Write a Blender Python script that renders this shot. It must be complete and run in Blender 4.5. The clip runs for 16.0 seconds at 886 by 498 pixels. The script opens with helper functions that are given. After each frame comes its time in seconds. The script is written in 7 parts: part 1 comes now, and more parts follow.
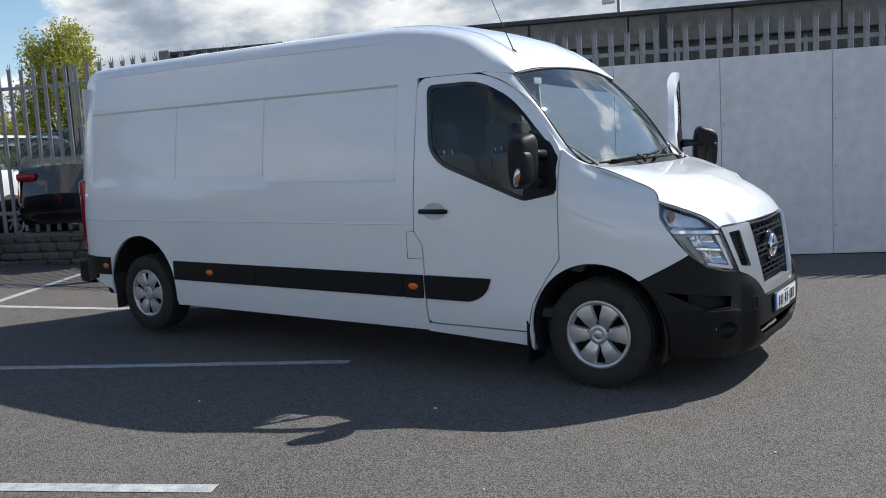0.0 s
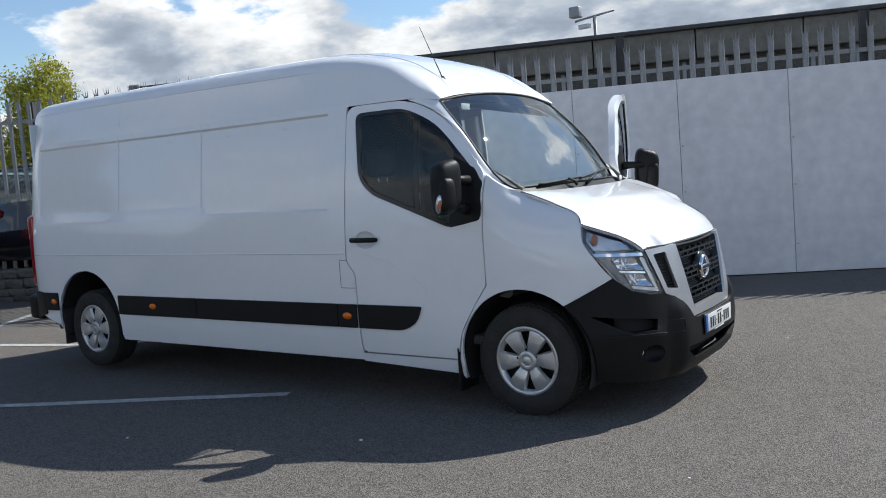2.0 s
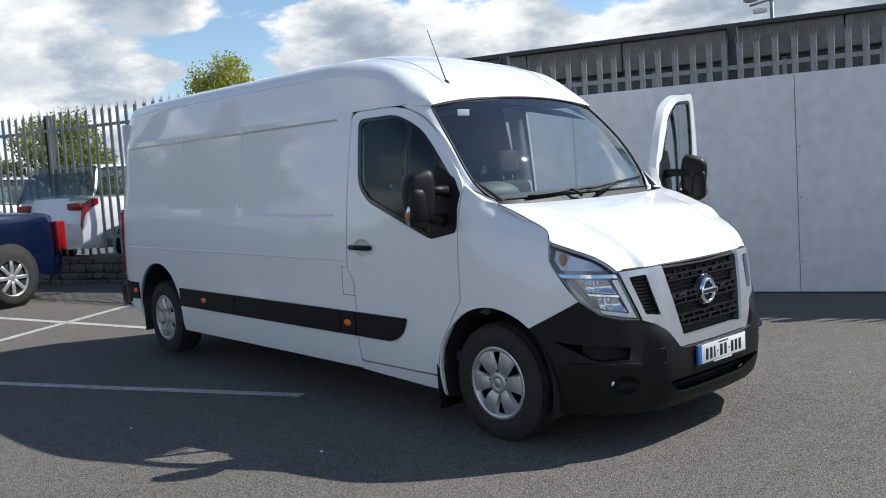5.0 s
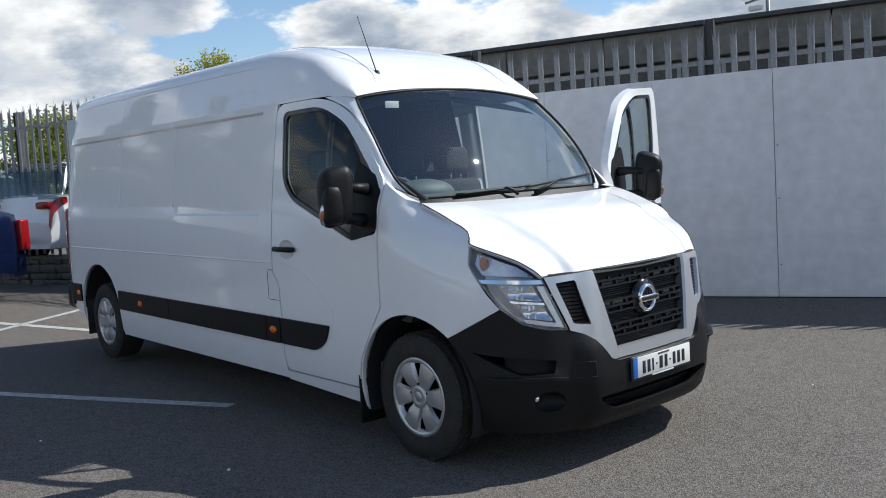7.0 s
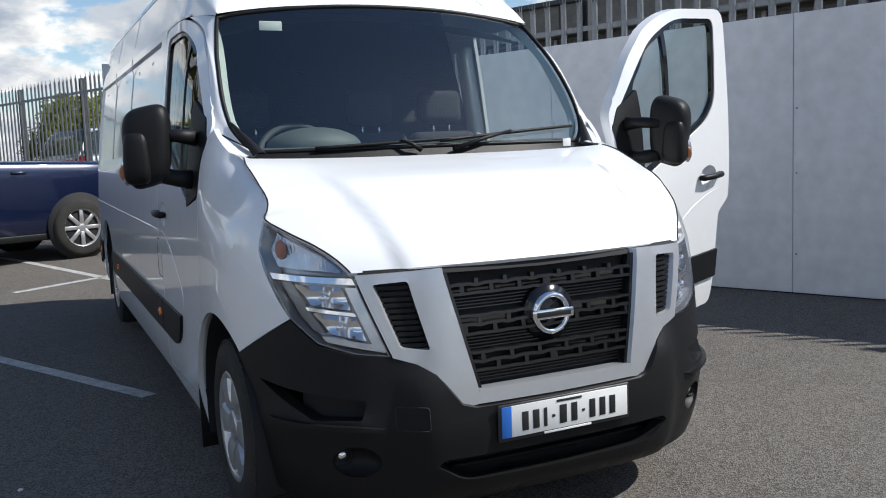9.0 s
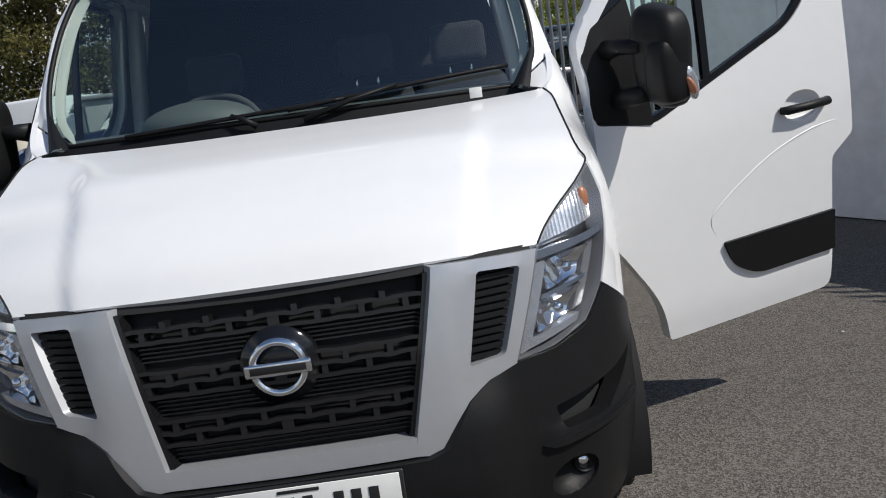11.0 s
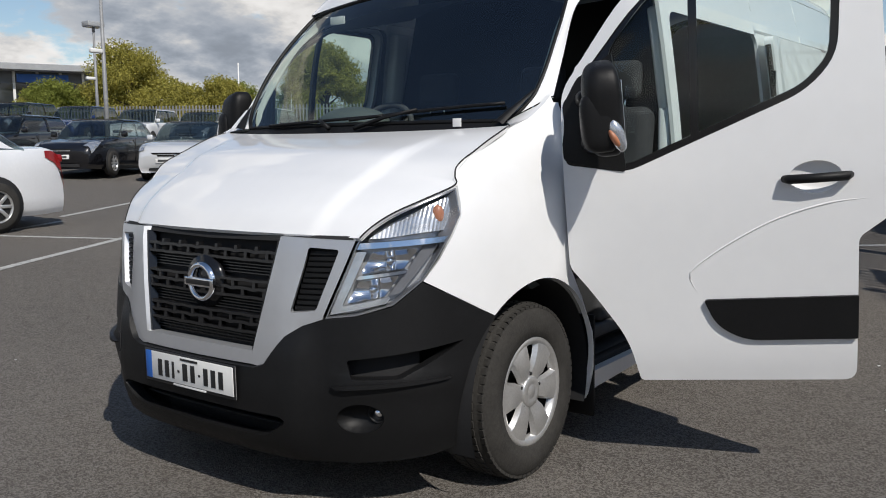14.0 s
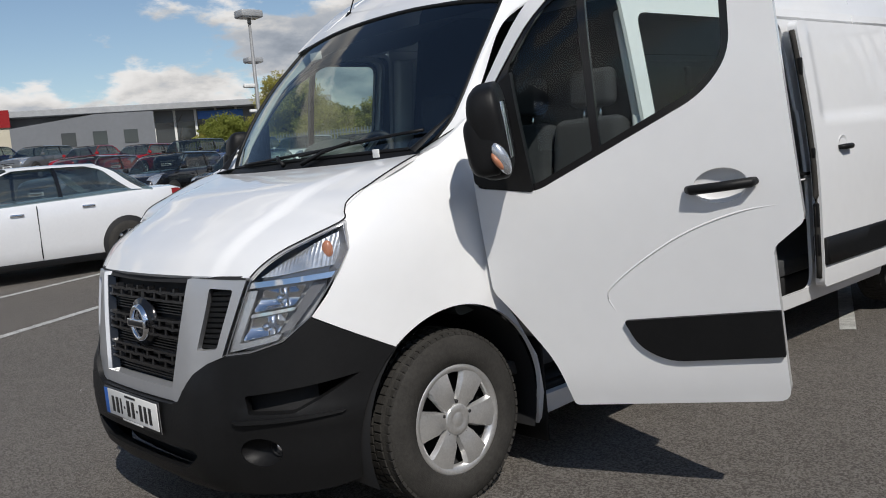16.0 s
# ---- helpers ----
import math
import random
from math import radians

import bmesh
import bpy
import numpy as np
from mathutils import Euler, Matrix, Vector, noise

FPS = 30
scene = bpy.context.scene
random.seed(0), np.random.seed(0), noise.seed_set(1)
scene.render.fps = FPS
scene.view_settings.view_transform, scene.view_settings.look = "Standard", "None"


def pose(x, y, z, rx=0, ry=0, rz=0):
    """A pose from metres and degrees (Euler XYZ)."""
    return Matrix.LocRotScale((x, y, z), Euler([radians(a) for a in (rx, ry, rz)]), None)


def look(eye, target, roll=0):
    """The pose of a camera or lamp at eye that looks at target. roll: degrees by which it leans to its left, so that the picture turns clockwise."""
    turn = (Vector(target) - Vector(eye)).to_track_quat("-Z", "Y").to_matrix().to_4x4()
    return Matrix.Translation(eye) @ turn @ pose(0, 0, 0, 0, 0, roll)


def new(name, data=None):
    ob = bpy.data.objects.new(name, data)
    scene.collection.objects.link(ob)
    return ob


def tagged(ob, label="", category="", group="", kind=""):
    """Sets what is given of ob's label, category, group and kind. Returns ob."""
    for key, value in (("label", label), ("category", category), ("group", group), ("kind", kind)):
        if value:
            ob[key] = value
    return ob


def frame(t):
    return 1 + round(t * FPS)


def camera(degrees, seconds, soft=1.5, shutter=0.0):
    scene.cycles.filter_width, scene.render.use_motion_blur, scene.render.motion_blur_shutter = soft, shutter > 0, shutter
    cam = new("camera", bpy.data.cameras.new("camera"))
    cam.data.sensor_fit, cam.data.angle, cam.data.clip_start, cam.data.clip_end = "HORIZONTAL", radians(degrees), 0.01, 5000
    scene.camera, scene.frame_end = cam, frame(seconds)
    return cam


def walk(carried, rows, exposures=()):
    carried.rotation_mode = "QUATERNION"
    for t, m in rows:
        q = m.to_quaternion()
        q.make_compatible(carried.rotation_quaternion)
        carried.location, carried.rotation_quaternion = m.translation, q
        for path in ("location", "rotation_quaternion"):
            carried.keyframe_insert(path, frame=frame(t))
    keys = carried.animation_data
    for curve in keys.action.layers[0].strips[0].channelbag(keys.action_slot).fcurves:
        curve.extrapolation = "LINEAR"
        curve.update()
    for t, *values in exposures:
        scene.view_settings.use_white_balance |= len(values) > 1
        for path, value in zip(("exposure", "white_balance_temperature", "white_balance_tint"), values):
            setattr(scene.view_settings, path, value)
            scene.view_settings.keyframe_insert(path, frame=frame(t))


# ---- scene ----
cam = camera(54.0, 16.0, 1.0)
PATH = [
    (0, (2.237, -5.717, 1.525), (1.097, -4.091, 1.293), -3.3),
    (0.5, (2.367, -5.747, 1.522), (1.234, -4.106, 1.364), -3.3),
    (1, (2.418, -5.71, 1.528), (1.291, -4.065, 1.372), -3.9),
    (1.5, (2.49, -5.633, 1.513), (1.354, -3.994, 1.352), -4.5),
    (2, (2.577, -5.42, 1.495), (1.438, -3.785, 1.324), -4.6),
    (2.5, (2.744, -5.216, 1.52), (1.557, -3.615, 1.354), -5.5),
    (3, (3.024, -4.995, 1.524), (1.734, -3.475, 1.372), -5.3),
    (3.5, (3.196, -4.732, 1.505), (1.851, -3.261, 1.344), -5.6),
    (4, (3.318, -4.568, 1.527), (1.888, -3.178, 1.37), -5.2),
    (4.2, (3.378, -4.499, 1.532), (1.906, -3.154, 1.379), -4.6),
    (6.3, (3.491, -4.236, 1.5), (2.007, -2.907, 1.326), -3.3),
    (6.5, (3.491, -4.127, 1.48), (2.002, -2.803, 1.308), -3.5),
    (7, (3.496, -3.777, 1.478), (1.999, -2.46, 1.315), -3.6),
    (7.5, (3.594, -3.324, 1.46), (2.012, -2.109, 1.308), -3.3),
    (8, (3.531, -2.726, 1.416), (1.896, -1.583, 1.265), -2.6),
    (8.2, (3.472, -2.484, 1.397), (1.839, -1.34, 1.239), -2.4),
    (10.3, (3.037, -0.294, 1.323), (1.073, -0.135, 0.981), -5.6),
    (10.5, (2.991, -0.099, 1.325), (1.027, 0.04, 0.972), -6.3),
    (11, (2.82, 0.418, 1.364), (0.849, 0.429, 1.026), -7.9),
    (11.5, (2.701, 0.895, 1.374), (0.756, 0.551, 1.064), -6.7),
    (12, (2.552, 1.271, 1.391), (0.647, 0.753, 1.07), -4.6),
    (12.5, (2.497, 1.682, 1.322), (0.753, 0.733, 1.082), -2.4),
    (13, (2.594, 1.995, 1.253), (0.909, 0.948, 0.996), -0.7),
    (13.5, (2.74, 2.298, 1.255), (1.098, 1.186, 0.992), 0.1),
    (14, (2.812, 2.615, 1.27), (1.219, 1.428, 1.039), -0.5),
    (14.5, (2.928, 2.837, 1.269), (1.351, 1.625, 1.056), -0.1),
    (15, (2.805, 3.029, 1.287), (1.251, 1.785, 1.085), -2.1),
    (15.5, (2.531, 3.24, 1.295), (1.027, 1.939, 1.083), -3.8),
    (16, (2.15, 3.341, 1.313), (0.824, 1.857, 1.114), -5.0),
]
walk(cam, [(t, look(eye, target, roll)) for t, eye, target, roll in PATH],
     exposures=((0.0, 0.16, 6250, 8), (4.0, 0.28, 6250, 8), (6.4, 0.17, 6250, 8), (8.2, 0.22, 6250, 8), (10.3, -0.14, 6550, 10), (12.5, -0.49, 6550, 10), (14.5, -0.34, 6600, 10), (16.0, -0.46, 6550, 10)))

# ---------------------------------------------------------------- light
CLOUD, CLOUD_LO, CLOUD_SEED, CLOUD_TOP = 6.8, 0.385, 7.7, 0.8
CLOUD_SIZE, CLOUD_LOW = 2.3, 0.45
SUN_AZ, SUN_EL = math.atan2(0.89, 0.44), radians(45)
world = bpy.data.worlds.new("sky")
scene.world = world
world.use_nodes = True
wn, wl = world.node_tree.nodes, world.node_tree.links
wbg = wn["Background"]
sky = wn.new("ShaderNodeTexSky")
sky.sky_type, sky.sun_disc = "NISHITA", False
sky.sun_elevation, sky.sun_rotation = SUN_EL, math.pi / 2 - SUN_AZ
sky.air_density, sky.dust_density, sky.ozone_density = 1.0, 0.15, 2.0
wbg.inputs["Strength"].default_value = 0.12


# cumulus: noise on the dome, lit tops and grey undersides, thinning out overhead
def wmath(op, a, c=None, v=None):
    m = wn.new("ShaderNodeMath")
    m.operation = op
    for k, s in ((0, a), (1, c if c is not None else v)):
        if isinstance(s, (int, float)):
            m.inputs[k].default_value = s
        elif s is not None:
            wl.new(s, m.inputs[k])
    return m.outputs[0]


def wrange(src, a, c, lo, hi):
    r = wn.new("ShaderNodeMapRange")
    r.interpolation_type = "SMOOTHSTEP"
    for k, v in zip((1, 2, 3, 4), (a, c, lo, hi)):
        r.inputs[k].default_value = v
    wl.new(src, r.inputs[0])
    return r.outputs[0]


wco = wn.new("ShaderNodeTexCoord")
wsep = wn.new("ShaderNodeSeparateXYZ")
wl.new(wco.outputs["Generated"], wsep.inputs[0])
high = wmath("MAXIMUM", wsep.outputs[2], v=0.0)


# seen from below: the direction meets a cloud layer overhead, so banks shrink towards the horizon
deck = wn.new("ShaderNodeVectorMath")
deck.operation = "DIVIDE"
lifted = wmath("ADD", high, v=CLOUD_LOW)
drop = wn.new("ShaderNodeCombineXYZ")
wl.new(lifted, drop.inputs[0]), wl.new(lifted, drop.inputs[1])
drop.inputs[2].default_value = 1.0
wl.new(wco.outputs["Generated"], deck.inputs[0]), wl.new(drop.outputs[0], deck.inputs[1])


def cloud_noise(shift, scale, detail, rough=0.56):
    m = wn.new("ShaderNodeMapping")
    m.inputs["Location"].default_value = (CLOUD_SEED + shift * math.cos(SUN_AZ), CLOUD_SEED * 0.7 + shift * math.sin(SUN_AZ), 0.35 * shift)
    m.inputs["Scale"].default_value = (1.0, 1.0, 2.2)
    wl.new(deck.outputs[0], m.inputs[0])
    t = wn.new("ShaderNodeTexNoise")
    t.inputs["Scale"].default_value, t.inputs["Detail"].default_value, t.inputs["Roughness"].default_value = scale, detail, rough
    wl.new(m.outputs[0], t.inputs[0])
    return t.outputs[0]


body0 = cloud_noise(0.0, CLOUD_SIZE, 12)
depth = wmath("SUBTRACT", body0, wmath("ADD", wmath("MULTIPLY", high, v=0.34), v=CLOUD_LO))
cover = wrange(depth, 0.0, 0.05, 0.0, 1.0)
thick = wrange(depth, 0.03, 0.20, 1.0, 0.60)
lit = wrange(wmath("SUBTRACT", cloud_noise(0.0, CLOUD_SIZE * 1.3, 7), cloud_noise(0.10, CLOUD_SIZE * 1.3, 7)), -0.10, 0.10, 0.72, 1.22)
form = wmath("MULTIPLY", thick, lit)
sunny = wn.new("ShaderNodeVectorMath")
sunny.operation = "DOT_PRODUCT"
sunny.inputs[1].default_value = (math.cos(SUN_EL) * math.cos(SUN_AZ), math.cos(SUN_EL) * math.sin(SUN_AZ), math.sin(SUN_EL))
wl.new(wco.outputs["Generated"], sunny.inputs[0])
silver = wrange(sunny.outputs["Value"], 0.80, 1.0, 1.0, 3.0)
front_lit = wrange(sunny.outputs["Value"], -0.75, 0.35, 1.15, 0.95)
over = wrange(high, 0.25, 0.9, 1.0, CLOUD_TOP)
bright = wmath("MULTIPLY", wmath("MULTIPLY", wmath("MULTIPLY", form, silver), front_lit), over)
ccol = wn.new("ShaderNodeVectorMath")
ccol.operation = "SCALE"
tone = wn.new("ShaderNodeMix")
tone.data_type = "RGBA"
tone.inputs[6].default_value, tone.inputs[7].default_value = (CLOUD * 0.84, CLOUD * 0.95, CLOUD * 1.12, 1), (CLOUD * 1.0, CLOUD * 0.99, CLOUD * 0.98, 1)
wl.new(wrange(form, 0.45, 1.0, 0.0, 1.0), tone.inputs[0])
wl.new(tone.outputs[2], ccol.inputs[0])
wl.new(bright, ccol.inputs["Scale"])
wmix = wn.new("ShaderNodeMix")
wmix.data_type = "RGBA"
wl.new(cover, wmix.inputs[0]), wl.new(sky.outputs[0], wmix.inputs[6]), wl.new(ccol.outputs[0], wmix.inputs[7])
wl.new(wmix.outputs[2], wbg.inputs["Color"])
sun_data = bpy.data.lights.new("sun", "SUN")
sun_data.energy, sun_data.angle, sun_data.color = 5.0, radians(0.53), (1.0, 0.96, 0.9)
sun = new("sun", sun_data)
sun.matrix_world = look((0.44 * 20, 0.89 * 20, 20), (0, 0, 0))

# ---------------------------------------------------------------- materials
def material(name, colour, rough=0.5, metal=0.0, vary=0.0, scale=8.0, bump=0.0, bscale=60.0, coat=0.0, spec=0.5, alpha=1.0, island=0.0):
    """A surface with two scales of variation and fine relief."""
    m = bpy.data.materials.new(name)
    m.use_nodes = True
    n, l = m.node_tree.nodes, m.node_tree.links
    b = n["Principled BSDF"]
    b.inputs["Base Color"].default_value = (*colour, 1)
    b.inputs["Roughness"].default_value, b.inputs["Metallic"].default_value = rough, metal
    b.inputs["Coat Weight"].default_value, b.inputs["Coat Roughness"].default_value = coat, 0.03
    b.inputs["Specular IOR Level"].default_value = spec
    co = n.new("ShaderNodeTexCoord")
    if vary or island:
        a, c = n.new("ShaderNodeTexNoise"), n.new("ShaderNodeTexNoise")
        a.inputs["Scale"].default_value, c.inputs["Scale"].default_value = scale, scale * 9
        a.inputs["Detail"].default_value = c.inputs["Detail"].default_value = 4
        l.new(co.outputs["Object"], a.inputs[0]), l.new(co.outputs["Object"], c.inputs[0])
        add = n.new("ShaderNodeMath")
        l.new(a.outputs[0], add.inputs[0]), l.new(c.outputs[0], add.inputs[1])
        last = add.outputs[0]
        if island:
            info, mul, more = n.new("ShaderNodeObjectInfo"), n.new("ShaderNodeMath"), n.new("ShaderNodeMath")
            geo = n.new("ShaderNodeNewGeometry")
            both = n.new("ShaderNodeMath")
            l.new(info.outputs["Random"], both.inputs[0]), l.new(geo.outputs["Random Per Island"], both.inputs[1])
            mul.operation = "MULTIPLY_ADD"
            mul.inputs[1].default_value, mul.inputs[2].default_value = island, -island
            l.new(both.outputs[0], mul.inputs[0])
            l.new(last, more.inputs[0]), l.new(mul.outputs[0], more.inputs[1])
            last = more.outputs[0]
        ramp = n.new("ShaderNodeMapRange")
        ramp.inputs[1].default_value, ramp.inputs[2].default_value = 0.6, 1.4
        ramp.inputs[3].default_value, ramp.inputs[4].default_value = 1 - vary, 1 + vary
        l.new(last, ramp.inputs[0])
        mix = n.new("ShaderNodeVectorMath")
        mix.operation = "SCALE"
        mix.inputs[0].default_value = colour
        l.new(ramp.outputs[0], mix.inputs["Scale"])
        l.new(mix.outputs[0], b.inputs["Base Color"])
    if bump:
        t, bp = n.new("ShaderNodeTexNoise"), n.new("ShaderNodeBump")
        t.inputs["Scale"].default_value, t.inputs["Detail"].default_value = bscale, 5
        bp.inputs["Strength"].default_value, bp.inputs["Distance"].default_value = bump, 0.01
        l.new(co.outputs["Object"], t.inputs[0]), l.new(t.outputs[0], bp.inputs["Height"]), l.new(bp.outputs[0], b.inputs["Normal"])
    return m


def glass(name, colour=(0.9, 1.0, 0.97), rough=0.0, bare=0.075):
    """A thin pane: clear, with a gloss of its own that grows towards grazing angles."""
    m = bpy.data.materials.new(name)
    m.use_nodes = True
    n, l = m.node_tree.nodes, m.node_tree.links
    n.remove(n["Principled BSDF"])
    clear, gloss, mix, lw = n.new("ShaderNodeBsdfTransparent"), n.new("ShaderNodeBsdfGlossy"), n.new("ShaderNodeMixShader"), n.new("ShaderNodeLayerWeight")
    lw.inputs["Blend"].default_value = 0.5
    five, amount = n.new("ShaderNodeMath"), n.new("ShaderNodeMath")
    five.operation, amount.operation = "POWER", "MULTIPLY_ADD"
    five.inputs[1].default_value, amount.inputs[1].default_value, amount.inputs[2].default_value = 5.0, 1 - bare, bare
    clear.inputs[0].default_value = (*colour, 1)
    gloss.inputs["Roughness"].default_value = rough
    l.new(lw.outputs["Facing"], five.inputs[0]), l.new(five.outputs[0], amount.inputs[0])
    l.new(amount.outputs[0], mix.inputs[0]), l.new(clear.outputs[0], mix.inputs[1]), l.new(gloss.outputs[0], mix.inputs[2])
    l.new(mix.outputs[0], n["Material Output"].inputs[0])
    return m


WHITE = material("white_paint", (0.81, 0.815, 0.82), 0.40, vary=0.02, scale=1.5, coat=1.0)
# the clear coat waves very slightly over the pressed panels
wave_n, wave_l = WHITE.node_tree.nodes, WHITE.node_tree.links
wave_t, wave_b = wave_n.new("ShaderNodeTexNoise"), wave_n.new("ShaderNodeBump")
wave_t.inputs["Scale"].default_value, wave_t.inputs["Detail"].default_value = 2.4, 1.5
wave_b.inputs["Strength"].default_value, wave_b.inputs["Distance"].default_value = 0.14, 0.012
wave_l.new(wave_n["Texture Coordinate"].outputs["Object"], wave_t.inputs[0]), wave_l.new(wave_t.outputs[0], wave_b.inputs["Height"])
wave_l.new(wave_b.outputs[0], wave_n["Principled BSDF"].inputs["Coat Normal"])
BLACK = material("black_plastic", (0.0088, 0.0089, 0.0094), 0.46, vary=0.2, scale=6, bump=0.12, bscale=500, spec=0.22)
GLOSSBLACK = material("gloss_black", (0.008, 0.008, 0.009), 0.12)
RUBBER = material("rubber", (0.036, 0.034, 0.031), 0.85, vary=0.35, scale=9, bump=0.25, bscale=180, spec=0.25)
SILVER = material("silver_paint", (0.50, 0.51, 0.53), 0.32, metal=0.55, vary=0.03, scale=4, coat=0.4)
TRIMSIL = material("wheel_silver", (0.60, 0.595, 0.585), 0.3, metal=0.7, vary=0.14, scale=14)
CHROME = material("chrome", (0.85, 0.86, 0.88), 0.07, metal=1.0)
LAMPIN = material("lamp_inside", (0.62, 0.64, 0.67), 0.22, metal=0.75, vary=0.25, scale=25)
LAMPGREY = material("lamp_grey", (0.52, 0.53, 0.55), 0.26, metal=0.5, vary=0.1, scale=20)
DARKLAMP = material("lamp_dark", (0.22, 0.225, 0.24), 0.2, metal=0.4, vary=0.1, scale=20)
AMBER2 = material("amber_bulb", (0.42, 0.17, 0.09), 0.35, vary=0.2, scale=80)
GRILLEBAR = material("grille_black", (0.010, 0.010, 0.011), 0.22, vary=0.1, scale=20, spec=0.5)
DARKIN = material("dark_inside", (0.012, 0.012, 0.013), 0.8, vary=0.2)
GREYIN = material("grey_inside", (0.055, 0.057, 0.06), 0.7, vary=0.15, scale=20, bump=0.15, bscale=300)
DASH = material("dashboard", (0.085, 0.10, 0.095), 0.6, vary=0.1, scale=12, bump=0.15, bscale=400)
CLOTH = material("seat_cloth", (0.03, 0.03, 0.034), 0.9, vary=0.3, scale=30, bump=0.3, bscale=500)
AMBER = material("amber_lens", (0.75, 0.16, 0.01), 0.12, vary=0.1, scale=60)
RED = material("red_lens", (0.26, 0.008, 0.011), 0.12)
GLASS = glass("window_glass", (0.78, 0.89, 0.85), bare=0.045)
SCREEN = glass("windscreen_glass", (0.74, 0.84, 0.81), rough=0.012, bare=0.14)
LENS = glass("lamp_glass", (0.95, 0.96, 0.97), bare=0.05)
TRIMGREY = material("pale_trim", (0.42, 0.45, 0.42), 0.6, vary=0.06, scale=6, bump=0.1, bscale=300)
PLATEW = material("plate_white", (0.75, 0.75, 0.73), 0.35, vary=0.03, scale=30)
PLATEB = material("plate_blue", (0.02, 0.12, 0.45), 0.4)
INK = material("black_ink", (0.015, 0.015, 0.016), 0.45)
PAINTLINE = material("road_paint", (0.42, 0.42, 0.40), 0.8, vary=0.5, scale=14, bump=0.5, bscale=160)
WALLWHITE = material("wall_paint", (0.73, 0.73, 0.75), 0.75, vary=0.15, scale=0.8, bump=0.15, bscale=40)
STONE = material("stone", (0.12, 0.115, 0.10), 0.9, vary=0.5, scale=3, bump=0.9, bscale=14, island=0.35)
GALV = material("galvanised", (0.27, 0.275, 0.28), 0.55, metal=0.2, vary=0.25, scale=4)
ASPHALT2 = material("yard_asphalt", (0.11, 0.105, 0.10), 0.9, vary=0.2, scale=0.5, bump=0.4, bscale=80)
MORTAR = material("mortar", (0.06, 0.058, 0.055), 0.95, vary=0.3, scale=5, bump=0.6, bscale=30)
LIGHTIN = material("light_lining", (0.72, 0.74, 0.73), 0.5, vary=0.06, scale=3)
DARKSTEEL = material("dark_steel", (0.07, 0.072, 0.075), 0.6, metal=0.3, vary=0.25, scale=5)
GALV2 = material("pale_grey_steel", (0.34, 0.35, 0.36), 0.5, metal=0.1, vary=0.15, scale=2)
DARKPANE = material("dark_pane", (0.045, 0.046, 0.042), 0.3, vary=0.9, scale=2.5)
CARGLASS = glass("car_glass", (0.50, 0.56, 0.55), bare=0.12)
SHOPGLASS = material("shop_glass", (0.03, 0.035, 0.04), 0.05, spec=0.9)
CLAD = material("metal_cladding", (0.16, 0.17, 0.185), 0.5, vary=0.08, scale=0.4)
CREAM = material("cream_render", (0.52, 0.48, 0.38), 0.7, vary=0.08, scale=1)
BARK = material("bark", (0.09, 0.07, 0.05), 0.95, vary=0.4, scale=8, bump=0.6, bscale=40)
CONCRETE = material("concrete", (0.20, 0.19, 0.165), 0.9, vary=0.3, scale=1.2, bump=0.4, bscale=30)

def leaf_material(name, colour):
    """Thin leaves: half reflects, half lets light through; each leaf of its own tone."""
    m = bpy.data.materials.new(name)
    m.use_nodes = True
    n, l = m.node_tree.nodes, m.node_tree.links
    n.remove(n["Principled BSDF"])
    d, t, mix, geo, ramp, sc = n.new("ShaderNodeBsdfDiffuse"), n.new("ShaderNodeBsdfTranslucent"), n.new("ShaderNodeMixShader"), n.new("ShaderNodeNewGeometry"), n.new("ShaderNodeMapRange"), n.new("ShaderNodeVectorMath")
    ramp.inputs[3].default_value, ramp.inputs[4].default_value = 0.72, 1.35
    sc.operation = "SCALE"
    sc.inputs[0].default_value = colour
    l.new(geo.outputs["Random Per Island"], ramp.inputs[0]), l.new(ramp.outputs[0], sc.inputs["Scale"])
    l.new(sc.outputs[0], d.inputs[0]), l.new(sc.outputs[0], t.inputs[0])
    mix.inputs[0].default_value = 0.45
    l.new(d.outputs[0], mix.inputs[1]), l.new(t.outputs[0], mix.inputs[2]), l.new(mix.outputs[0], n["Material Output"].inputs[0])
    return m


LEAF_YEL, LEAF_MID = leaf_material("leaf_yellow", (0.36, 0.36, 0.07)), leaf_material("leaf_green", (0.25, 0.28, 0.07))
LEAF_OLIVE, LEAF_DARK = leaf_material("leaf_olive", (0.37, 0.34, 0.09)), leaf_material("leaf_dark", (0.15, 0.14, 0.055))


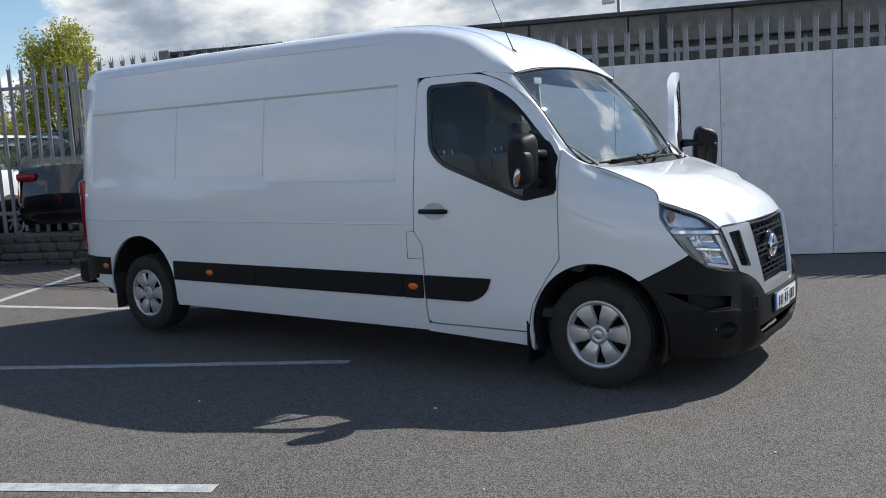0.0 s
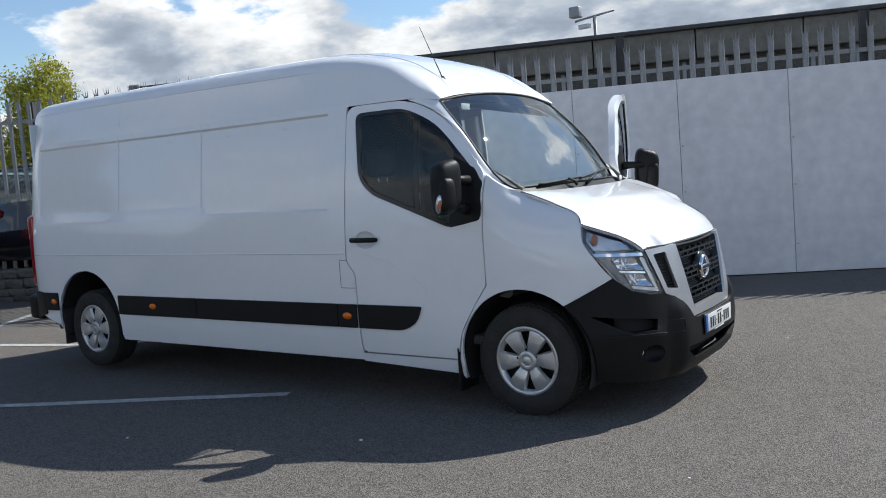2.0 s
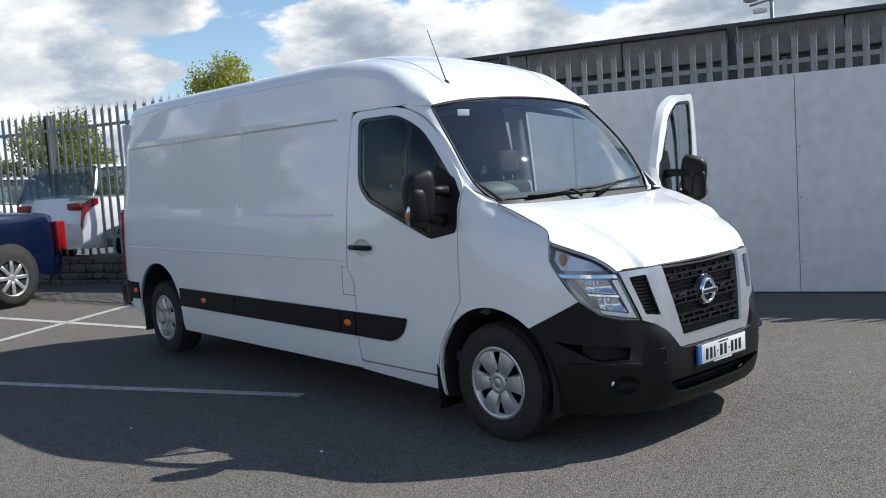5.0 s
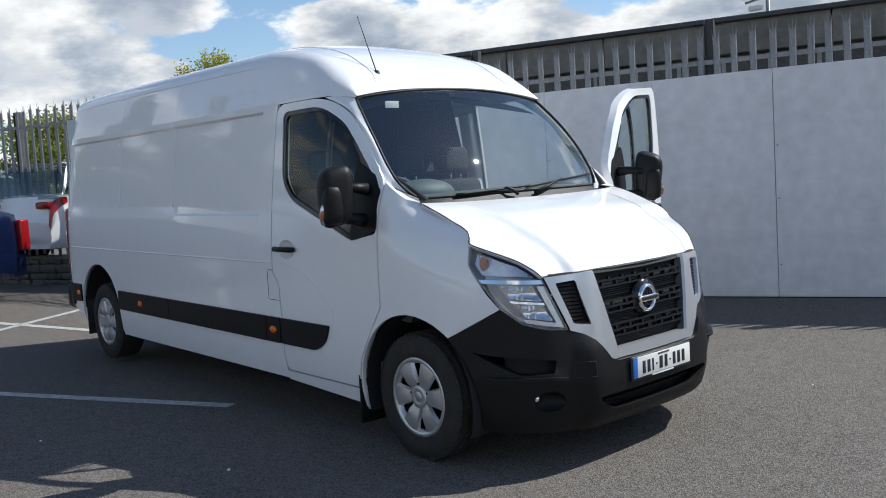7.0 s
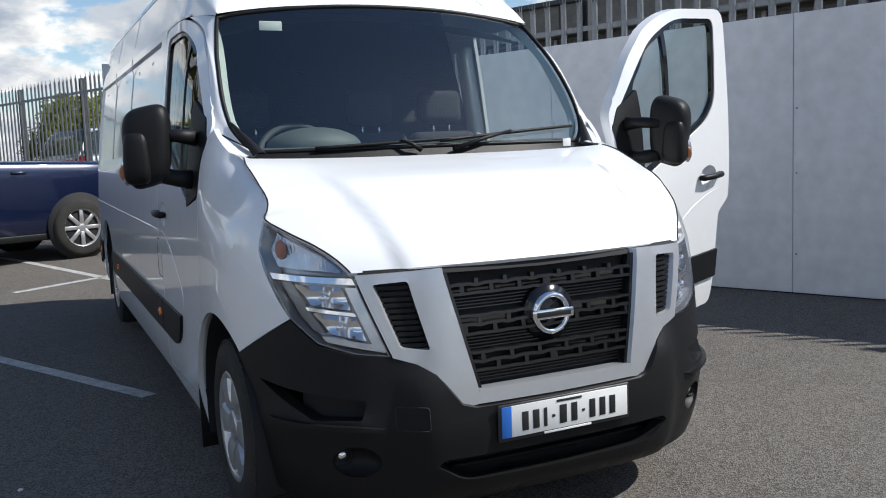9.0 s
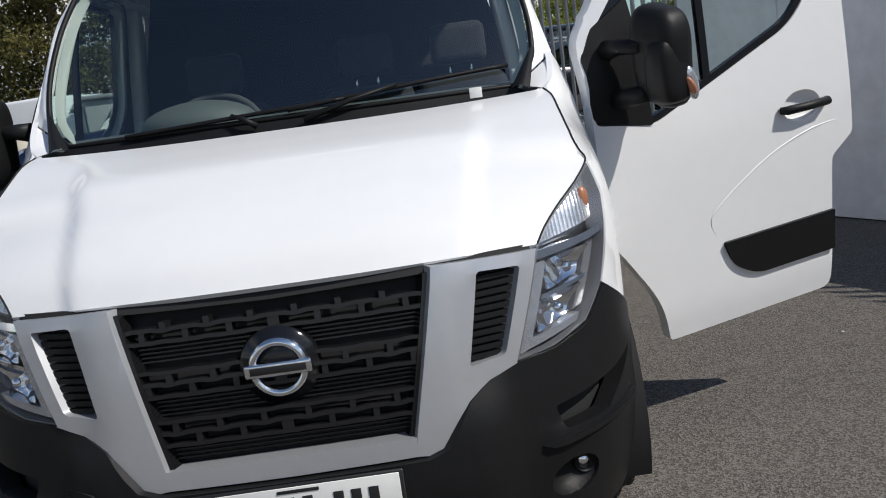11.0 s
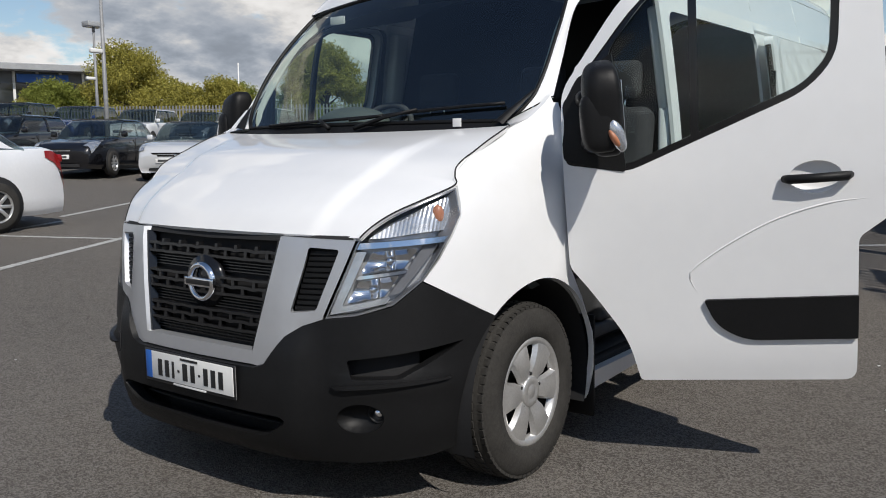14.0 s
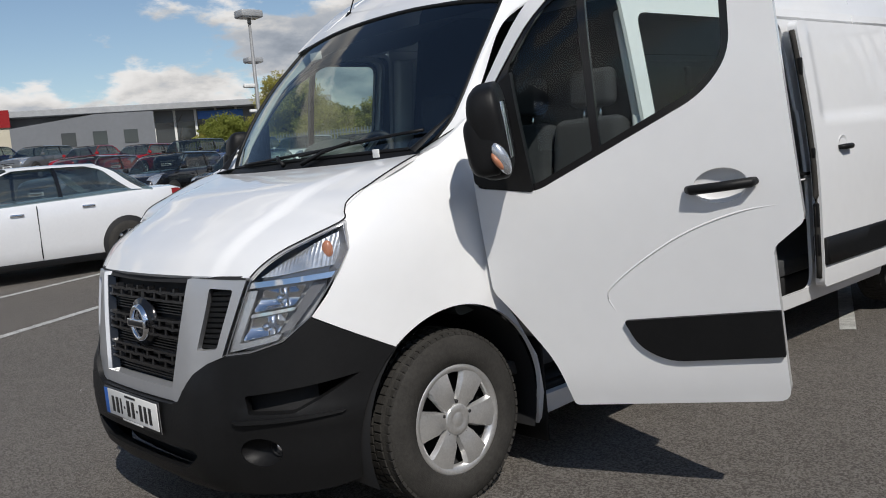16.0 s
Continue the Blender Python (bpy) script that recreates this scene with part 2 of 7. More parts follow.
def asphalt_material(name, dark, pale):
    """Worn asphalt: broad patches, fine aggregate of pale and dark stones, pitted relief."""
    m = bpy.data.materials.new(name)
    m.use_nodes = True
    n, l = m.node_tree.nodes, m.node_tree.links
    bs = n["Principled BSDF"]
    co = n.new("ShaderNodeTexCoord")
    def tex(kind, scale, detail=3):
        t = n.new(kind)
        t.inputs["Scale"].default_value = scale
        if "Detail" in t.inputs:
            t.inputs["Detail"].default_value = detail
        l.new(co.outputs["Object"], t.inputs[0])
        return t
    patch, mid, grain, stones = tex("ShaderNodeTexNoise", 0.35, 5), tex("ShaderNodeTexNoise", 7, 4), tex("ShaderNodeTexNoise", 95, 3), tex("ShaderNodeTexVoronoi", 130)
    def ramp(src, a, b, lo, hi):
        r = n.new("ShaderNodeMapRange")
        for k, v in zip((1, 2, 3, 4), (a, b, lo, hi)):
            r.inputs[k].default_value = v
        l.new(src, r.inputs[0])
        return r.outputs[0]
    def mul(a, c):
        x = n.new("ShaderNodeMath")
        x.operation = "MULTIPLY"
        l.new(a, x.inputs[0]), l.new(c, x.inputs[1])
        return x.outputs[0]
    speck = n.new("ShaderNodeSeparateColor")
    l.new(stones.outputs["Color"], speck.inputs[0])
    tone = mul(mul(ramp(patch.outputs[0], 0.3, 0.7, 0.84, 1.12), ramp(mid.outputs[0], 0.3, 0.7, 0.88, 1.1)), mul(ramp(grain.outputs[0], 0.3, 0.7, 0.72, 1.28), ramp(speck.outputs[0], 0.0, 1.0, 0.74, 1.26)))
    bright = ramp(speck.outputs[1], 0.93, 1.0, 0.0, 0.35)
    mix = n.new("ShaderNodeMix")
    mix.data_type = "RGBA"
    sc = n.new("ShaderNodeVectorMath")
    sc.operation = "SCALE"
    sc.inputs[0].default_value = dark
    l.new(tone, sc.inputs["Scale"])
    mix.inputs[7].default_value = (*pale, 1)
    l.new(bright, mix.inputs[0]), l.new(sc.outputs[0], mix.inputs[6]), l.new(mix.outputs[2], bs.inputs["Base Color"])
    bs.inputs["Roughness"].default_value, bs.inputs["Specular IOR Level"].default_value = 0.85, 0.3
    bp, bp2 = n.new("ShaderNodeBump"), n.new("ShaderNodeBump")
    bp.inputs["Strength"].default_value, bp.inputs["Distance"].default_value = 0.7, 0.006
    bp2.inputs["Strength"].default_value, bp2.inputs["Distance"].default_value = 0.6, 0.004
    l.new(stones.outputs["Distance"], bp.inputs["Height"]), l.new(grain.outputs[0], bp2.inputs["Height"]), l.new(bp.outputs[0], bp2.inputs["Normal"]), l.new(bp2.outputs[0], bs.inputs["Normal"])
    return m


ASPHALT = asphalt_material("asphalt", (0.082, 0.072, 0.062), (0.36, 0.34, 0.31))

# ---------------------------------------------------------------- helpers for building
def mesh_of(name, bm, mat, smooth=True):
    me = bpy.data.meshes.new(name)
    bm.to_mesh(me)
    bm.free()
    for p in me.polygons:
        p.use_smooth = smooth
    for x in (mat if isinstance(mat, (list, tuple)) else [mat]):
        me.materials.append(x)
    return me


def part(name, bm, mat, parent, label="", smooth=True, sharp=None):
    """One mesh object under a thing or under a part."""
    me = mesh_of(name, bm, mat, smooth)
    if sharp:
        me.set_sharp_from_angle(angle=radians(sharp))
    ob = new(name, me)
    ob.parent = parent
    if label:
        tagged(ob, label)
    return ob


def thing(name, label, category, m=None, group="", kind=""):
    ob = new(name)
    ob.empty_display_size = 0.2
    if m is not None:
        ob.matrix_world = m
    return tagged(ob, label, category, group, kind)


def box(bm, lo, hi, bevel=0.0, segs=2):
    """A block from lo to hi, its edges rounded."""
    r = bmesh.ops.create_cube(bm, size=1)
    for v in r["verts"]:
        v.co = Vector([lo[i] + (v.co[i] + 0.5) * (hi[i] - lo[i]) for i in range(3)])
    if bevel:
        es = list({e for v in r["verts"] for e in v.link_edges})
        bmesh.ops.bevel(bm, geom=es, offset=bevel, segments=segs, affect="EDGES", profile=0.5)
    return bm


def boxed(lo, hi, bevel=0.0, segs=2):
    return box(bmesh.new(), lo, hi, bevel, segs)


def tube(bm, pts, r, n=10, closed=False, caps=True):
    """A round bar along points; r is a number or one for each point."""
    pts = [Vector(p) for p in pts]
    rs = r if isinstance(r, (list, tuple)) else [r] * len(pts)
    rings = []
    for i, p in enumerate(pts):
        a, b = pts[max(i - 1, 0)], pts[min(i + 1, len(pts) - 1)]
        if closed:
            a, b = pts[i - 1], pts[(i + 1) % len(pts)]
        q = (b - a).to_track_quat("Z", "Y")
        rings.append([bm.verts.new(p + q @ Vector((rs[i] * math.cos(2 * math.pi * k / n), rs[i] * math.sin(2 * math.pi * k / n), 0))) for k in range(n)])
    for i in range(len(rings) - (0 if closed else 1)):
        u, w = rings[i], rings[(i + 1) % len(rings)]
        for k in range(n):
            bm.faces.new((u[k], u[(k + 1) % n], w[(k + 1) % n], w[k]))
    if caps and not closed:
        bm.faces.new(rings[0][::-1])
        bm.faces.new(rings[-1])
    return bm


def lathe(bm, prof, n=48, axis="y"):
    """Turns a profile of (radius, height) round an axis."""
    rings = []
    for r, hgt in prof:
        ring = []
        for k in range(n):
            c, s = r * math.cos(2 * math.pi * k / n), r * math.sin(2 * math.pi * k / n)
            ring.append(bm.verts.new({"y": (c, hgt, s), "z": (c, s, hgt), "x": (hgt, c, s)}[axis]))
        rings.append(ring)
    for u, w in zip(rings, rings[1:]):
        for k in range(n):
            bm.faces.new((u[k], u[(k + 1) % n], w[(k + 1) % n], w[k]))
    return bm


def prism(bm, outline, lo, hi, axis="y"):
    """A plate with a drawn outline, from lo to hi along an axis."""
    def at(p, d):
        return {"y": (p[0], d, p[1]), "x": (d, p[0], p[1]), "z": (p[0], p[1], d)}[axis]
    a = [bm.verts.new(at(p, lo)) for p in outline]
    b = [bm.verts.new(at(p, hi)) for p in outline]
    k = len(outline)
    bm.faces.new(a)
    bm.faces.new(b[::-1])
    for i in range(k):
        bm.faces.new((a[i], b[i], b[(i + 1) % k], a[(i + 1) % k]))
    bmesh.ops.recalc_face_normals(bm, faces=bm.faces)
    return bm


def grid(bm, fn, nu, nv):
    """A sheet of nu x nv cells through fn(u, v), u and v from 0 to 1."""
    rows = [[bm.verts.new(fn(i / nu, j / nv)) for j in range(nv + 1)] for i in range(nu + 1)]
    for i in range(nu):
        for j in range(nv):
            bm.faces.new((rows[i][j], rows[i + 1][j], rows[i + 1][j + 1], rows[i][j + 1]))
    return bm


def lerp(a, b, t):
    return a + (b - a) * t


def smooth(a, b, x):
    t = min(max((x - a) / (b - a), 0.0), 1.0)
    return t * t * (3 - 2 * t)


def along(table, x):
    """Linear reading of a small table of (x, value)."""
    if x <= table[0][0]:
        return table[0][1]
    for (a, u), (b, w) in zip(table, table[1:]):
        if x <= b:
            return u + (w - u) * (x - a) / (b - a)
    return table[-1][1]


def eased(table, x):
    """Smooth reading of a small table of (x, value): rises and falls with it, with no kinks."""
    k = len(table)
    if x <= table[0][0]:
        return table[0][1]
    if x >= table[-1][0]:
        return table[-1][1]
    i = next(j for j in range(k - 1) if x <= table[j + 1][0])
    rise = lambda j: (table[j + 1][1] - table[j][1]) / (table[j + 1][0] - table[j][0])
    def slope(j):
        if j == 0 or j == k - 1:
            return rise(0 if j == 0 else k - 2)
        a, b = rise(j - 1), rise(j)
        return 0.0 if a * b <= 0 else 2 * a * b / (a + b)
    (x0, y0), (x1, y1) = table[i], table[i + 1]
    w = x1 - x0
    t = (x - x0) / w
    return y0 * (1 + 2 * t) * (1 - t) ** 2 + slope(i) * w * t * (1 - t) ** 2 + y1 * t * t * (3 - 2 * t) + slope(i + 1) * w * t * t * (t - 1)


def rounded(poly, r, n=5):
    """A polygon with its corners rounded by r (one number or one for each corner)."""
    out, k = [], len(poly)
    for i, p in enumerate(poly):
        ri = r[i] if isinstance(r, (list, tuple)) else r
        p, a, b = Vector(p), Vector(poly[i - 1]), Vector(poly[(i + 1) % k])
        if ri <= 0:
            out.append(tuple(p))
            continue
        da, db = (a - p), (b - p)
        e = min(ri, da.length * 0.48, db.length * 0.48)
        s, t = p + da.normalized() * e, p + db.normalized() * e
        for j in range(n + 1):
            f = j / n
            out.append(tuple(s * (1 - f) ** 2 + p * 2 * f * (1 - f) + t * f * f))
    return out


def inside(poly, x, y):
    """Which of the points lie inside a polygon."""
    hit = np.zeros(len(x), bool)
    k = len(poly)
    for i in range(k):
        (x0, y0), (x1, y1) = poly[i - 1], poly[i]
        if y0 == y1:
            continue
        c = ((y0 > y) != (y1 > y)) & (x < (x1 - x0) * (y - y0) / (y1 - y0) + x0)
        hit ^= c
    return hit


def fine(poly, step, closed=True):
    out = []
    k = len(poly)
    for i in range(k if closed else k - 1):
        a, b = Vector(poly[i]), Vector(poly[(i + 1) % k])
        m = max(1, math.ceil((b - a).length / step))
        out += [tuple(a.lerp(b, j / m)) for j in range(m)]
    return out


def swell(poly, d):
    """A polygon grown by d (shrunk if negative)."""
    area = sum(poly[i - 1][0] * poly[i][1] - poly[i][0] * poly[i - 1][1] for i in range(len(poly)))
    sgn, out, k = (1 if area > 0 else -1), [], len(poly)
    for i in range(k):
        p, a, b = Vector(poly[i]), Vector(poly[i - 1]), Vector(poly[(i + 1) % k])
        u, w = (p - a), (b - p)
        if u.length < 1e-6 or w.length < 1e-6:
            out.append(tuple(p))
            continue
        nu, nw = Vector((u.y, -u.x)).normalized() * sgn, Vector((w.y, -w.x)).normalized() * sgn
        m = nu + nw
        m = m / max(m.length_squared / 2, 0.5)
        out.append(tuple(p + m * d))
    return out


from mathutils.geometry import delaunay_2d_cdt


def sheet(outline, lift, holes=(), step=0.06, creases=(), rim=0.0, way=None, bm=None):
    """A panel with a drawn outline and holes in two dimensions, lifted onto a curved surface; its edge turns inward by rim along way(place)."""
    bm = bm or bmesh.new()
    loops = [fine(outline, step)] + [fine(h, step) for h in holes]
    verts, edges = [], []
    for lp in loops:
        s = len(verts)
        verts += lp
        edges += [(s + i, s + (i + 1) % len(lp)) for i in range(len(lp))]
    for cr in creases:
        s = len(verts)
        cr = fine(cr, step)
        verts += cr
        edges += [(s + i, s + (i + 1) % len(cr)) for i in range(len(cr))]
    o = np.array(outline)
    xs, ys = np.arange(o[:, 0].min(), o[:, 0].max(), step), np.arange(o[:, 1].min(), o[:, 1].max(), step)
    gx, gy = [a.ravel() for a in np.meshgrid(xs + step * 0.31, ys + step * 0.37)]
    keep = inside(outline, gx, gy)
    for h in holes:
        keep &= ~inside(h, gx, gy)
    gx, gy = gx[keep], gy[keep]
    edge = np.array(verts)
    far = [((edge[:, 0] - x) ** 2 + (edge[:, 1] - y) ** 2).min() > (step * 0.45) ** 2 for x, y in zip(gx, gy)]
    verts += [(x, y) for x, y, f in zip(gx, gy, far) if f]
    vo, _, fo, *_ = delaunay_2d_cdt([Vector(v) for v in verts], edges, [], 0, 1e-5)
    cen = np.array([[sum(vo[i][k] for i in f) / len(f) for k in (0, 1)] for f in fo])
    ok = inside(outline, cen[:, 0], cen[:, 1])
    for h in holes:
        ok &= ~inside(h, cen[:, 0], cen[:, 1])
    made, faces = {}, []
    for f, good in zip(fo, ok):
        if good:
            vs = []
            for i in f:
                if i not in made:
                    made[i] = bm.verts.new(lift(vo[i][0], vo[i][1]))
                vs.append(made[i])
            faces.append(bm.faces.new(vs))
    if rim:
        es = [e for e in {e for f in faces for e in f.edges} if len(e.link_faces) == 1]
        r = bmesh.ops.extrude_edge_only(bm, edges=es)
        for v in [g for g in r["geom"] if isinstance(g, bmesh.types.BMVert)]:
            v.co += way(v.co) * rim
    return bm



# ---------------------------------------------------------------- the van's skin
XC, NP = -0.30, 3.5                     # where the plan begins to round, and how squarely
RAKE = 0.02                             # the body stands higher at the rear
NOSE = [(0.15, 0.72), (0.22, 0.775), (0.32, 0.805), (0.45, 0.815), (0.60, 0.80), (0.78, 0.775), (0.96, 0.745), (1.05, 0.70), (1.13, 0.645), (1.21, 0.545), (1.266, 0.418), (1.327, 0.18), (1.35, 0.13), (2.0, -0.2)]
ROOFH = [(-5.3, 2.42), (-5.1, 2.44), (-4.6, 2.445), (-1.9, 2.435), (-1.5, 2.415), (-1.25, 2.365), (-1.0, 2.285), (-0.85, 2.205), (-0.72, 2.115), (-0.60, 2.025)]
EDGE_Z = [(-5.3, 2.33), (-5.15, 2.355), (-4.6, 2.36), (-1.7, 2.34), (-1.25, 2.30), (-1.0, 2.24), (-0.85, 2.165), (-0.72, 2.075), (-0.62, 1.985), (-0.60, 1.965)]
EDGE_Y = [(-5.3, 0.715), (-5.05, 0.755), (-4.6, 0.765), (-1.4, 0.78), (-0.9, 0.785), (-0.6, 0.775)]
LEAN = [(0.9, 0.0), (1.05, 0.003), (1.3, 0.022), (1.65, 0.064), (2.0, 0.118), (2.3, 0.18)]
ZR = 2.0                                # where the sides end and the roof begins
SHOULDER = [(-0.80, 1.97), (-0.52, 1.83), (-0.25, 1.50), (-0.07, 1.335), (0.13, 1.255), (0.40, 1.13), (0.60, 1.0), (0.8, 0.97)]


def halfwidth(z, x):
    b = 0.985 - eased(LEAN, z)
    if z < 0.5:
        b -= 0.03 * ((0.5 - z) / 0.25) ** 2
    if x < -4.95:
        b -= 0.10 * ((-4.95 - x) / 0.35) ** 2.2
    if x > -1.0:
        u = min(max((z - along(SHOULDER, x) + 0.30) / 0.30, 0.0), 1.1)
        b -= lerp(along([(-1.0, 0.03), (-0.6, 0.052), (-0.45, 0.050), (-0.235, 0.056), (0.0, 0.075)], x), 0.012, smooth(0.0, 0.40, x)) * u ** 2.2 * smooth(-1.0, -0.6, x)
    return b


ARC = [(0.0, 0.0)]
for i in range(1, 601):
    u, w = [((1.09 * math.cos(t) ** (2 / NP)) if t < math.pi / 2 - 1e-9 else 0.0, 0.985 * math.sin(t) ** (2 / NP)) for t in ((i - 1) / 600 * math.pi / 2, i / 600 * math.pi / 2)]
    ARC.append((ARC[-1][0] + math.hypot(u[0] - w[0], u[1] - w[1]), i / 600 * math.pi / 2))
QUARTER = ARC[-1][0]
ARC_S, ARC_T = np.array([a for a, _ in ARC]), np.array([t for _, t in ARC])


def skin(s, z, out=0.0):
    """The place on the skin: s runs round the plan from the middle of the nose, to the left side if positive."""
    a, sg = abs(s), (1 if s >= 0 else -1)
    if a >= QUARTER:
        x = XC - (a - QUARTER)
        p = Vector((x, sg * (halfwidth(z, x)), z))
    else:
        t = float(np.interp(a, ARC_S, ARC_T))
        x = XC + (along(NOSE, z) - XC) * max(math.cos(t), 0.0) ** (2 / NP)
        p = Vector((x, sg * halfwidth(z, x) * math.sin(t) ** (2 / NP), z))
    if out:
        e = 0.01
        q, r = skin(s + e, z), skin(s, z + e)
        nrm = (q - p).cross(r - p)
        if nrm.length > 1e-9:
            p = p + nrm.normalized() * out
    return p


def sx(x, z):
    """Where a place of the side, given by x, lies round the plan."""
    if x <= XC:
        return QUARTER + XC - x
    c = min(max((x - XC) / (along(NOSE, z) - XC), 0.0), 1.0) ** (NP / 2)
    return float(np.interp(math.acos(min(c, 1.0)), ARC_T, ARC_S))


def sy(y, z):
    """Where a place of the front, given by y, lies round the plan."""
    c = min(abs(y) / 0.985, 1.0) ** (NP / 2)
    return math.copysign(float(np.interp(math.asin(min(c, 1.0)), ARC_T, ARC_S)), y)


def X(*pts):
    return [(sx(x, z), z) for x, z in pts]


def F(*pts):
    return [(sy(y, z), z) for y, z in pts]


def side_of(sd, out=0.0):
    return lambda s, z: skin(sd * s, z, out)


def inward(p):
    d = Vector((min(p.x + 0.6, 0.0) * 0 + (-0.7 if p.x > 0.45 else 0.0), -p.y, 0))
    return d.normalized() if d.length > 1e-6 else Vector((-1, 0, 0))


def arch(cx, cz, r, a0, a1, n=26):
    return [(cx + r * math.cos(radians(lerp(a0, a1, i / n))), cz + r * math.sin(radians(lerp(a0, a1, i / n)))) for i in range(n + 1)]


def spline(pts, t):
    """A smooth curve through points, t from 0 to 1."""
    k = len(pts) - 1
    f = min(max(t, 0.0), 1.0) * k
    i = min(int(f), k - 1)
    f -= i
    p = [Vector(pts[min(max(j, 0), k)]) for j in (i - 1, i, i + 1, i + 2)]
    return 0.5 * (2 * p[1] + (p[2] - p[0]) * f + (2 * p[0] - 5 * p[1] + 4 * p[2] - p[3]) * f * f + (3 * p[1] - p[0] - 3 * p[2] + p[3]) * f ** 3)


VAN = thing("van", "white panel van, black bumpers, passenger and sliding doors open", "van", Matrix(((1, 0, 0, 0), (0, 1, 0, 0), (-RAKE, 0, 1, 0), (0, 0, 0, 1))))
HINGE = Vector((-0.225, 1.05, 0.008))
OPEN, LEAN_OUT, LEAN_ON = 71.0, 6.2, 2.5

DOOR = rounded([(-1.243, 0.325), (-1.258, 0.86), (-1.325, 0.945), (-1.32, 1.30), (-1.31, 1.985), (-0.80, 1.985), (-0.51, 1.835), (-0.235, 1.475), *[(lerp(-0.235, -0.225, k / 12), lerp(1.475, 0.80, k / 12)) for k in range(2, 12)], (-0.225, 0.80), (-0.30, 0.70), (-0.43, 0.50), (-0.465, 0.325)],
               [0.05, 0.02, 0.02, 0.3, 0.09, 0.12, 0.2, 0.12] + [0.001] * 10 + [0.08, 0.1, 0.12, 0.02])
DOOR_WIDE = [(x - 0.038 * smooth(0.86, 0.94, z) * smooth(-1.0, -1.25, x), z) for x, z in DOOR]   # the open door shows its flange
DAYLIGHT = rounded([(-1.235, 1.932), (-0.83, 1.934), (-0.565, 1.80), (-0.255, 1.445), (-0.245, 1.20), (-0.47, 1.155), (-1.10, 1.39), (-1.205, 1.50)], [0.06, 0.1, 0.15, 0.05, 0.02, 0.05, 0.10, 0.1])
SLIDE = rounded([(-1.42, 0.36), (-1.42, 1.92), (-2.85, 1.92), (-2.87, 0.36)], 0.07)
STRIP_LO, STRIP_HI = 0.495, 0.655


def skin_part(name, poly, mat, parent, sd, holes=(), step=0.06, rim=0.02, out=0.0, label="", creases=(), lift=None, sharp=35):
    bm = sheet(poly, lift or side_of(sd, out), holes, step, creases, rim, inward)
    bmesh.ops.recalc_face_normals(bm, faces=bm.faces)
    return part(name, bm, mat, parent, label, True, sharp)


def pressed(sd, lines):
    """The side with shallow pressed fields: each a rounded box (x0, z0, x1, z1, depth)."""
    def lift(s, z):
        x = XC - (s - QUARTER)
        d = 0.0
        for x0, z0, x1, z1, dep in lines:
            q = max(abs(x - (x0 + x1) / 2) - (x1 - x0) / 2, abs(z - (z0 + z1) / 2) - (z1 - z0) / 2)
            d += dep * smooth(0.006, -0.010, q)
        p = skin(sd * s, z)
        p.y -= sd * d
        return p
    return lift


def boxline(x0, z0, x1, z1, g):
    return X((x0 - g, z0 - g), (x1 + g, z0 - g), (x1 + g, z1 + g), (x0 - g, z1 + g))


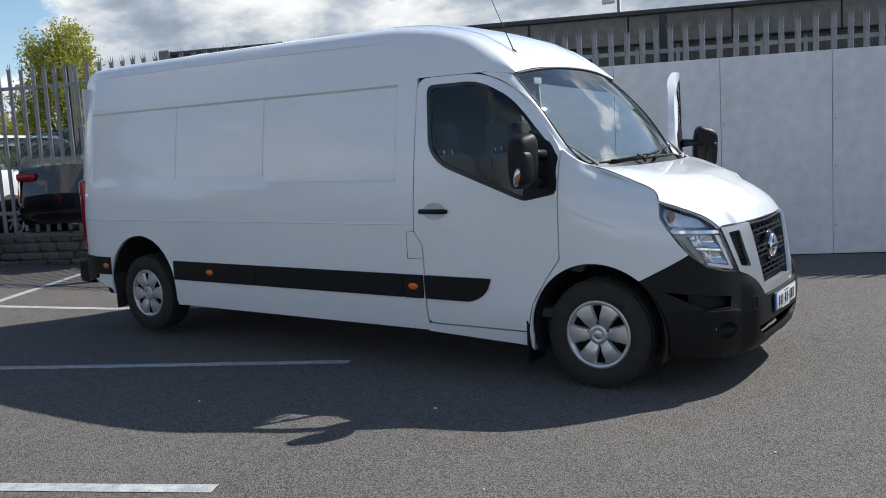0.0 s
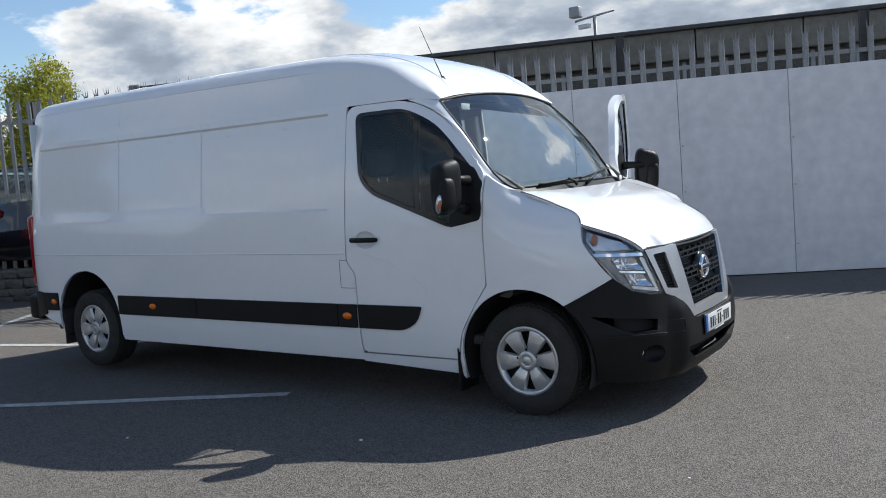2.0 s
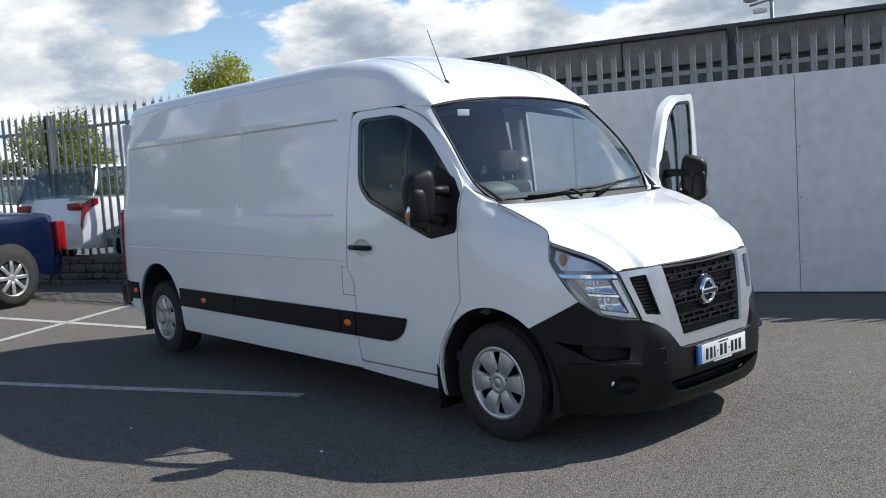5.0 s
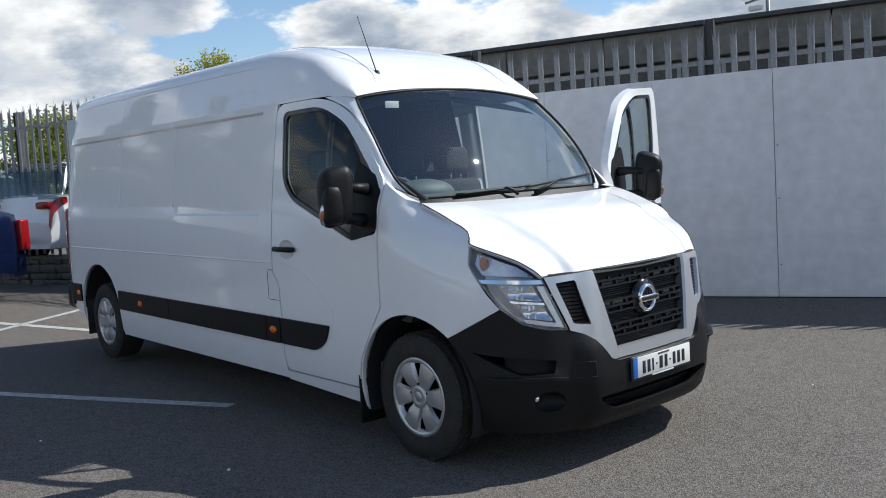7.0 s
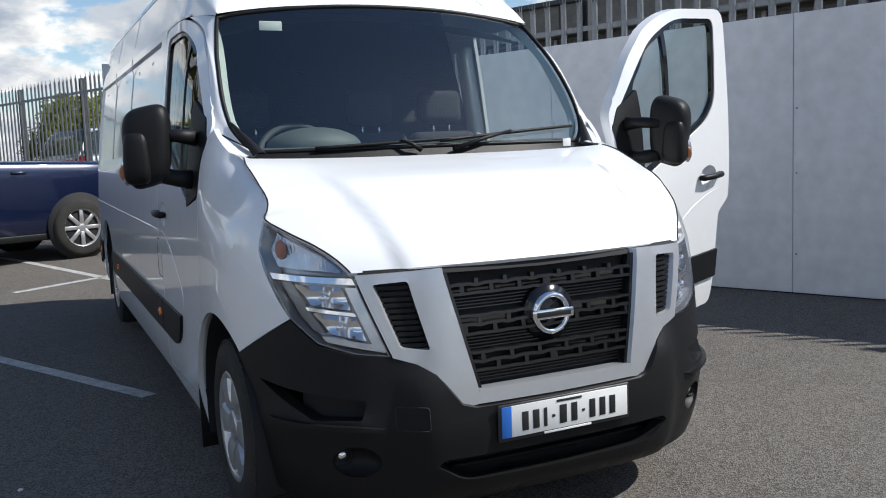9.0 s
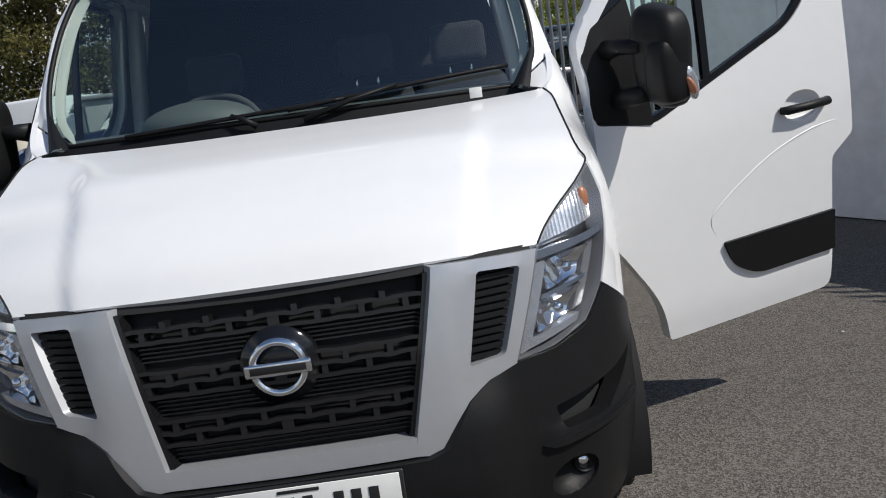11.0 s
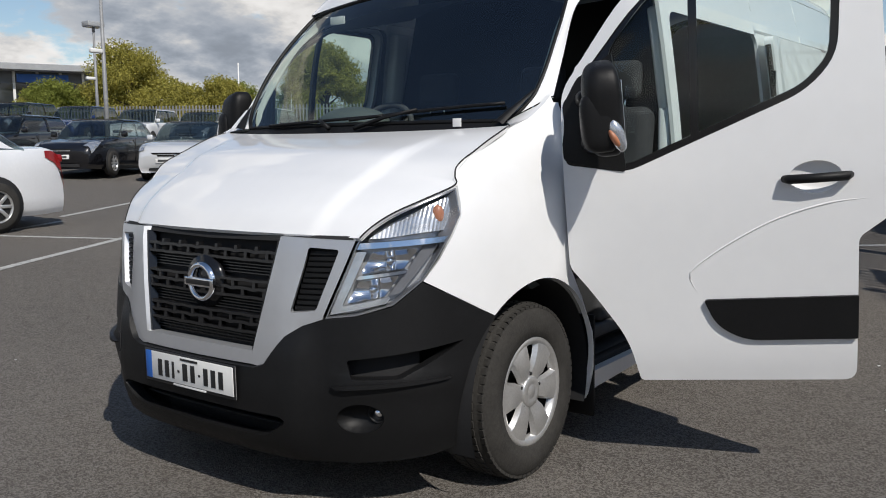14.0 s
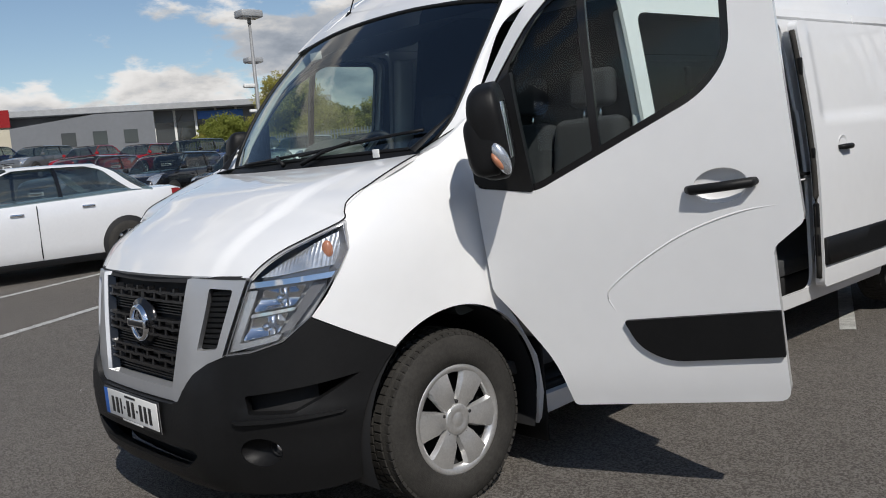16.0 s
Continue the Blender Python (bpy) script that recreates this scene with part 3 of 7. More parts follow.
FIELDS = [(-5.04, 1.298, -1.485, 1.950, 0.018), (-5.04, 1.298, -2.76, 1.345, -0.009)]
FIELDS_L = [(-4.98, 1.40, -2.80, 1.950, 0.011)]
for sd in (1, -1):
    rear_arch = arch(-4.36, 0.41, 0.45, -12, 192)
    poly = X((-1.25, 0.27), (-1.25, 0.325), (-1.264, 0.86), (-1.331, 0.945), (-1.326, 1.30), (-1.31, ZR), (-5.27, ZR), (-5.27, 0.50), (-4.83, 0.36), *rear_arch[::-1], (-3.91, 0.27))
    fields = FIELDS if sd < 0 else FIELDS_L
    cr = [boxline(a, b, c, d, g) for a, b, c, d, _ in fields for g in (0.006, -0.010)]
    skin_part("side_panel", poly, WHITE, VAN, sd, holes=[X(*swell(SLIDE, 0.004))] if sd > 0 else [], lift=pressed(sd, fields), creases=cr)
    skin_part("sill", X((-1.25, 0.262), (-0.47, 0.23), (-0.44, 0.20), (-0.43, 0.30), (-0.475, 0.318), (-1.25, 0.318)), WHITE, VAN, sd, rim=0.15)
    front_arch = arch(0.0, 0.345, 0.435, 51, 188)
    wing = X((-0.447, 0.20), (-0.458, 0.33), (-0.42, 0.50), (-0.29, 0.705), *[(lerp(-0.220, -0.229, k / 14), lerp(0.80, 1.47, k / 14)) for k in range(15)], (-0.10, 1.375), (-0.02, 1.345), (0.06, 1.318), (0.165, 1.280), (0.258, 1.238), (0.316, 1.208), (0.356, 1.182), (0.366, 1.162), (0.366, 1.140), (0.376, 1.09), (0.385, 1.047), (0.407, 1.01), (0.430, 0.975), (0.482, 0.900), (0.534, 0.832), *front_arch)
    skin_part("front_wing", wing, WHITE, VAN, sd, step=0.045)
    for a, b, lamp in ((-5.03, -4.80, -4.86), (-3.90, -2.905, -3.44), (-2.895, -1.435, None), (-1.427, -1.264, -1.345)):
        p = X(*rounded([(a, STRIP_LO), (b, STRIP_LO), (b, STRIP_HI), (a, STRIP_HI)], 0.008))
        if sd > 0 and a > -2.9 and a < -1.5:
            continue
        st = skin_part("rubbing_strip", p, BLACK, VAN, sd, out=0.014, rim=0.02)
        if lamp:
            bm = bmesh.new()
            bmesh.ops.create_uvsphere(bm, u_segments=16, v_segments=10, radius=1)
            c = skin(sd * sx(lamp, 0.575), 0.575)
            for v in bm.verts:
                v.co = Vector((c.x + 0.042 * v.co.x, c.y + sd * 0.014 + 0.012 * v.co.y, c.z + 0.024 * v.co.z))
            part("side_marker", bm, AMBER, st, "amber side marker lamp")

# rear end
back = rounded([(-0.86, 0.45), (0.86, 0.45), (0.84, 1.5), (0.62, 2.33), (-0.62, 2.33), (-0.84, 1.5)], 0.12)
part("rear_doors", prism(bmesh.new(), back, -5.285, -5.25, "x"), WHITE, VAN)
part("rear_bumper", boxed((-5.42, -0.93, 0.38), (-5.2, 0.93, 0.62), 0.05, 3), BLACK, VAN)
for sd in (1, -1):
    skin_part("rear_bumper_end", X(*rounded([(-4.99, 0.46), (-5.26, 0.40), (-5.28, 0.66), (-5.04, 0.66)], 0.03)), BLACK, VAN, sd, out=0.015)
    bm = boxed((-5.30, -0.06, 0.70), (-5.16, 0.06, 1.36), 0.03)
    bmesh.ops.translate(bm, verts=bm.verts, vec=(0, sd * 0.865, 0))
    part("tail_lamp", bm, RED, VAN)

# bonnet
BC = [(0.03, 0, 1.338), (0.12, 0, 1.316), (0.20, 0, 1.292), (0.27, 0, 1.269), (0.34, 0, 1.244), (0.41, 0, 1.213), (0.48, 0, 1.179), (0.55, 0, 1.141), (0.674, 0, 1.060), (0.736, 0, 0.983)]
BE = [(-0.035, 0.825, 1.352), (0.045, 0.838, 1.330), (0.145, 0.838, 1.292), (0.225, 0.838, 1.258), (0.295, 0.838, 1.229), (0.338, 0.840, 1.203), (0.358, 0.850, 1.174), (0.376, 0.861, 1.146), (0.470, 0.813, 1.106), (0.562, 0.747, 1.062), (0.618, 0.698, 1.019), (0.654, 0.668, 0.980)]


def bonnet(u, v):
    c, e, t = spline(BC, u), spline(BE, u), 2 * v - 1
    a = abs(t)
    crease = lerp(0.63, 0.505, u)
    dome = (1 - smooth(crease - 0.028, crease + 0.028, e.y * a)) * smooth(0.0, 0.5, u)
    return Vector((lerp(c.x, e.x, a ** 2.3) + 0.016 * dome * u * u, e.y * t, lerp(c.z, e.z, a ** 3.0) + (0.019 - 0.014 * u ** 4) * dome))


bm = grid(bmesh.new(), bonnet, 72, 72)
es = [e for e in bm.edges if len(e.link_faces) == 1]
r = bmesh.ops.extrude_edge_only(bm, edges=es)
for q in [g for g in r["geom"] if isinstance(g, bmesh.types.BMVert)]:
    q.co += Vector((-0.010, 0, -0.012))
bmesh.ops.recalc_face_normals(bm, faces=bm.faces)
part("bonnet", bm, WHITE, VAN, sharp=60)

WING_TOP = [(-0.10, 1.375), (-0.02, 1.345), (0.06, 1.318), (0.165, 1.280), (0.258, 1.238), (0.316, 1.208), (0.352, 1.182), (0.366, 1.143)]
for sd in (1, -1):
    rim_pts, lid_pts = [skin(sx(x, z), z) for x, z in WING_TOP], [Vector(q) for q in BE[:8]]
    def wing_roll(u, v, sd=sd):
        o, i = spline(rim_pts, u), spline(lid_pts, u)
        k = o.lerp(i, 0.5) + Vector((0.0, 0.005, 0.004)) * smooth(1.0, 0.75, u)
        p = (o * (1 - v) + k * v) * (1 - v) + (k * (1 - v) + i * v) * v
        return Vector((p.x, sd * p.y, p.z))
    bm = grid(bmesh.new(), wing_roll, 40, 8)
    bmesh.ops.recalc_face_normals(bm, faces=bm.faces)
    part("wing_top", bm, WHITE, VAN)

# windscreen, cowl and pillars
WB, WT = (Vector((-0.045, 0, 1.375)), Vector((-0.125, 0.735, 1.372))), (Vector((-0.575, 0, 2.02)), Vector((-0.622, 0.772, 1.958)))


SCREEN_W = [(0.0, 0.745), (0.03, 0.772), (0.08, 0.802), (0.17, 0.828), (0.32, 0.836), (0.6, 0.822), (0.9, 0.785), (1.0, 0.768)]


def screen(u, v):
    """The windscreen: u from the cowl to the header, v from the right to the left; its lower corners sweep in."""
    y = eased(SCREEN_W, u) * (2 * v - 1)
    lo, hi = [Vector((lerp(w[0].x, w[1].x, (abs(y) / w[1].y) ** 2.6), y, lerp(w[0].z, w[1].z, (abs(y) / w[1].y) ** 2.2))) for w in (WB, WT)]
    p = lo.lerp(hi, u)
    bow = 0.035 * math.sin(math.pi * min(max(u, 0), 1))
    return p + Vector((0.7, 0, 0.7)) * bow


bm = grid(bmesh.new(), screen, 40, 36)
bmesh.ops.recalc_face_normals(bm, faces=bm.faces)
ws = part("windscreen", bm, SCREEN, VAN)
ws.visible_shadow = False
bm = bmesh.new()
loop = [screen(0.0, k / 30) for k in range(31)] + [screen(k / 40, 1) for k in range(1, 41)] + [screen(1, 1 - k / 30) for k in range(1, 31)] + [screen(1 - k / 40, 0) for k in range(1, 40)]
tube(bm, loop, 0.010, 6, closed=True)
part("windscreen_seal", bm, BLACK, VAN)
bm = grid(bmesh.new(), lambda u, v: bonnet(0, v) + Vector((-0.02, 0, -0.02)) if u == 0 else (lerp(bonnet(0, v) + Vector((-0.03, 0, -0.035)), screen(0, v), u)), 4, 40)
bmesh.ops.recalc_face_normals(bm, faces=bm.faces)
part("cowl", bm, BLACK, VAN)
outer = [(-0.228, 1.480), (-0.36, 1.655), (-0.50, 1.838), (-0.64, 1.925), (-0.80, 1.994)]
OUTER = [skin(sx(x - 0.018, z - 0.010), z - 0.010) - Vector((0.0, 0.002 if z < 1.5 else 0.005, 0.0)) for x, z in outer]


def pillar(u, v, sd=1):
    """The windscreen pillar, from the door's edge to the glass."""
    o = spline(OUTER, u)
    i = screen(u, 1) + Vector((0.0, 0.008, 0.004))
    m = (o + i) / 2 + Vector((0.012, 0.012, 0.010)) * smooth(-0.05, 0.22, u)
    p = (o * (1 - v) + m * v) * (1 - v) + (m * (1 - v) + i * v) * v
    return Vector((p.x, sd * p.y, p.z))


for sd in (1, -1):
    bm = grid(bmesh.new(), lambda u, v: pillar(u, v, sd), 32, 8)
    bmesh.ops.recalc_face_normals(bm, faces=bm.faces)
    part("pillar", bm, WHITE, VAN)
    def trim(u, v, sd=sd):
        o = spline([skin(sx(x, z), z) for x, z in outer], u) + Vector((-0.045, -0.055, -0.01))
        i = screen(u, 1) + Vector((-0.022, -0.012, 0.0))
        p = i.lerp(o, v) + Vector((0.0, -0.02, 0)) * math.sin(math.pi * v)
        return Vector((p.x, sd * p.y, p.z))
    part("pillar_trim", grid(bmesh.new(), trim, 16, 6), TRIMGREY, VAN)
    A_, B_, C_ = skin(sx(-0.246, 1.465), 1.465) - Vector((0, 0.002, 0)), skin(sx(-0.10, 1.375), 1.375), screen(0.0, 1)
    E_ = Vector(BE[0]) + Vector((-0.004, -0.004, 0.004))
    def base_fill(u, v, sd=sd):
        o = A_.lerp(B_, u / 0.6) if u < 0.6 else B_.lerp(E_, (u - 0.6) / 0.4)
        p = o.lerp(A_.lerp(C_ + Vector((0.006, 0.012, 0.0)), min(1, u * 1.25)), v) + Vector((0.002, 0.003, 0.003)) * math.sin(math.pi * v) * math.sin(math.pi * u)
        return Vector((p.x, sd * p.y, p.z))
    bm = grid(bmesh.new(), base_fill, 12, 6)
    bmesh.ops.recalc_face_normals(bm, faces=bm.faces)
    part("pillar_base", bm, WHITE, VAN)
    def corner(u, v, sd=sd):
        top = screen(0.17, 1) + Vector((0.014, 0.006, 0.012))
        a = (Vector(BE[0]) + Vector((-0.014, -0.040, 0.006))).lerp(top + Vector((-0.008, 0.0, 0)), u)
        c = Vector((-0.066, 0.725, 1.364)).lerp(top + Vector((0, -0.012, 0)), u ** 0.6)
        p = a.lerp(c, v) + Vector((0.012, 0, 0.012)) * math.sin(math.pi * v) * (1 - u)
        return Vector((p.x, sd * p.y, p.z))
    bm = grid(bmesh.new(), corner, 8, 6)
    bmesh.ops.recalc_face_normals(bm, faces=bm.faces)
    part("pillar_foot", bm, BLACK, VAN)
    seam = [q + Vector((0, 0, 0.0012)) for q in [bonnet(k / 60, 0.5 + sd * 0.5) for k in range(61)]]
    part("bonnet_joint", tube(bmesh.new(), seam, 0.0028, 6), DARKIN, VAN)
    head = lambda u, v, sd=sd: (lambda x: Vector((x, sd * halfwidth(lerp(1.986, 2.001, v), x), lerp(1.986, 2.001, v))))(lerp(-1.32, -0.80, u))
    part("door_header", grid(bmesh.new(), head, 16, 1), WHITE, VAN)
    shut = X(*[(-0.27, lerp(0.80, 1.45, k / 12)) for k in range(13)], *[(-0.20, lerp(1.45, 0.80, k / 12)) for k in range(13)])
    skin_part("hinge_pillar", shut, WHITE, VAN, sd, out=-0.02, rim=0)

ROOF_X = -0.605
# roof: the side goes on up to a tight shoulder, then a flat arch across
def roof(u, v):
    x = lerp(-5.27, ROOF_X, u ** 0.9)
    hgt, zs, ys, zb = eased(ROOFH, x), eased(EDGE_Z, x), eased(EDGE_Y, x), ZR
    e = halfwidth(zb, x)
    if x > OUTER[-1].x:
        q = pillar(1.0, min((x - OUTER[-1].x) / (ROOF_X - OUTER[-1].x), 1.0))
        e, zb = lerp(e, q.y, smooth(-0.83, -0.78, x)), lerp(zb, q.z, smooth(-0.83, -0.78, x))
    t = 2 * v - 1
    a = 1 - abs(t)
    side = Vector((e - ys, zb - zs))
    r = min(0.11, side.length * 0.85)
    arch_z = lambda y: hgt - (hgt - zs) * min(max(y / ys, 0.0), 1.0) ** 2.6
    s0 = Vector((ys, zs)) + side.normalized() * r if side.length > 1e-6 else Vector((ys, zs))
    s1 = Vector((ys - r, arch_z(ys - r)))
    if a < 0.14:
        p = Vector((e, zb)).lerp(s0, a / 0.14)
    elif a < 0.42:
        f = (a - 0.14) / 0.28
        p = s0 * (1 - f) ** 2 + Vector((ys, zs + 0.012)) * 2 * f * (1 - f) + s1 * f * f
    else:
        y = lerp(ys - r, 0.0, (a - 0.42) / 0.58)
        p = Vector((y, arch_z(y)))
    return Vector((x, math.copysign(p.x, -t) if t else 0.0, p.y))


def roof_at(x, v):
    return roof(((x + 5.27) / (ROOF_X + 5.27)) ** (1 / 0.9), v)


bm = grid(bmesh.new(), roof, 110, 100)
bmesh.ops.recalc_face_normals(bm, faces=bm.faces)
part("roof", bm, WHITE, VAN)
for x in (-3.85, -2.80):
    part("roof_rib", tube(bmesh.new(), [roof_at(x, 0.02 + 0.96 * k / 40) for k in range(41)], 0.0022, 6), WHITE, VAN)
    for sd in (1, -1):
        if sd > 0 and x > -3:
            continue
        pts = [skin(sd * sx(x, lerp(1.36, ZR, k / 12)), lerp(1.36, ZR, k / 12), -0.016 if k < 11 else 0.0) for k in range(13)]
        part("pressed_line", tube(bmesh.new(), pts, 0.0032, 6), WHITE, VAN)
for v in (0.27, 0.73):
    pts = [roof_at(lerp(-0.665, -1.75, k / 24), v) + Vector((0, 0, 0.0004)) for k in range(25)]
    part("roof_swage", tube(bmesh.new(), pts, [0.0012 + 0.003 * min(1, k / 3, (24 - k) / 10) for k in range(25)], 6), WHITE, VAN)
for v in (0.085, 0.915):
    pts = [roof_at(lerp(-1.46, -5.12, k / 40), v) for k in range(41)]
    part("roof_gutter", tube(bmesh.new(), pts, [0.001 + 0.003 * min(1, k / 5) for k in range(41)], 6), WHITE, VAN)

# ---------------------------------------------------------------- the front
def front_part(name, poly, mat, parent, holes=(), step=0.04, rim=0.02, out=0.0, label="", lift=None):
    bm = sheet(poly, lift or (lambda s, z: skin(s, z, out)), holes, step, (), rim, inward)
    bmesh.ops.recalc_face_normals(bm, faces=bm.faces)
    return part(name, bm, mat, parent, label, True, 35)


def both(pts):
    """A closed outline from its left half, from top to bottom."""
    return pts + [(-s, z) for s, z in reversed(pts)]


FRAME_LOW = [(0.572, 0.708), (0.50, 0.682), (0.445, 0.645), (0.405, 0.585), (0.375, 0.545), (0.33, 0.53), (0.0, 0.527)]
bump_half = F(*FRAME_LOW[::-1]) + [(0.690, 0.718), (0.812, 0.751), (0.905, 0.826)] + X((0.538, 0.828), *arch(0.0, 0.345, 0.435, 51, -14, 14), (0.50, 0.222)) + F((0.66, 0.208), (0.3, 0.196), (0.0, 0.194))
bump = bump_half + [(-s, z) for s, z in reversed(bump_half[1:-1])]
POCKET = rounded(F((0.918, 0.622), (0.85, 0.603), (0.655, 0.574), (0.672, 0.512), (0.80, 0.512), (0.848, 0.545)), 0.012)
INTAKE = both(F(*rounded([(0.0, 0.372), (0.44, 0.372), (0.47, 0.355), (0.38, 0.29), (0.0, 0.285)], [0, 0.01, 0.03, 0.05, 0])))
FOG_S, FOG_Z = sy(0.698, 0.375), 0.375
FOG = [(FOG_S + 0.080 * math.cos(a), FOG_Z + 0.052 * math.sin(a)) for a in [2 * math.pi * k / 32 for k in range(32)]]
flip = lambda poly: [(-s, z) for s, z in poly]


def bumper_lift(s, z):
    a = abs(s)
    p = skin(s, z, 0.006)
    mid = smooth(0.575, 0.49, a) * smooth(0.17, 0.24, z) * smooth(0.72, 0.58, z)
    ledge = smooth(0.44, 0.47, z) * smooth(0.54, 0.50, z) * smooth(0.60, 0.68, a) * smooth(1.2, 0.95, a)
    p.x += 0.040 * mid
    d = Vector((p.x + 0.3, p.y, 0)).normalized()
    return p + d * (0.012 * ledge)


BUMPER = front_part("front_bumper", bump, BLACK, VAN, holes=[INTAKE, POCKET, flip(POCKET), FOG, flip(FOG)], lift=bumper_lift, rim=0.05)
part("bumper_backing", sheet(both(F((0.0, 0.42), (0.85, 0.62), (0.86, 0.25), (0.0, 0.2))), lambda s, z: skin(s, z, -0.055), (), 0.06), DARKIN, BUMPER)
for sd in (1, -1):
    mir = (lambda poly: poly) if sd > 0 else flip
    lip = F((0.612, 0.487), (0.68, 0.498), (0.80, 0.503), (0.90, 0.507), (0.895, 0.499), (0.80, 0.490), (0.69, 0.483), (0.63, 0.479))
    front_part("bumper_lip", mir(lip), BLACK, BUMPER, lift=lambda s, z: bumper_lift(s, z) + Vector((0.014, 0.006 * (1 if s > 0 else -1), 0)), rim=0.03)
    front_part("fog_recess", mir(swell(FOG, 0.004)), BLACK, BUMPER, lift=lambda s, z: skin(s, z, 0.004 - 0.050 * max(0.0, 1 - ((abs(s) - FOG_S) / 0.084) ** 2 - ((z - FOG_Z) / 0.056) ** 2) ** 0.7), rim=0, step=0.012)
cover = [(-sy(y, z), z) for y, z in rounded([(0.485, 0.475), (0.485, 0.55), (0.575, 0.55), (0.575, 0.475)], 0.012)]
part("towing_cover_joint", tube(bmesh.new(), [bumper_lift(s, z) for s, z in cover], 0.0022, 6, closed=True), DARKIN, BUMPER)
for z in (0.315, 0.345):
    bm = sheet(both(F((0.0, z + 0.006), (0.41, z + 0.006), (0.41, z - 0.006), (0.0, z - 0.006))), lambda s, zz: skin(s, zz, -0.02), (), 0.05, (), 0.03, inward)
    part("intake_slat", bm, BLACK, BUMPER)

for sd in (1, -1):
    mir = (lambda poly: poly) if sd > 0 else flip
    half = F(*FRAME_LOW[:-1]) + F((0.30, 0.533), (0.305, 0.585), (0.395, 0.968), (0.50, 0.972)) + [(0.676, 0.968), (0.574, 0.710)]
    vent = F(*rounded([(0.505, 0.945), (0.615, 0.94), (0.545, 0.735), (0.452, 0.722)], 0.012))
    def frame_lift(s, z, sd=sd):
        a = abs(s)
        return skin(s, z, 0.010 + 0.016 * smooth(0.50, 0.42, a) * 1.0)
    fr = front_part("grille_frame", mir(half), SILVER, VAN, holes=[mir(vent)], lift=frame_lift, rim=0.035)
    front_part("vent_backing", mir(swell(vent, 0.01)), DARKIN, fr, lift=lambda s, z: skin(s, z, -0.022), rim=0)
    for k in range(11):
        f0 = (k + 0.5) / 11
        a, b = lerp(0.452, 0.505, f0), lerp(0.545, 0.615, f0)
        z = lerp(0.732, 0.938, f0)
        bar = F((a, z + 0.004), (b, z + 0.006), (b, z - 0.006), (a, z - 0.008))
        front_part("vent_slat", mir(bar), BLACK, fr, lift=lambda s, zz: skin(s, zz, -0.006), rim=0.012)

bar = both(F((0.0, 0.58), (0.303, 0.58), (0.303, 0.533), (0.0, 0.53)))
front_part("grille_bar", bar, SILVER, VAN, lift=lambda s, z: skin(s, z, 0.026), rim=0.05)
GR = both(F((0.0, 0.975), (0.40, 0.968), (0.305, 0.58), (0.0, 0.575)))
GRILLE = front_part("grille", GR, DARKIN, VAN, lift=lambda s, z: skin(s, z, -0.034), rim=0)
# dark strip whose colour stands in for the shaded gap below the bonnet
gap_strip = both(F((0.0, 0.985), (0.655, 0.985), (0.655, 0.968), (0.0, 0.955)))
front_part("bonnet_gap_shade", gap_strip, DARKIN, GRILLE, lift=lambda s, z: skin(s, z, 0.0), rim=0.03)
for sd in (1, -1):
    e = F((0.395, 0.96), (0.375, 0.96), (0.287, 0.58), (0.303, 0.58))
    front_part("grille_edge", e if sd > 0 else flip(e), GLOSSBLACK, GRILLE, lift=lambda s, z: skin(s, z, 0.012), rim=0.03)
# bars of the grille: three bands of two offset rows of slots, thin louvres between the bands
def rail_line(zc, w, th, phase, dip):
    """A rail that dips a little where the ties meet it."""
    n = 72
    top = []
    for k in range(n + 1):
        y = lerp(-w, w, k / n)
        wave = abs(((y / 0.108 + phase) % 1.0) - 0.5) * 2
        top.append((y, zc + dip * smooth(0.45, 0.9, wave)))
    return [(y, z + th) for y, z in top] + [(y, z - th) for y, z in reversed(top)]


def grille_bit(name, poly, out, rim):
    bm = sheet(poly, lambda s, zz: skin(s, zz, out), (), 0.06, (), rim, inward)
    bmesh.ops.recalc_face_normals(bm, faces=bm.faces)
    part(name, bm, GRILLEBAR, GRILLE, sharp=35)


for zc, first in ((0.919, 1), (0.788, 0), (0.668, 0)):
    wid = lambda z: lerp(0.292, 0.385, (z - 0.58) / 0.385)
    for dz, th, phase, dip in ((0.027, 0.0046, 0.0, 0.002), (0.0, 0.0052, 0.5, -0.0035), (-0.031, 0.0048, 0.5, 0.0015)):
        if first and dz > 0:
            continue
        grille_bit("grille_slat", rail_line(zc + dz, wid(zc + dz), th, phase, dip), 0.010, 0.026)
    for row, (lo, hi) in enumerate(((-0.031, 0.0), (0.0, 0.017 if first else 0.027))):
        n = int(wid(zc) / 0.108) + 2
        for k in range(-n, n + 1):
            y = (k + 0.5 * row) * 0.108
            if abs(y) < wid(zc) - 0.01:
                grille_bit("grille_tie", [(y - 0.0075, zc + lo), (y + 0.0075, zc + lo), (y + 0.0075, zc + hi), (y - 0.0075, zc + hi)], 0.008, 0.024)
    for k in range(4):
        z = zc - 0.046 - 0.0105 * k
        if z > 0.60:
            grille_bit("grille_rib", both(F((0.0, z + 0.002), (wid(z), z + 0.002), (wid(z), z - 0.002), (0.0, z - 0.002))), -0.014, 0.005)
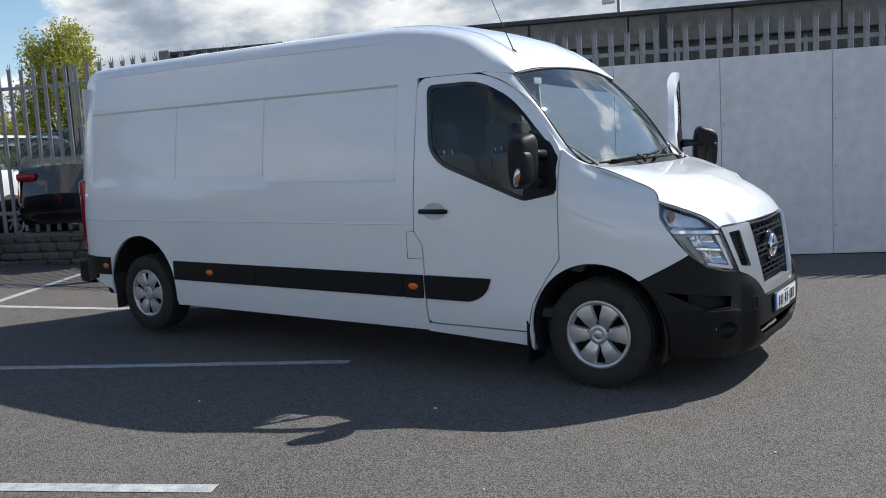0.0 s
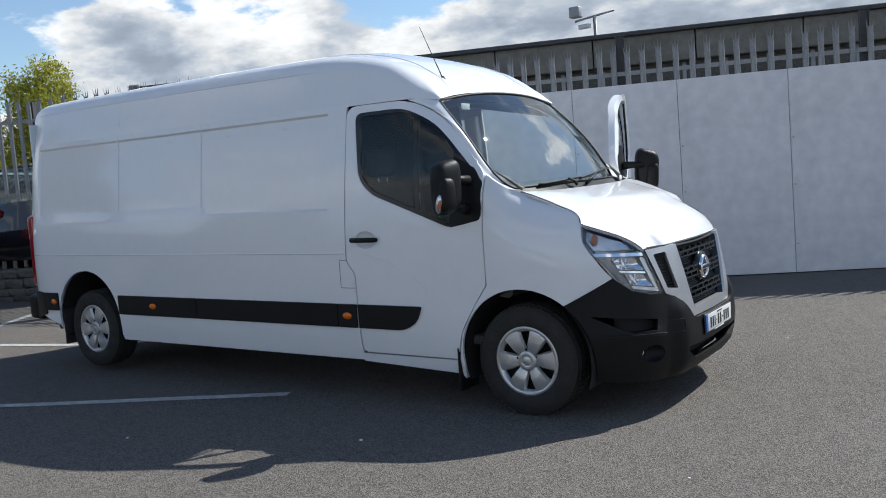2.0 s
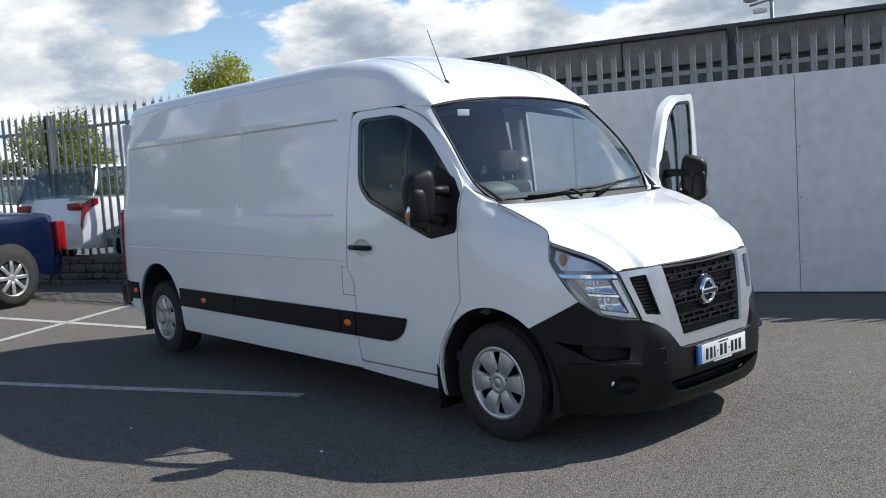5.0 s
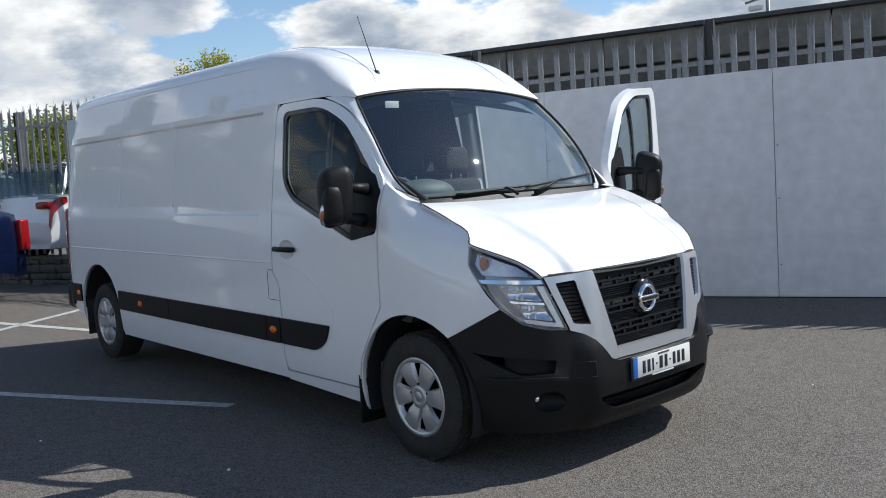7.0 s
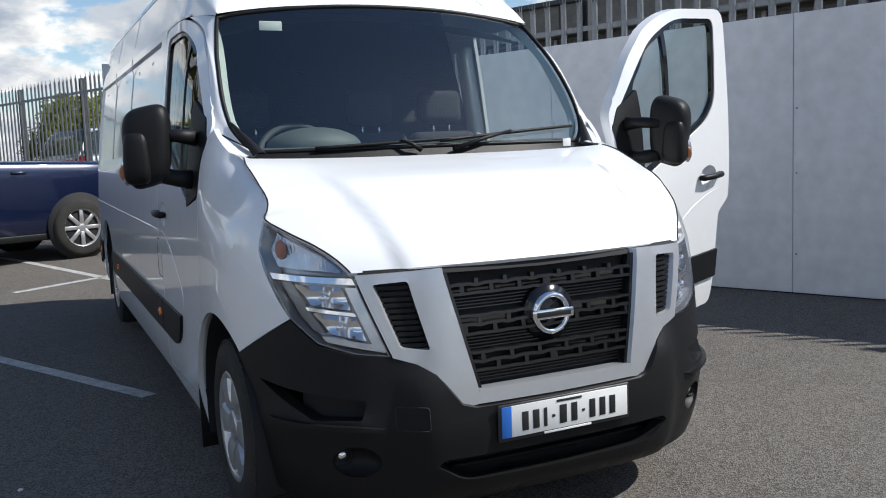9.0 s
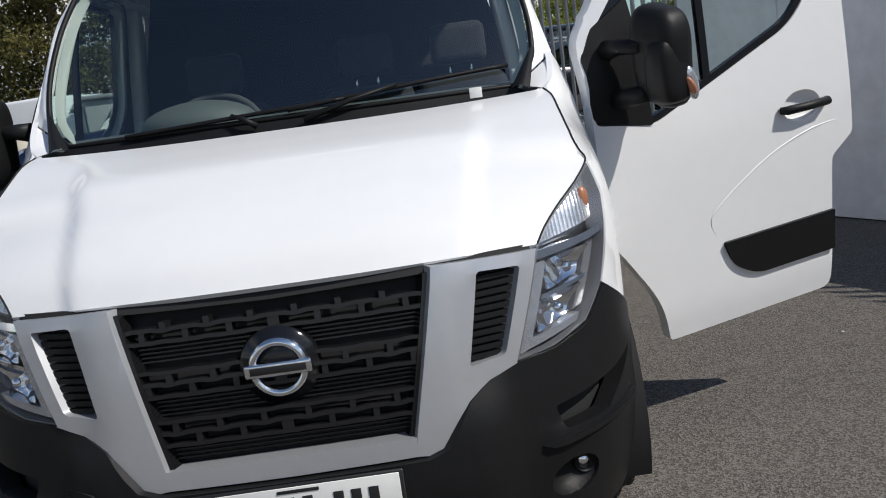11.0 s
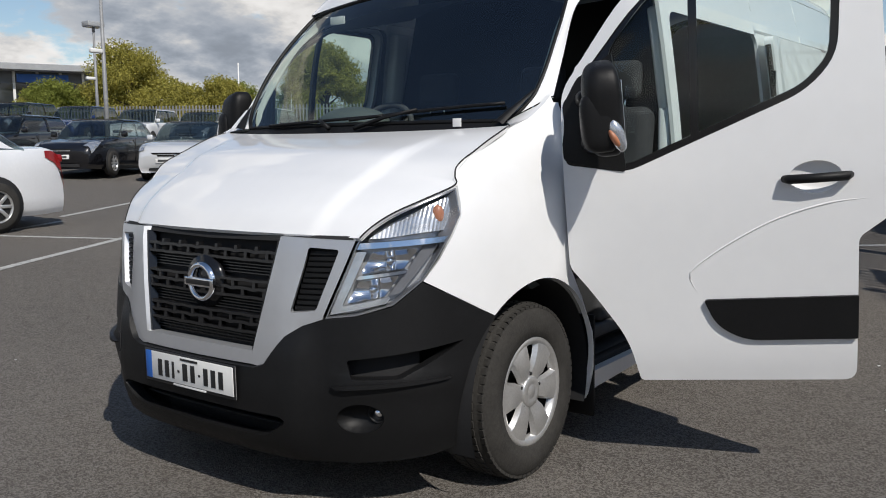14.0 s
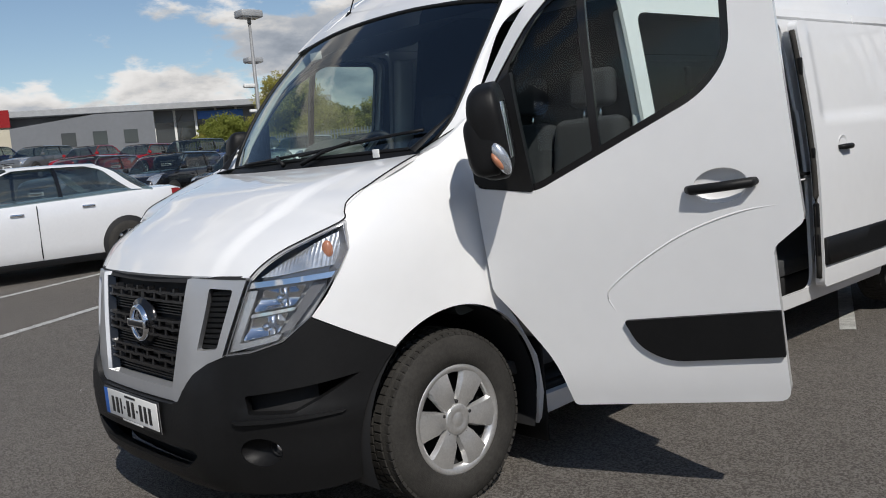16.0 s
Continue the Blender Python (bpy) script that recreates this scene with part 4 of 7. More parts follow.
# badge: a chrome ring with a plain bar across
bx = skin(0, 0.795).x + 0.012
bm = lathe(bmesh.new(), [(0.052, 0), (0.054, 0.012), (0.062, 0.018), (0.071, 0.014), (0.075, 0.0)], 40, "x")
bmesh.ops.translate(bm, verts=bm.verts, vec=(bx, 0, 0.795))
BADGE = part("badge", bm, CHROME, VAN)
part("badge_bar", boxed((bx, -0.082, 0.778), (bx + 0.022, 0.082, 0.812), 0.005), CHROME, BADGE)
part("badge_mark", boxed((bx + 0.018, -0.068, 0.786), (bx + 0.0235, 0.068, 0.804), 0.001), INK, BADGE)
bm = lathe(bmesh.new(), [(0.0001, -0.004), (0.095, -0.004), (0.10, -0.03)], 40, "x")
bmesh.ops.translate(bm, verts=bm.verts, vec=(bx, 0, 0.795))
part("badge_back", bm, GLOSSBLACK, BADGE)

# number plate, its figures as plain bars
px = skin(0, 0.47).x + 0.056
PLATE = part("number_plate", boxed((px - 0.008, -0.262, 0.405), (px, 0.262, 0.53), 0.004), INK, VAN)
part("plate_face", boxed((px - 0.002, -0.215, 0.418), (px + 0.003, 0.252, 0.523), 0.001), PLATEW, PLATE)
part("plate_band", boxed((px - 0.002, -0.252, 0.418), (px + 0.003, -0.2155, 0.523), 0.001), PLATEB, PLATE)
for a, w, tall in ((-0.175, 0.030, 1), (-0.133, 0.030, 1), (-0.091, 0.016, 1), (-0.058, 0.014, 0), (-0.028, 0.034, 1), (0.018, 0.030, 1), (0.062, 0.014, 0), (0.092, 0.030, 1), (0.134, 0.030, 1), (0.176, 0.030, 1)):
    b = a + w * 0.8
    z0, z1 = (0.434, 0.498) if tall else (0.461, 0.470)
    part("plate_bar", boxed((px + 0.002, a, z0), (px + 0.005, b, z1), 0.001), INK, PLATE)
part("plate_bar", boxed((px + 0.002, -0.04, 0.509), (px + 0.005, 0.06, 0.517), 0.001), INK, PLATE)
part("plate_caption", boxed((px - 0.002, -0.09, 0.4075), (px + 0.002, 0.10, 0.4155), 0.001), PLATEW, PLATE)

# headlamps
HEAD = [(0.990, 1.138), (1.030, 1.048), (1.003, 0.977), (0.955, 0.902), (0.907, 0.831), (0.812, 0.756), (0.690, 0.722), (0.580, 0.710), (0.684, 0.970), (0.719, 1.011), (0.786, 1.054), (0.885, 1.098)]
for sd in (1, -1):
    mir = (lambda poly: poly) if sd > 0 else flip
    head = front_part("headlamp", mir(HEAD), LENS, VAN, out=0.004, rim=0.0)
    head.visible_shadow = False
    def quad(c4, cells):
        """A cell of a chamber: c4 are its corners (inner low, inner high, outer high, outer low), cells (a, b) across and up."""
        out = []
        for a, b_ in cells:
            lo = Vector(c4[0]).lerp(Vector(c4[3]), a)
            hi = Vector(c4[1]).lerp(Vector(c4[2]), a)
            out.append(tuple(lo.lerp(hi, b_)))
        return mir(out)
    low = [(0.590, 0.722), (0.672, 0.948), (0.990, 0.966), (0.820, 0.768)]
    leaf = [(0.704, 0.984), (0.86, 0.992), (1.008, 1.000), (1.021, 1.046), (0.985, 1.126), (0.885, 1.087), (0.790, 1.044), (0.727, 1.004)]
    sq = lambda a0, b0, a1, b1: [(a0, b0), (a1, b0), (a1, b1), (a0, b1)]
    front_part("lamp_bowl", mir(swell(HEAD, -0.003)), LAMPGREY, head, out=-0.055, rim=0, step=0.04)
    front_part("lamp_bezel", mir(HEAD), DARKLAMP, head, holes=[mir(swell(HEAD, -0.004))], lift=lambda s, z: skin(s, z, -0.002), rim=0.05, step=0.03)
    front_part("lamp_divider", quad(low, sq(0.0, 0.97, 1.0, 1.07)), CHROME, head, out=-0.008, rim=0.035)
    front_part("light_guide", quad(low, rounded([(0.0, 0.0), (0.86, 0.0), (0.86, 0.10), (0.15, 0.10), (0.15, 0.93), (0.0, 0.93)], 0.02, 3)), LAMPIN, head, out=-0.012, rim=0.03)
    front_part("light_guide", quad(low, sq(0.18, 0.50, 0.80, 0.555)), CHROME, head, out=-0.016, rim=0.03)
    for b0, b1 in ((0.14, 0.48), (0.59, 0.92)):
        cell = quad(low, rounded(sq(0.20, b0, 0.74, b1), 0.04, 3))
        ss, zz0 = [q[0] for q in cell], [q[1] for q in cell]
        cs, cz, ws, wz_ = (min(ss) + max(ss)) / 2, (min(zz0) + max(zz0)) / 2, (max(ss) - min(ss)) / 2, (max(zz0) - min(zz0)) / 2
        front_part("reflector", cell, CHROME, head, lift=lambda s, z, cs=cs, cz=cz, ws=ws, wz_=wz_: skin(s, z, -0.052 + 0.028 * min(((s - cs) / ws) ** 2 + ((z - cz) / wz_) ** 2, 1.4)), rim=0, step=0.012)
        c = skin(cs, cz, -0.035)
        d = Vector((0.75, sd * 0.35, 0)).normalized()
        bm = lathe(bmesh.new(), [(0.0001, 0.02), (0.012, 0.018), (0.016, 0.004), (0.016, -0.02)], 16, "x")
        bmesh.ops.transform(bm, matrix=Matrix.Translation(c) @ d.to_track_quat("X", "Z").to_matrix().to_4x4(), verts=bm.verts)
        part("bulb", bm, CHROME, head)
    front_part("side_bowl", quad(low, sq(0.80, 0.14, 0.98, 0.93)), DARKLAMP, head, out=-0.03, rim=0.02)
    front_part("upper_bowl", mir(swell(leaf, -0.004)), LAMPIN, head, lift=lambda s, z: skin(s, z, -0.034 - 0.0009 * math.cos(420 * s) + 0.010 * math.sin(22 * s)), rim=0, step=0.005)
    c = skin(sd * 0.945, 1.050)
    d = Vector((0.7, sd * 0.6, 0)).normalized()
    bm = lathe(bmesh.new(), [(0.0001, 0.004), (0.010, 0.003), (0.020, -0.001), (0.024, -0.008)], 18, "x")
    bmesh.ops.scale(bm, vec=(1.0, 0.85, 1.35), verts=bm.verts)
    bmesh.ops.transform(bm, matrix=Matrix.Translation(c - d * 0.022) @ d.to_track_quat("X", "Z").to_matrix().to_4x4(), verts=bm.verts)
    part("indicator", bm, AMBER2, head, "amber indicator bulb and reflector")
    # fog lamp
    c = skin(sd * sy(0.738, 0.386), 0.386)
    d = Vector((0.9, sd * 0.25, 0)).normalized()
    m = Matrix.Translation(c - d * 0.028) @ d.to_track_quat("X", "Z").to_matrix().to_4x4()
    bm = lathe(bmesh.new(), [(0.0001, 0.008), (0.024, 0.004), (0.027, -0.02)], 24, "x")
    bmesh.ops.transform(bm, matrix=m, verts=bm.verts)
    fog = part("fog_lamp", bm, CHROME, VAN)
    bm = lathe(bmesh.new(), [(0.027, -0.01), (0.029, 0.010), (0.034, 0.008), (0.038, -0.03)], 24, "x")
    bmesh.ops.transform(bm, matrix=m, verts=bm.verts)
    part("fog_ring", bm, BLACK, fog)

# ---------------------------------------------------------------- doors
def build_door(sd, holder):
    """A front door in its closed place under an empty; sd is the side."""
    def sh(name, poly, mat, holes=(), out=0.0, rim=0.02, parent=None, step=0.05, label="", lift=None):
        bm = sheet(poly, lift or side_of(sd, out), holes, step, (), rim, inward)
        bmesh.ops.recalc_face_normals(bm, faces=bm.faces)
        return part(name, bm, mat, parent or holder, label, True, 35)
    outline = DOOR_WIDE if sd > 0 else DOOR
    d, w = X(*fine(swell(outline, -0.003), 0.04)), X(*fine(DAYLIGHT, 0.04))
    sw_pts = [spline([(-1.315, 1.005, 0), (-1.16, 0.995, 0), (-0.98, 0.945, 0), (-0.82, 0.865, 0), (-0.70, 0.785, 0), (-0.675, 0.745, 0), (-0.69, 0.70, 0), (-0.715, 0.66, 0)], k / 40) for k in range(41)]
    part("door_swage", tube(bmesh.new(), [skin(sd * sx(q.x, q.y), q.y, -0.0015) for q in sw_pts], [0.001 + 0.0032 * min(1, k / 6, (40 - k) / 14) for k in range(41)], 8), WHITE, holder)
    hx = 0.03 if sd > 0 else 0.0
    cup = [(-1.15 + hx + 0.088 * math.cos(a), 1.090 + 0.058 * math.sin(a)) for a in [2 * math.pi * k / 28 for k in range(28)]]
    sh("door_panel", d, WHITE, [w, X(*cup)], rim=0.05, step=0.035)
    sh("door_inner", X(*fine(swell(outline, -0.03), 0.04)), GREYIN, [X(*fine(swell(DAYLIGHT, 0.02), 0.04))], rim=0.0, lift=lambda s, z: skin(sd * s, z) - Vector((0, sd * 0.055, 0)))
    sh("window_frame", X(*fine(swell(DAYLIGHT, 0.002), 0.04)), GLOSSBLACK, [X(*fine(rounded([(-1.205, 1.907), (-0.83, 1.910), (-0.575, 1.78), (-0.42, 1.605), (-0.42, 1.19), (-0.48, 1.185), (-1.09, 1.415), (-1.18, 1.51)], 0.05), 0.04))], out=-0.006, rim=0.02)
    g = sh("door_glass", X((-1.22, 1.922), (-0.82, 1.922), (-0.56, 1.79), (-0.40, 1.61), (-0.40, 1.17), (-0.48, 1.17), (-1.10, 1.40), (-1.20, 1.50)), GLASS if sd > 0 else GLASS, out=-0.014, rim=0)
    g.visible_shadow = False
    sh("window_divider", X((-0.755, 1.925), (-0.725, 1.925), (-0.705, 1.25), (-0.735, 1.26)), GLOSSBLACK, out=-0.009, rim=0.02)
    strip = X(*rounded([(-1.245, STRIP_LO), (-0.86, STRIP_LO), (-0.76, STRIP_LO + 0.06), (-0.72, STRIP_HI), (-1.25, STRIP_HI)], [0.005, 0.12, 0.05, 0.015, 0.005]))
    sh("rubbing_strip", strip, BLACK, out=0.014, rim=0.02)
    # handle over a scooped cup
    c = skin(sd * sx(-1.16, 1.10), 1.10)
    hx = 0.03 if sd > 0 else 0.0
    bm = tube(bmesh.new(), [(a + hx, c.y + sd * d_, 1.091) for a, d_ in ((-1.262, 0.006), (-1.25, 0.026), (-1.15, 0.034), (-1.06, 0.026), (-1.045, 0.006))], [0.013, 0.017, 0.0165, 0.017, 0.013], 12)
    part("door_handle", bm, BLACK, holder)
    bm = sheet(X(*swell(cup, 0.003)), lambda s, z: skin(sd * s, z) - Vector((0, sd * 0.030 * max(0.0, 1 - (((XC - (s - QUARTER)) + 1.15 - hx) / 0.091) ** 2 - ((z - 1.09) / 0.061) ** 2) ** 0.6, 0)), (), 0.012)
    bmesh.ops.recalc_face_normals(bm, faces=bm.faces)
    part("handle_cup", bm, WHITE, holder)
    # mirror: sail plate, arms, tall housing, indicator, glass
    sh("mirror_sail", X(*rounded([(-0.44, 1.60), (-0.245, 1.43), (-0.238, 1.215), (-0.47, 1.155), (-0.46, 1.3)], 0.02)), BLACK, out=0.004, rim=0.03)
    y0 = skin(sd * sx(-0.30, 1.38), 1.38).y
    bm = bmesh.new()
    tube(bm, [(-0.33, y0, 1.44), (-0.34, y0 + sd * 0.07, 1.45), (-0.36, y0 + sd * 0.16, 1.45)], [0.034, 0.026, 0.024], 12)
    part("mirror_arm", bm, BLACK, holder)
    bm = bmesh.new()
    tube(bm, [(-0.35, y0, 1.27), (-0.35, y0 + sd * 0.07, 1.28), (-0.37, y0 + sd * 0.16, 1.30)], [0.042, 0.034, 0.030], 12)
    part("mirror_arm", bm, BLACK, holder)
    back = -0.05 if sd > 0 else 0.0
    toe = Matrix.Translation((-0.385 + back, y0 + sd * 0.175, 0)) @ pose(0, 0, 0, 0, 0, sd * 14) @ Matrix.Translation((0.385 - back, -y0 - sd * 0.175, 0))
    bm = bmesh.new()
    bmesh.ops.create_uvsphere(bm, u_segments=28, v_segments=20, radius=1)
    for v in bm.verts:
        q = [math.copysign(abs(t) ** 0.55, t) for t in v.co]
        x = -0.385 + back + 0.085 * q[0] * (1.0 if v.co.x > 0 else 0.55)
        v.co = toe @ Vector((x, y0 + sd * (0.175 + 0.098 * q[1] * (0.92 + 0.08 * q[2])), 1.41 + 0.160 * q[2] - 0.02 * q[1]))
    part("mirror_housing", bm, BLACK, holder)
    bm = bmesh.new()
    bmesh.ops.create_uvsphere(bm, u_segments=24, v_segments=16, radius=1)
    for v in bm.verts:
        q = [math.copysign(abs(t) ** 0.5, t) for t in v.co]
        v.co = toe @ Vector((-0.372 + back + 0.090 * q[0] * (1.0 if v.co.x > 0 else 0.3), y0 + sd * (0.212 + 0.060 * q[1] * (0.9 - 0.1 * q[2])), 1.368 + 0.108 * q[2]))
    part("mirror_cap", bm, BLACK, holder, "folded lower cap of the mirror")
    bm = boxed((-0.433 + back, y0 + sd * 0.172 - 0.064, 1.31), (-0.428 + back, y0 + sd * 0.172 + 0.064, 1.505), 0.002)
    bmesh.ops.transform(bm, matrix=toe, verts=bm.verts)
    part("mirror_glass", bm, CHROME, holder)
    lens_x = -0.402 if sd > 0 else -0.345
    for mat, k, nm, lab in ((LAMPIN, 1.0, "indicator_lens", "clear lens on the mirror"), (AMBER2, 0.55, "mirror_indicator", "amber mirror indicator")):
        bm = bmesh.new()
        bmesh.ops.create_uvsphere(bm, u_segments=16, v_segments=10, radius=1)
        for v in bm.verts:
            v.co = toe @ Vector((lens_x + back + 0.027 * k * v.co.x + 0.014 * v.co.z + (0.012 if k < 1 else 0), y0 + sd * (0.258 + 0.020 * v.co.y + (0.006 if k < 1 else 0)), 1.318 + (-0.008 if k < 1 else 0) + 0.058 * k * v.co.z))
        part(nm, bm, mat, holder, lab)




right_door = new("front_door")
right_door.parent = VAN
build_door(-1, right_door)
left_door = new("front_door")
left_door.parent = VAN
build_door(1, left_door)
axis = pose(0, 0, 0, LEAN_OUT, LEAN_ON, 0)     # the hinge line leans in and forward at the top
left_door.matrix_local = Matrix.Translation(HINGE) @ axis @ pose(0, 0, 0, 0, 0, -OPEN) @ axis.inverted() @ Matrix.Translation(-HINGE)

# ---------------------------------------------------------------- wheels
def build_wheel(name, place, sd, turn=0.0):
    m = Matrix.Translation(place) @ pose(0, 0, 0, 0, 0, turn)
    w = new(name)
    w.parent = VAN
    w.matrix_parent_inverse = VAN.matrix_world.inverted()
    w.matrix_local = m
    R, H = 0.338, 0.112
    prof = [(0.205, -H * 0.8), (0.215, -H), (0.27, -H * 1.06), (0.312, -H * 0.96), (0.330, -H * 0.82), (R, -H * 0.6), (R, H * 0.6), (0.330, H * 0.82), (0.312, H * 0.96), (0.27, H * 1.06), (0.215, H), (0.205, H * 0.8)]
    part("tyre", lathe(bmesh.new(), prof, 64), RUBBER, w)
    bm = bmesh.new()
    for k in range(64):
        for y0, y1 in ((-0.065, -0.028), (-0.018, 0.018), (0.028, 0.065), (0.07, 0.1), (-0.1, -0.07)):
            b = bmesh.new()
            rr = R if abs(y0) < 0.07 and abs(y1) < 0.07 else 0.329
            box(b, (rr - 0.006, y0, -0.0125), (rr + 0.005, y1, 0.0125))
            bmesh.ops.rotate(b, verts=b.verts, cent=(0, 0, 0), matrix=Matrix.Rotation(2 * math.pi * (k + (0.5 if y0 > 0 else 0)) / 64, 3, "Y"))
            me = bpy.data.meshes.new("t")
            b.to_mesh(me)
            b.free()
            bm.from_mesh(me)
            bpy.data.meshes.remove(me)
    part("tread", bm, RUBBER, w, smooth=False)
    part("rim", lathe(bmesh.new(), [(0.0001, sd * 0.02), (0.17, sd * 0.02), (0.20, sd * 0.06), (0.208, sd * 0.10)], 48), DARKIN, w)
    # trim with six broad spokes
    f = sd
    ring = lathe(bmesh.new(), [(0.178, f * 0.078), (0.186, f * 0.104), (0.205, f * 0.112), (0.216, f * 0.105), (0.214, f * 0.095)], 56)
    hub = part("wheel_trim", ring, TRIMSIL, w, "silver six-spoke plastic wheel trim")
    for k in range(6):
        bm = bmesh.new()
        a0 = 2 * math.pi * k / 6 + 0.06
        rows = []
        for r, half, y in ((0.045, 0.030, 0.100), (0.078, 0.039, 0.103), (0.096, 0.046, 0.110), (0.135, 0.054, 0.111), (0.160, 0.060, 0.110), (0.178, 0.067, 0.108), (0.192, 0.082, 0.105)):
            row = []
            for t, dy in ((-1, -0.022), (-0.82, -0.003), (0, 0.002), (0.82, -0.003), (1, -0.022)):
                p = Vector((r, f * (y + dy), t * half))
                p.rotate(Matrix.Rotation(-a0, 3, "Y"))
                row.append(bm.verts.new(p))
            rows.append(row)
        for u, v in zip(rows, rows[1:]):
            for i in range(4):
                bm.faces.new((u[i], u[i + 1], v[i + 1], v[i]))
        bmesh.ops.recalc_face_normals(bm, faces=bm.faces)
        part("spoke", bm, TRIMSIL, hub, sharp=30)
    part("hub_cap", lathe(bmesh.new(), [(0.0001, f * 0.1065), (0.026, f * 0.1065), (0.029, f * 0.1045), (0.033, f * 0.1075), (0.055, f * 0.1065), (0.060, f * 0.103), (0.061, f * 0.085)], 32), TRIMSIL, hub)
    for k in range(5):
        bm = lathe(bmesh.new(), [(0.0001, f * 0.098), (0.007, f * 0.098), (0.008, f * 0.08)], 6)
        a0 = 2 * math.pi * k / 5 + 0.4
        bmesh.ops.translate(bm, verts=bm.verts, vec=(0.069 * math.cos(a0), f * 0.004, 0.069 * math.sin(a0)))
        part("wheel_bolt", bm, DARKIN, hub)
    return w


for sd in (1, -1):
    build_wheel("wheel", (0.0, sd * 0.835, 0.338), sd)
    build_wheel("wheel", (-4.36, sd * 0.835, 0.338), sd)
    for cx, cz, r in ((0.0, 0.345, 0.43), (-4.36, 0.41, 0.445)):
        bm = grid(bmesh.new(), lambda u, v: Vector((cx + r * math.cos(lerp(-0.35, math.pi + 0.35, u)), sd * lerp(0.50, 0.955, v), cz + r * math.sin(lerp(-0.35, math.pi + 0.35, u)))), 28, 3)
        part("arch_liner", bm, DARKIN, VAN)
        bm = bmesh.new()
        prism(bm, [(cx + r * math.cos(lerp(-0.35, math.pi + 0.35, k / 20)), cz + r * math.sin(lerp(-0.35, math.pi + 0.35, k / 20))) for k in range(21)], sd * 0.50, sd * 0.505)
        part("arch_back", bm, DARKIN, VAN)
    part("mud_flap", boxed((-0.475, sd * 0.87 - 0.11, 0.12), (-0.458, sd * 0.87 + 0.10, 0.56), 0.004), BLACK, VAN)
    part("mud_flap", boxed((-4.80, sd * 0.86 - 0.10, 0.18), (-4.785, sd * 0.86 + 0.09, 0.50), 0.004), RUBBER, VAN)
part("underbody", boxed((-5.2, -0.78, 0.26), (0.6, 0.78, 0.40), 0.03), DARKIN, VAN)


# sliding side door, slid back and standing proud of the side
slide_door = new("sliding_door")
slide_door.parent = VAN
slide_door.location = (-1.40, 0.095, 0)
sl = rounded([(-1.425, 0.36), (-1.425, 1.92), (-2.70, 1.92), (-2.71, 0.80), (-2.60, 0.36)], [0.06, 0.06, 0.06, 0.1, 0.05])
lift = pressed(1, [(-2.70, 1.345, -1.56, 2.2, 0.009)])
bm = sheet(X(*swell(sl, -0.003)), lift, (), 0.06, [boxline(-2.66, 1.345, -1.56, 1.85, g) for g in (0.006, -0.010)], 0.055, inward)
bmesh.ops.recalc_face_normals(bm, faces=bm.faces)
part("door_panel", bm, WHITE, slide_door, sharp=35)
bm = sheet(X(*swell(sl, -0.02)), lambda s, z: skin(s, z) - Vector((0, 0.052, 0)), (), 0.1)
part("door_inner", bm, LIGHTIN, slide_door)
bm = sheet(X(*rounded([(-1.435, STRIP_LO), (-2.63, STRIP_LO), (-2.63, STRIP_HI), (-1.435, STRIP_HI)], 0.008)), side_of(1, 0.014), (), 0.06, (), 0.02, inward)
bmesh.ops.recalc_face_normals(bm, faces=bm.faces)
part("rubbing_strip", bm, BLACK, slide_door)
c = skin(sx(-1.75, 1.17), 1.17)
part("door_handle", tube(bmesh.new(), [(-1.84, c.y + 0.006, 1.165), (-1.83, c.y + 0.026, 1.165), (-1.74, c.y + 0.03, 1.165), (-1.70, c.y + 0.006, 1.165)], [0.013, 0.017, 0.017, 0.013], 12), BLACK, slide_door)
bm = lathe(bmesh.new(), [(0.0001, -0.004), (0.04, -0.004), (0.056, 0.002)], 24, "y")
for v in bm.verts:
    v.co = Vector((v.co.x * 1.1 - 1.77, c.y + v.co.y, v.co.z * 1.05 + 1.175))
part("handle_cup", bm, WHITE, slide_door)
for z0, z1 in ((0.72, 0.86), (0.55, 0.68), (1.60, 1.70), (1.12, 1.18)):
    yy = skin(sx(-1.43, z0), z0).y
    part("latch", boxed((-1.428, yy - 0.045, z0), (-1.408, yy - 0.012, z1), 0.006), BLACK, slide_door)
# added grey strip: its colour puts shade on the door's front edge
edge_path = [Vector((-1.424, skin(sx(-1.43, z), z).y - 0.030, z)) for z in [0.42 + 0.06 * k for k in range(25)]]
part("door_edge_shade", tube(bmesh.new(), edge_path, 0.017, 8), RUBBER, slide_door, "grey strip standing in for shade on the door's front edge")
part("slide_rail", boxed((-4.95, 0.965, 1.022), (-2.72, 0.99, 1.04), 0.003), BLACK, VAN)

# fuel flap and rear corner marker on the driver's side
bm = sheet(X(*rounded([(-1.385, 0.77), (-1.385, 0.945), (-1.328, 0.945), (-1.262, 0.862), (-1.262, 0.77)], 0.006)), side_of(-1, 0.0006), (), 0.05, (), 0.0, inward)
bmesh.ops.recalc_face_normals(bm, faces=bm.faces)
part("fuel_flap", bm, WHITE, VAN)
flap_line = [(-1.39, 0.765), (-1.39, 0.955), (-1.326, 0.953)]
part("flap_joint", tube(bmesh.new(), [skin(-sx(x, z), z, 0.0) for x, z in fine(flap_line, 0.03, False) + [flap_line[-1]]], 0.0018, 6), DARKIN, VAN)
part("flap_joint", tube(bmesh.new(), [skin(-sx(x, z), z, 0.0) for x, z in ((-1.39, 0.765), (-1.33, 0.765), (-1.262, 0.765))], 0.0018, 6), DARKIN, VAN)
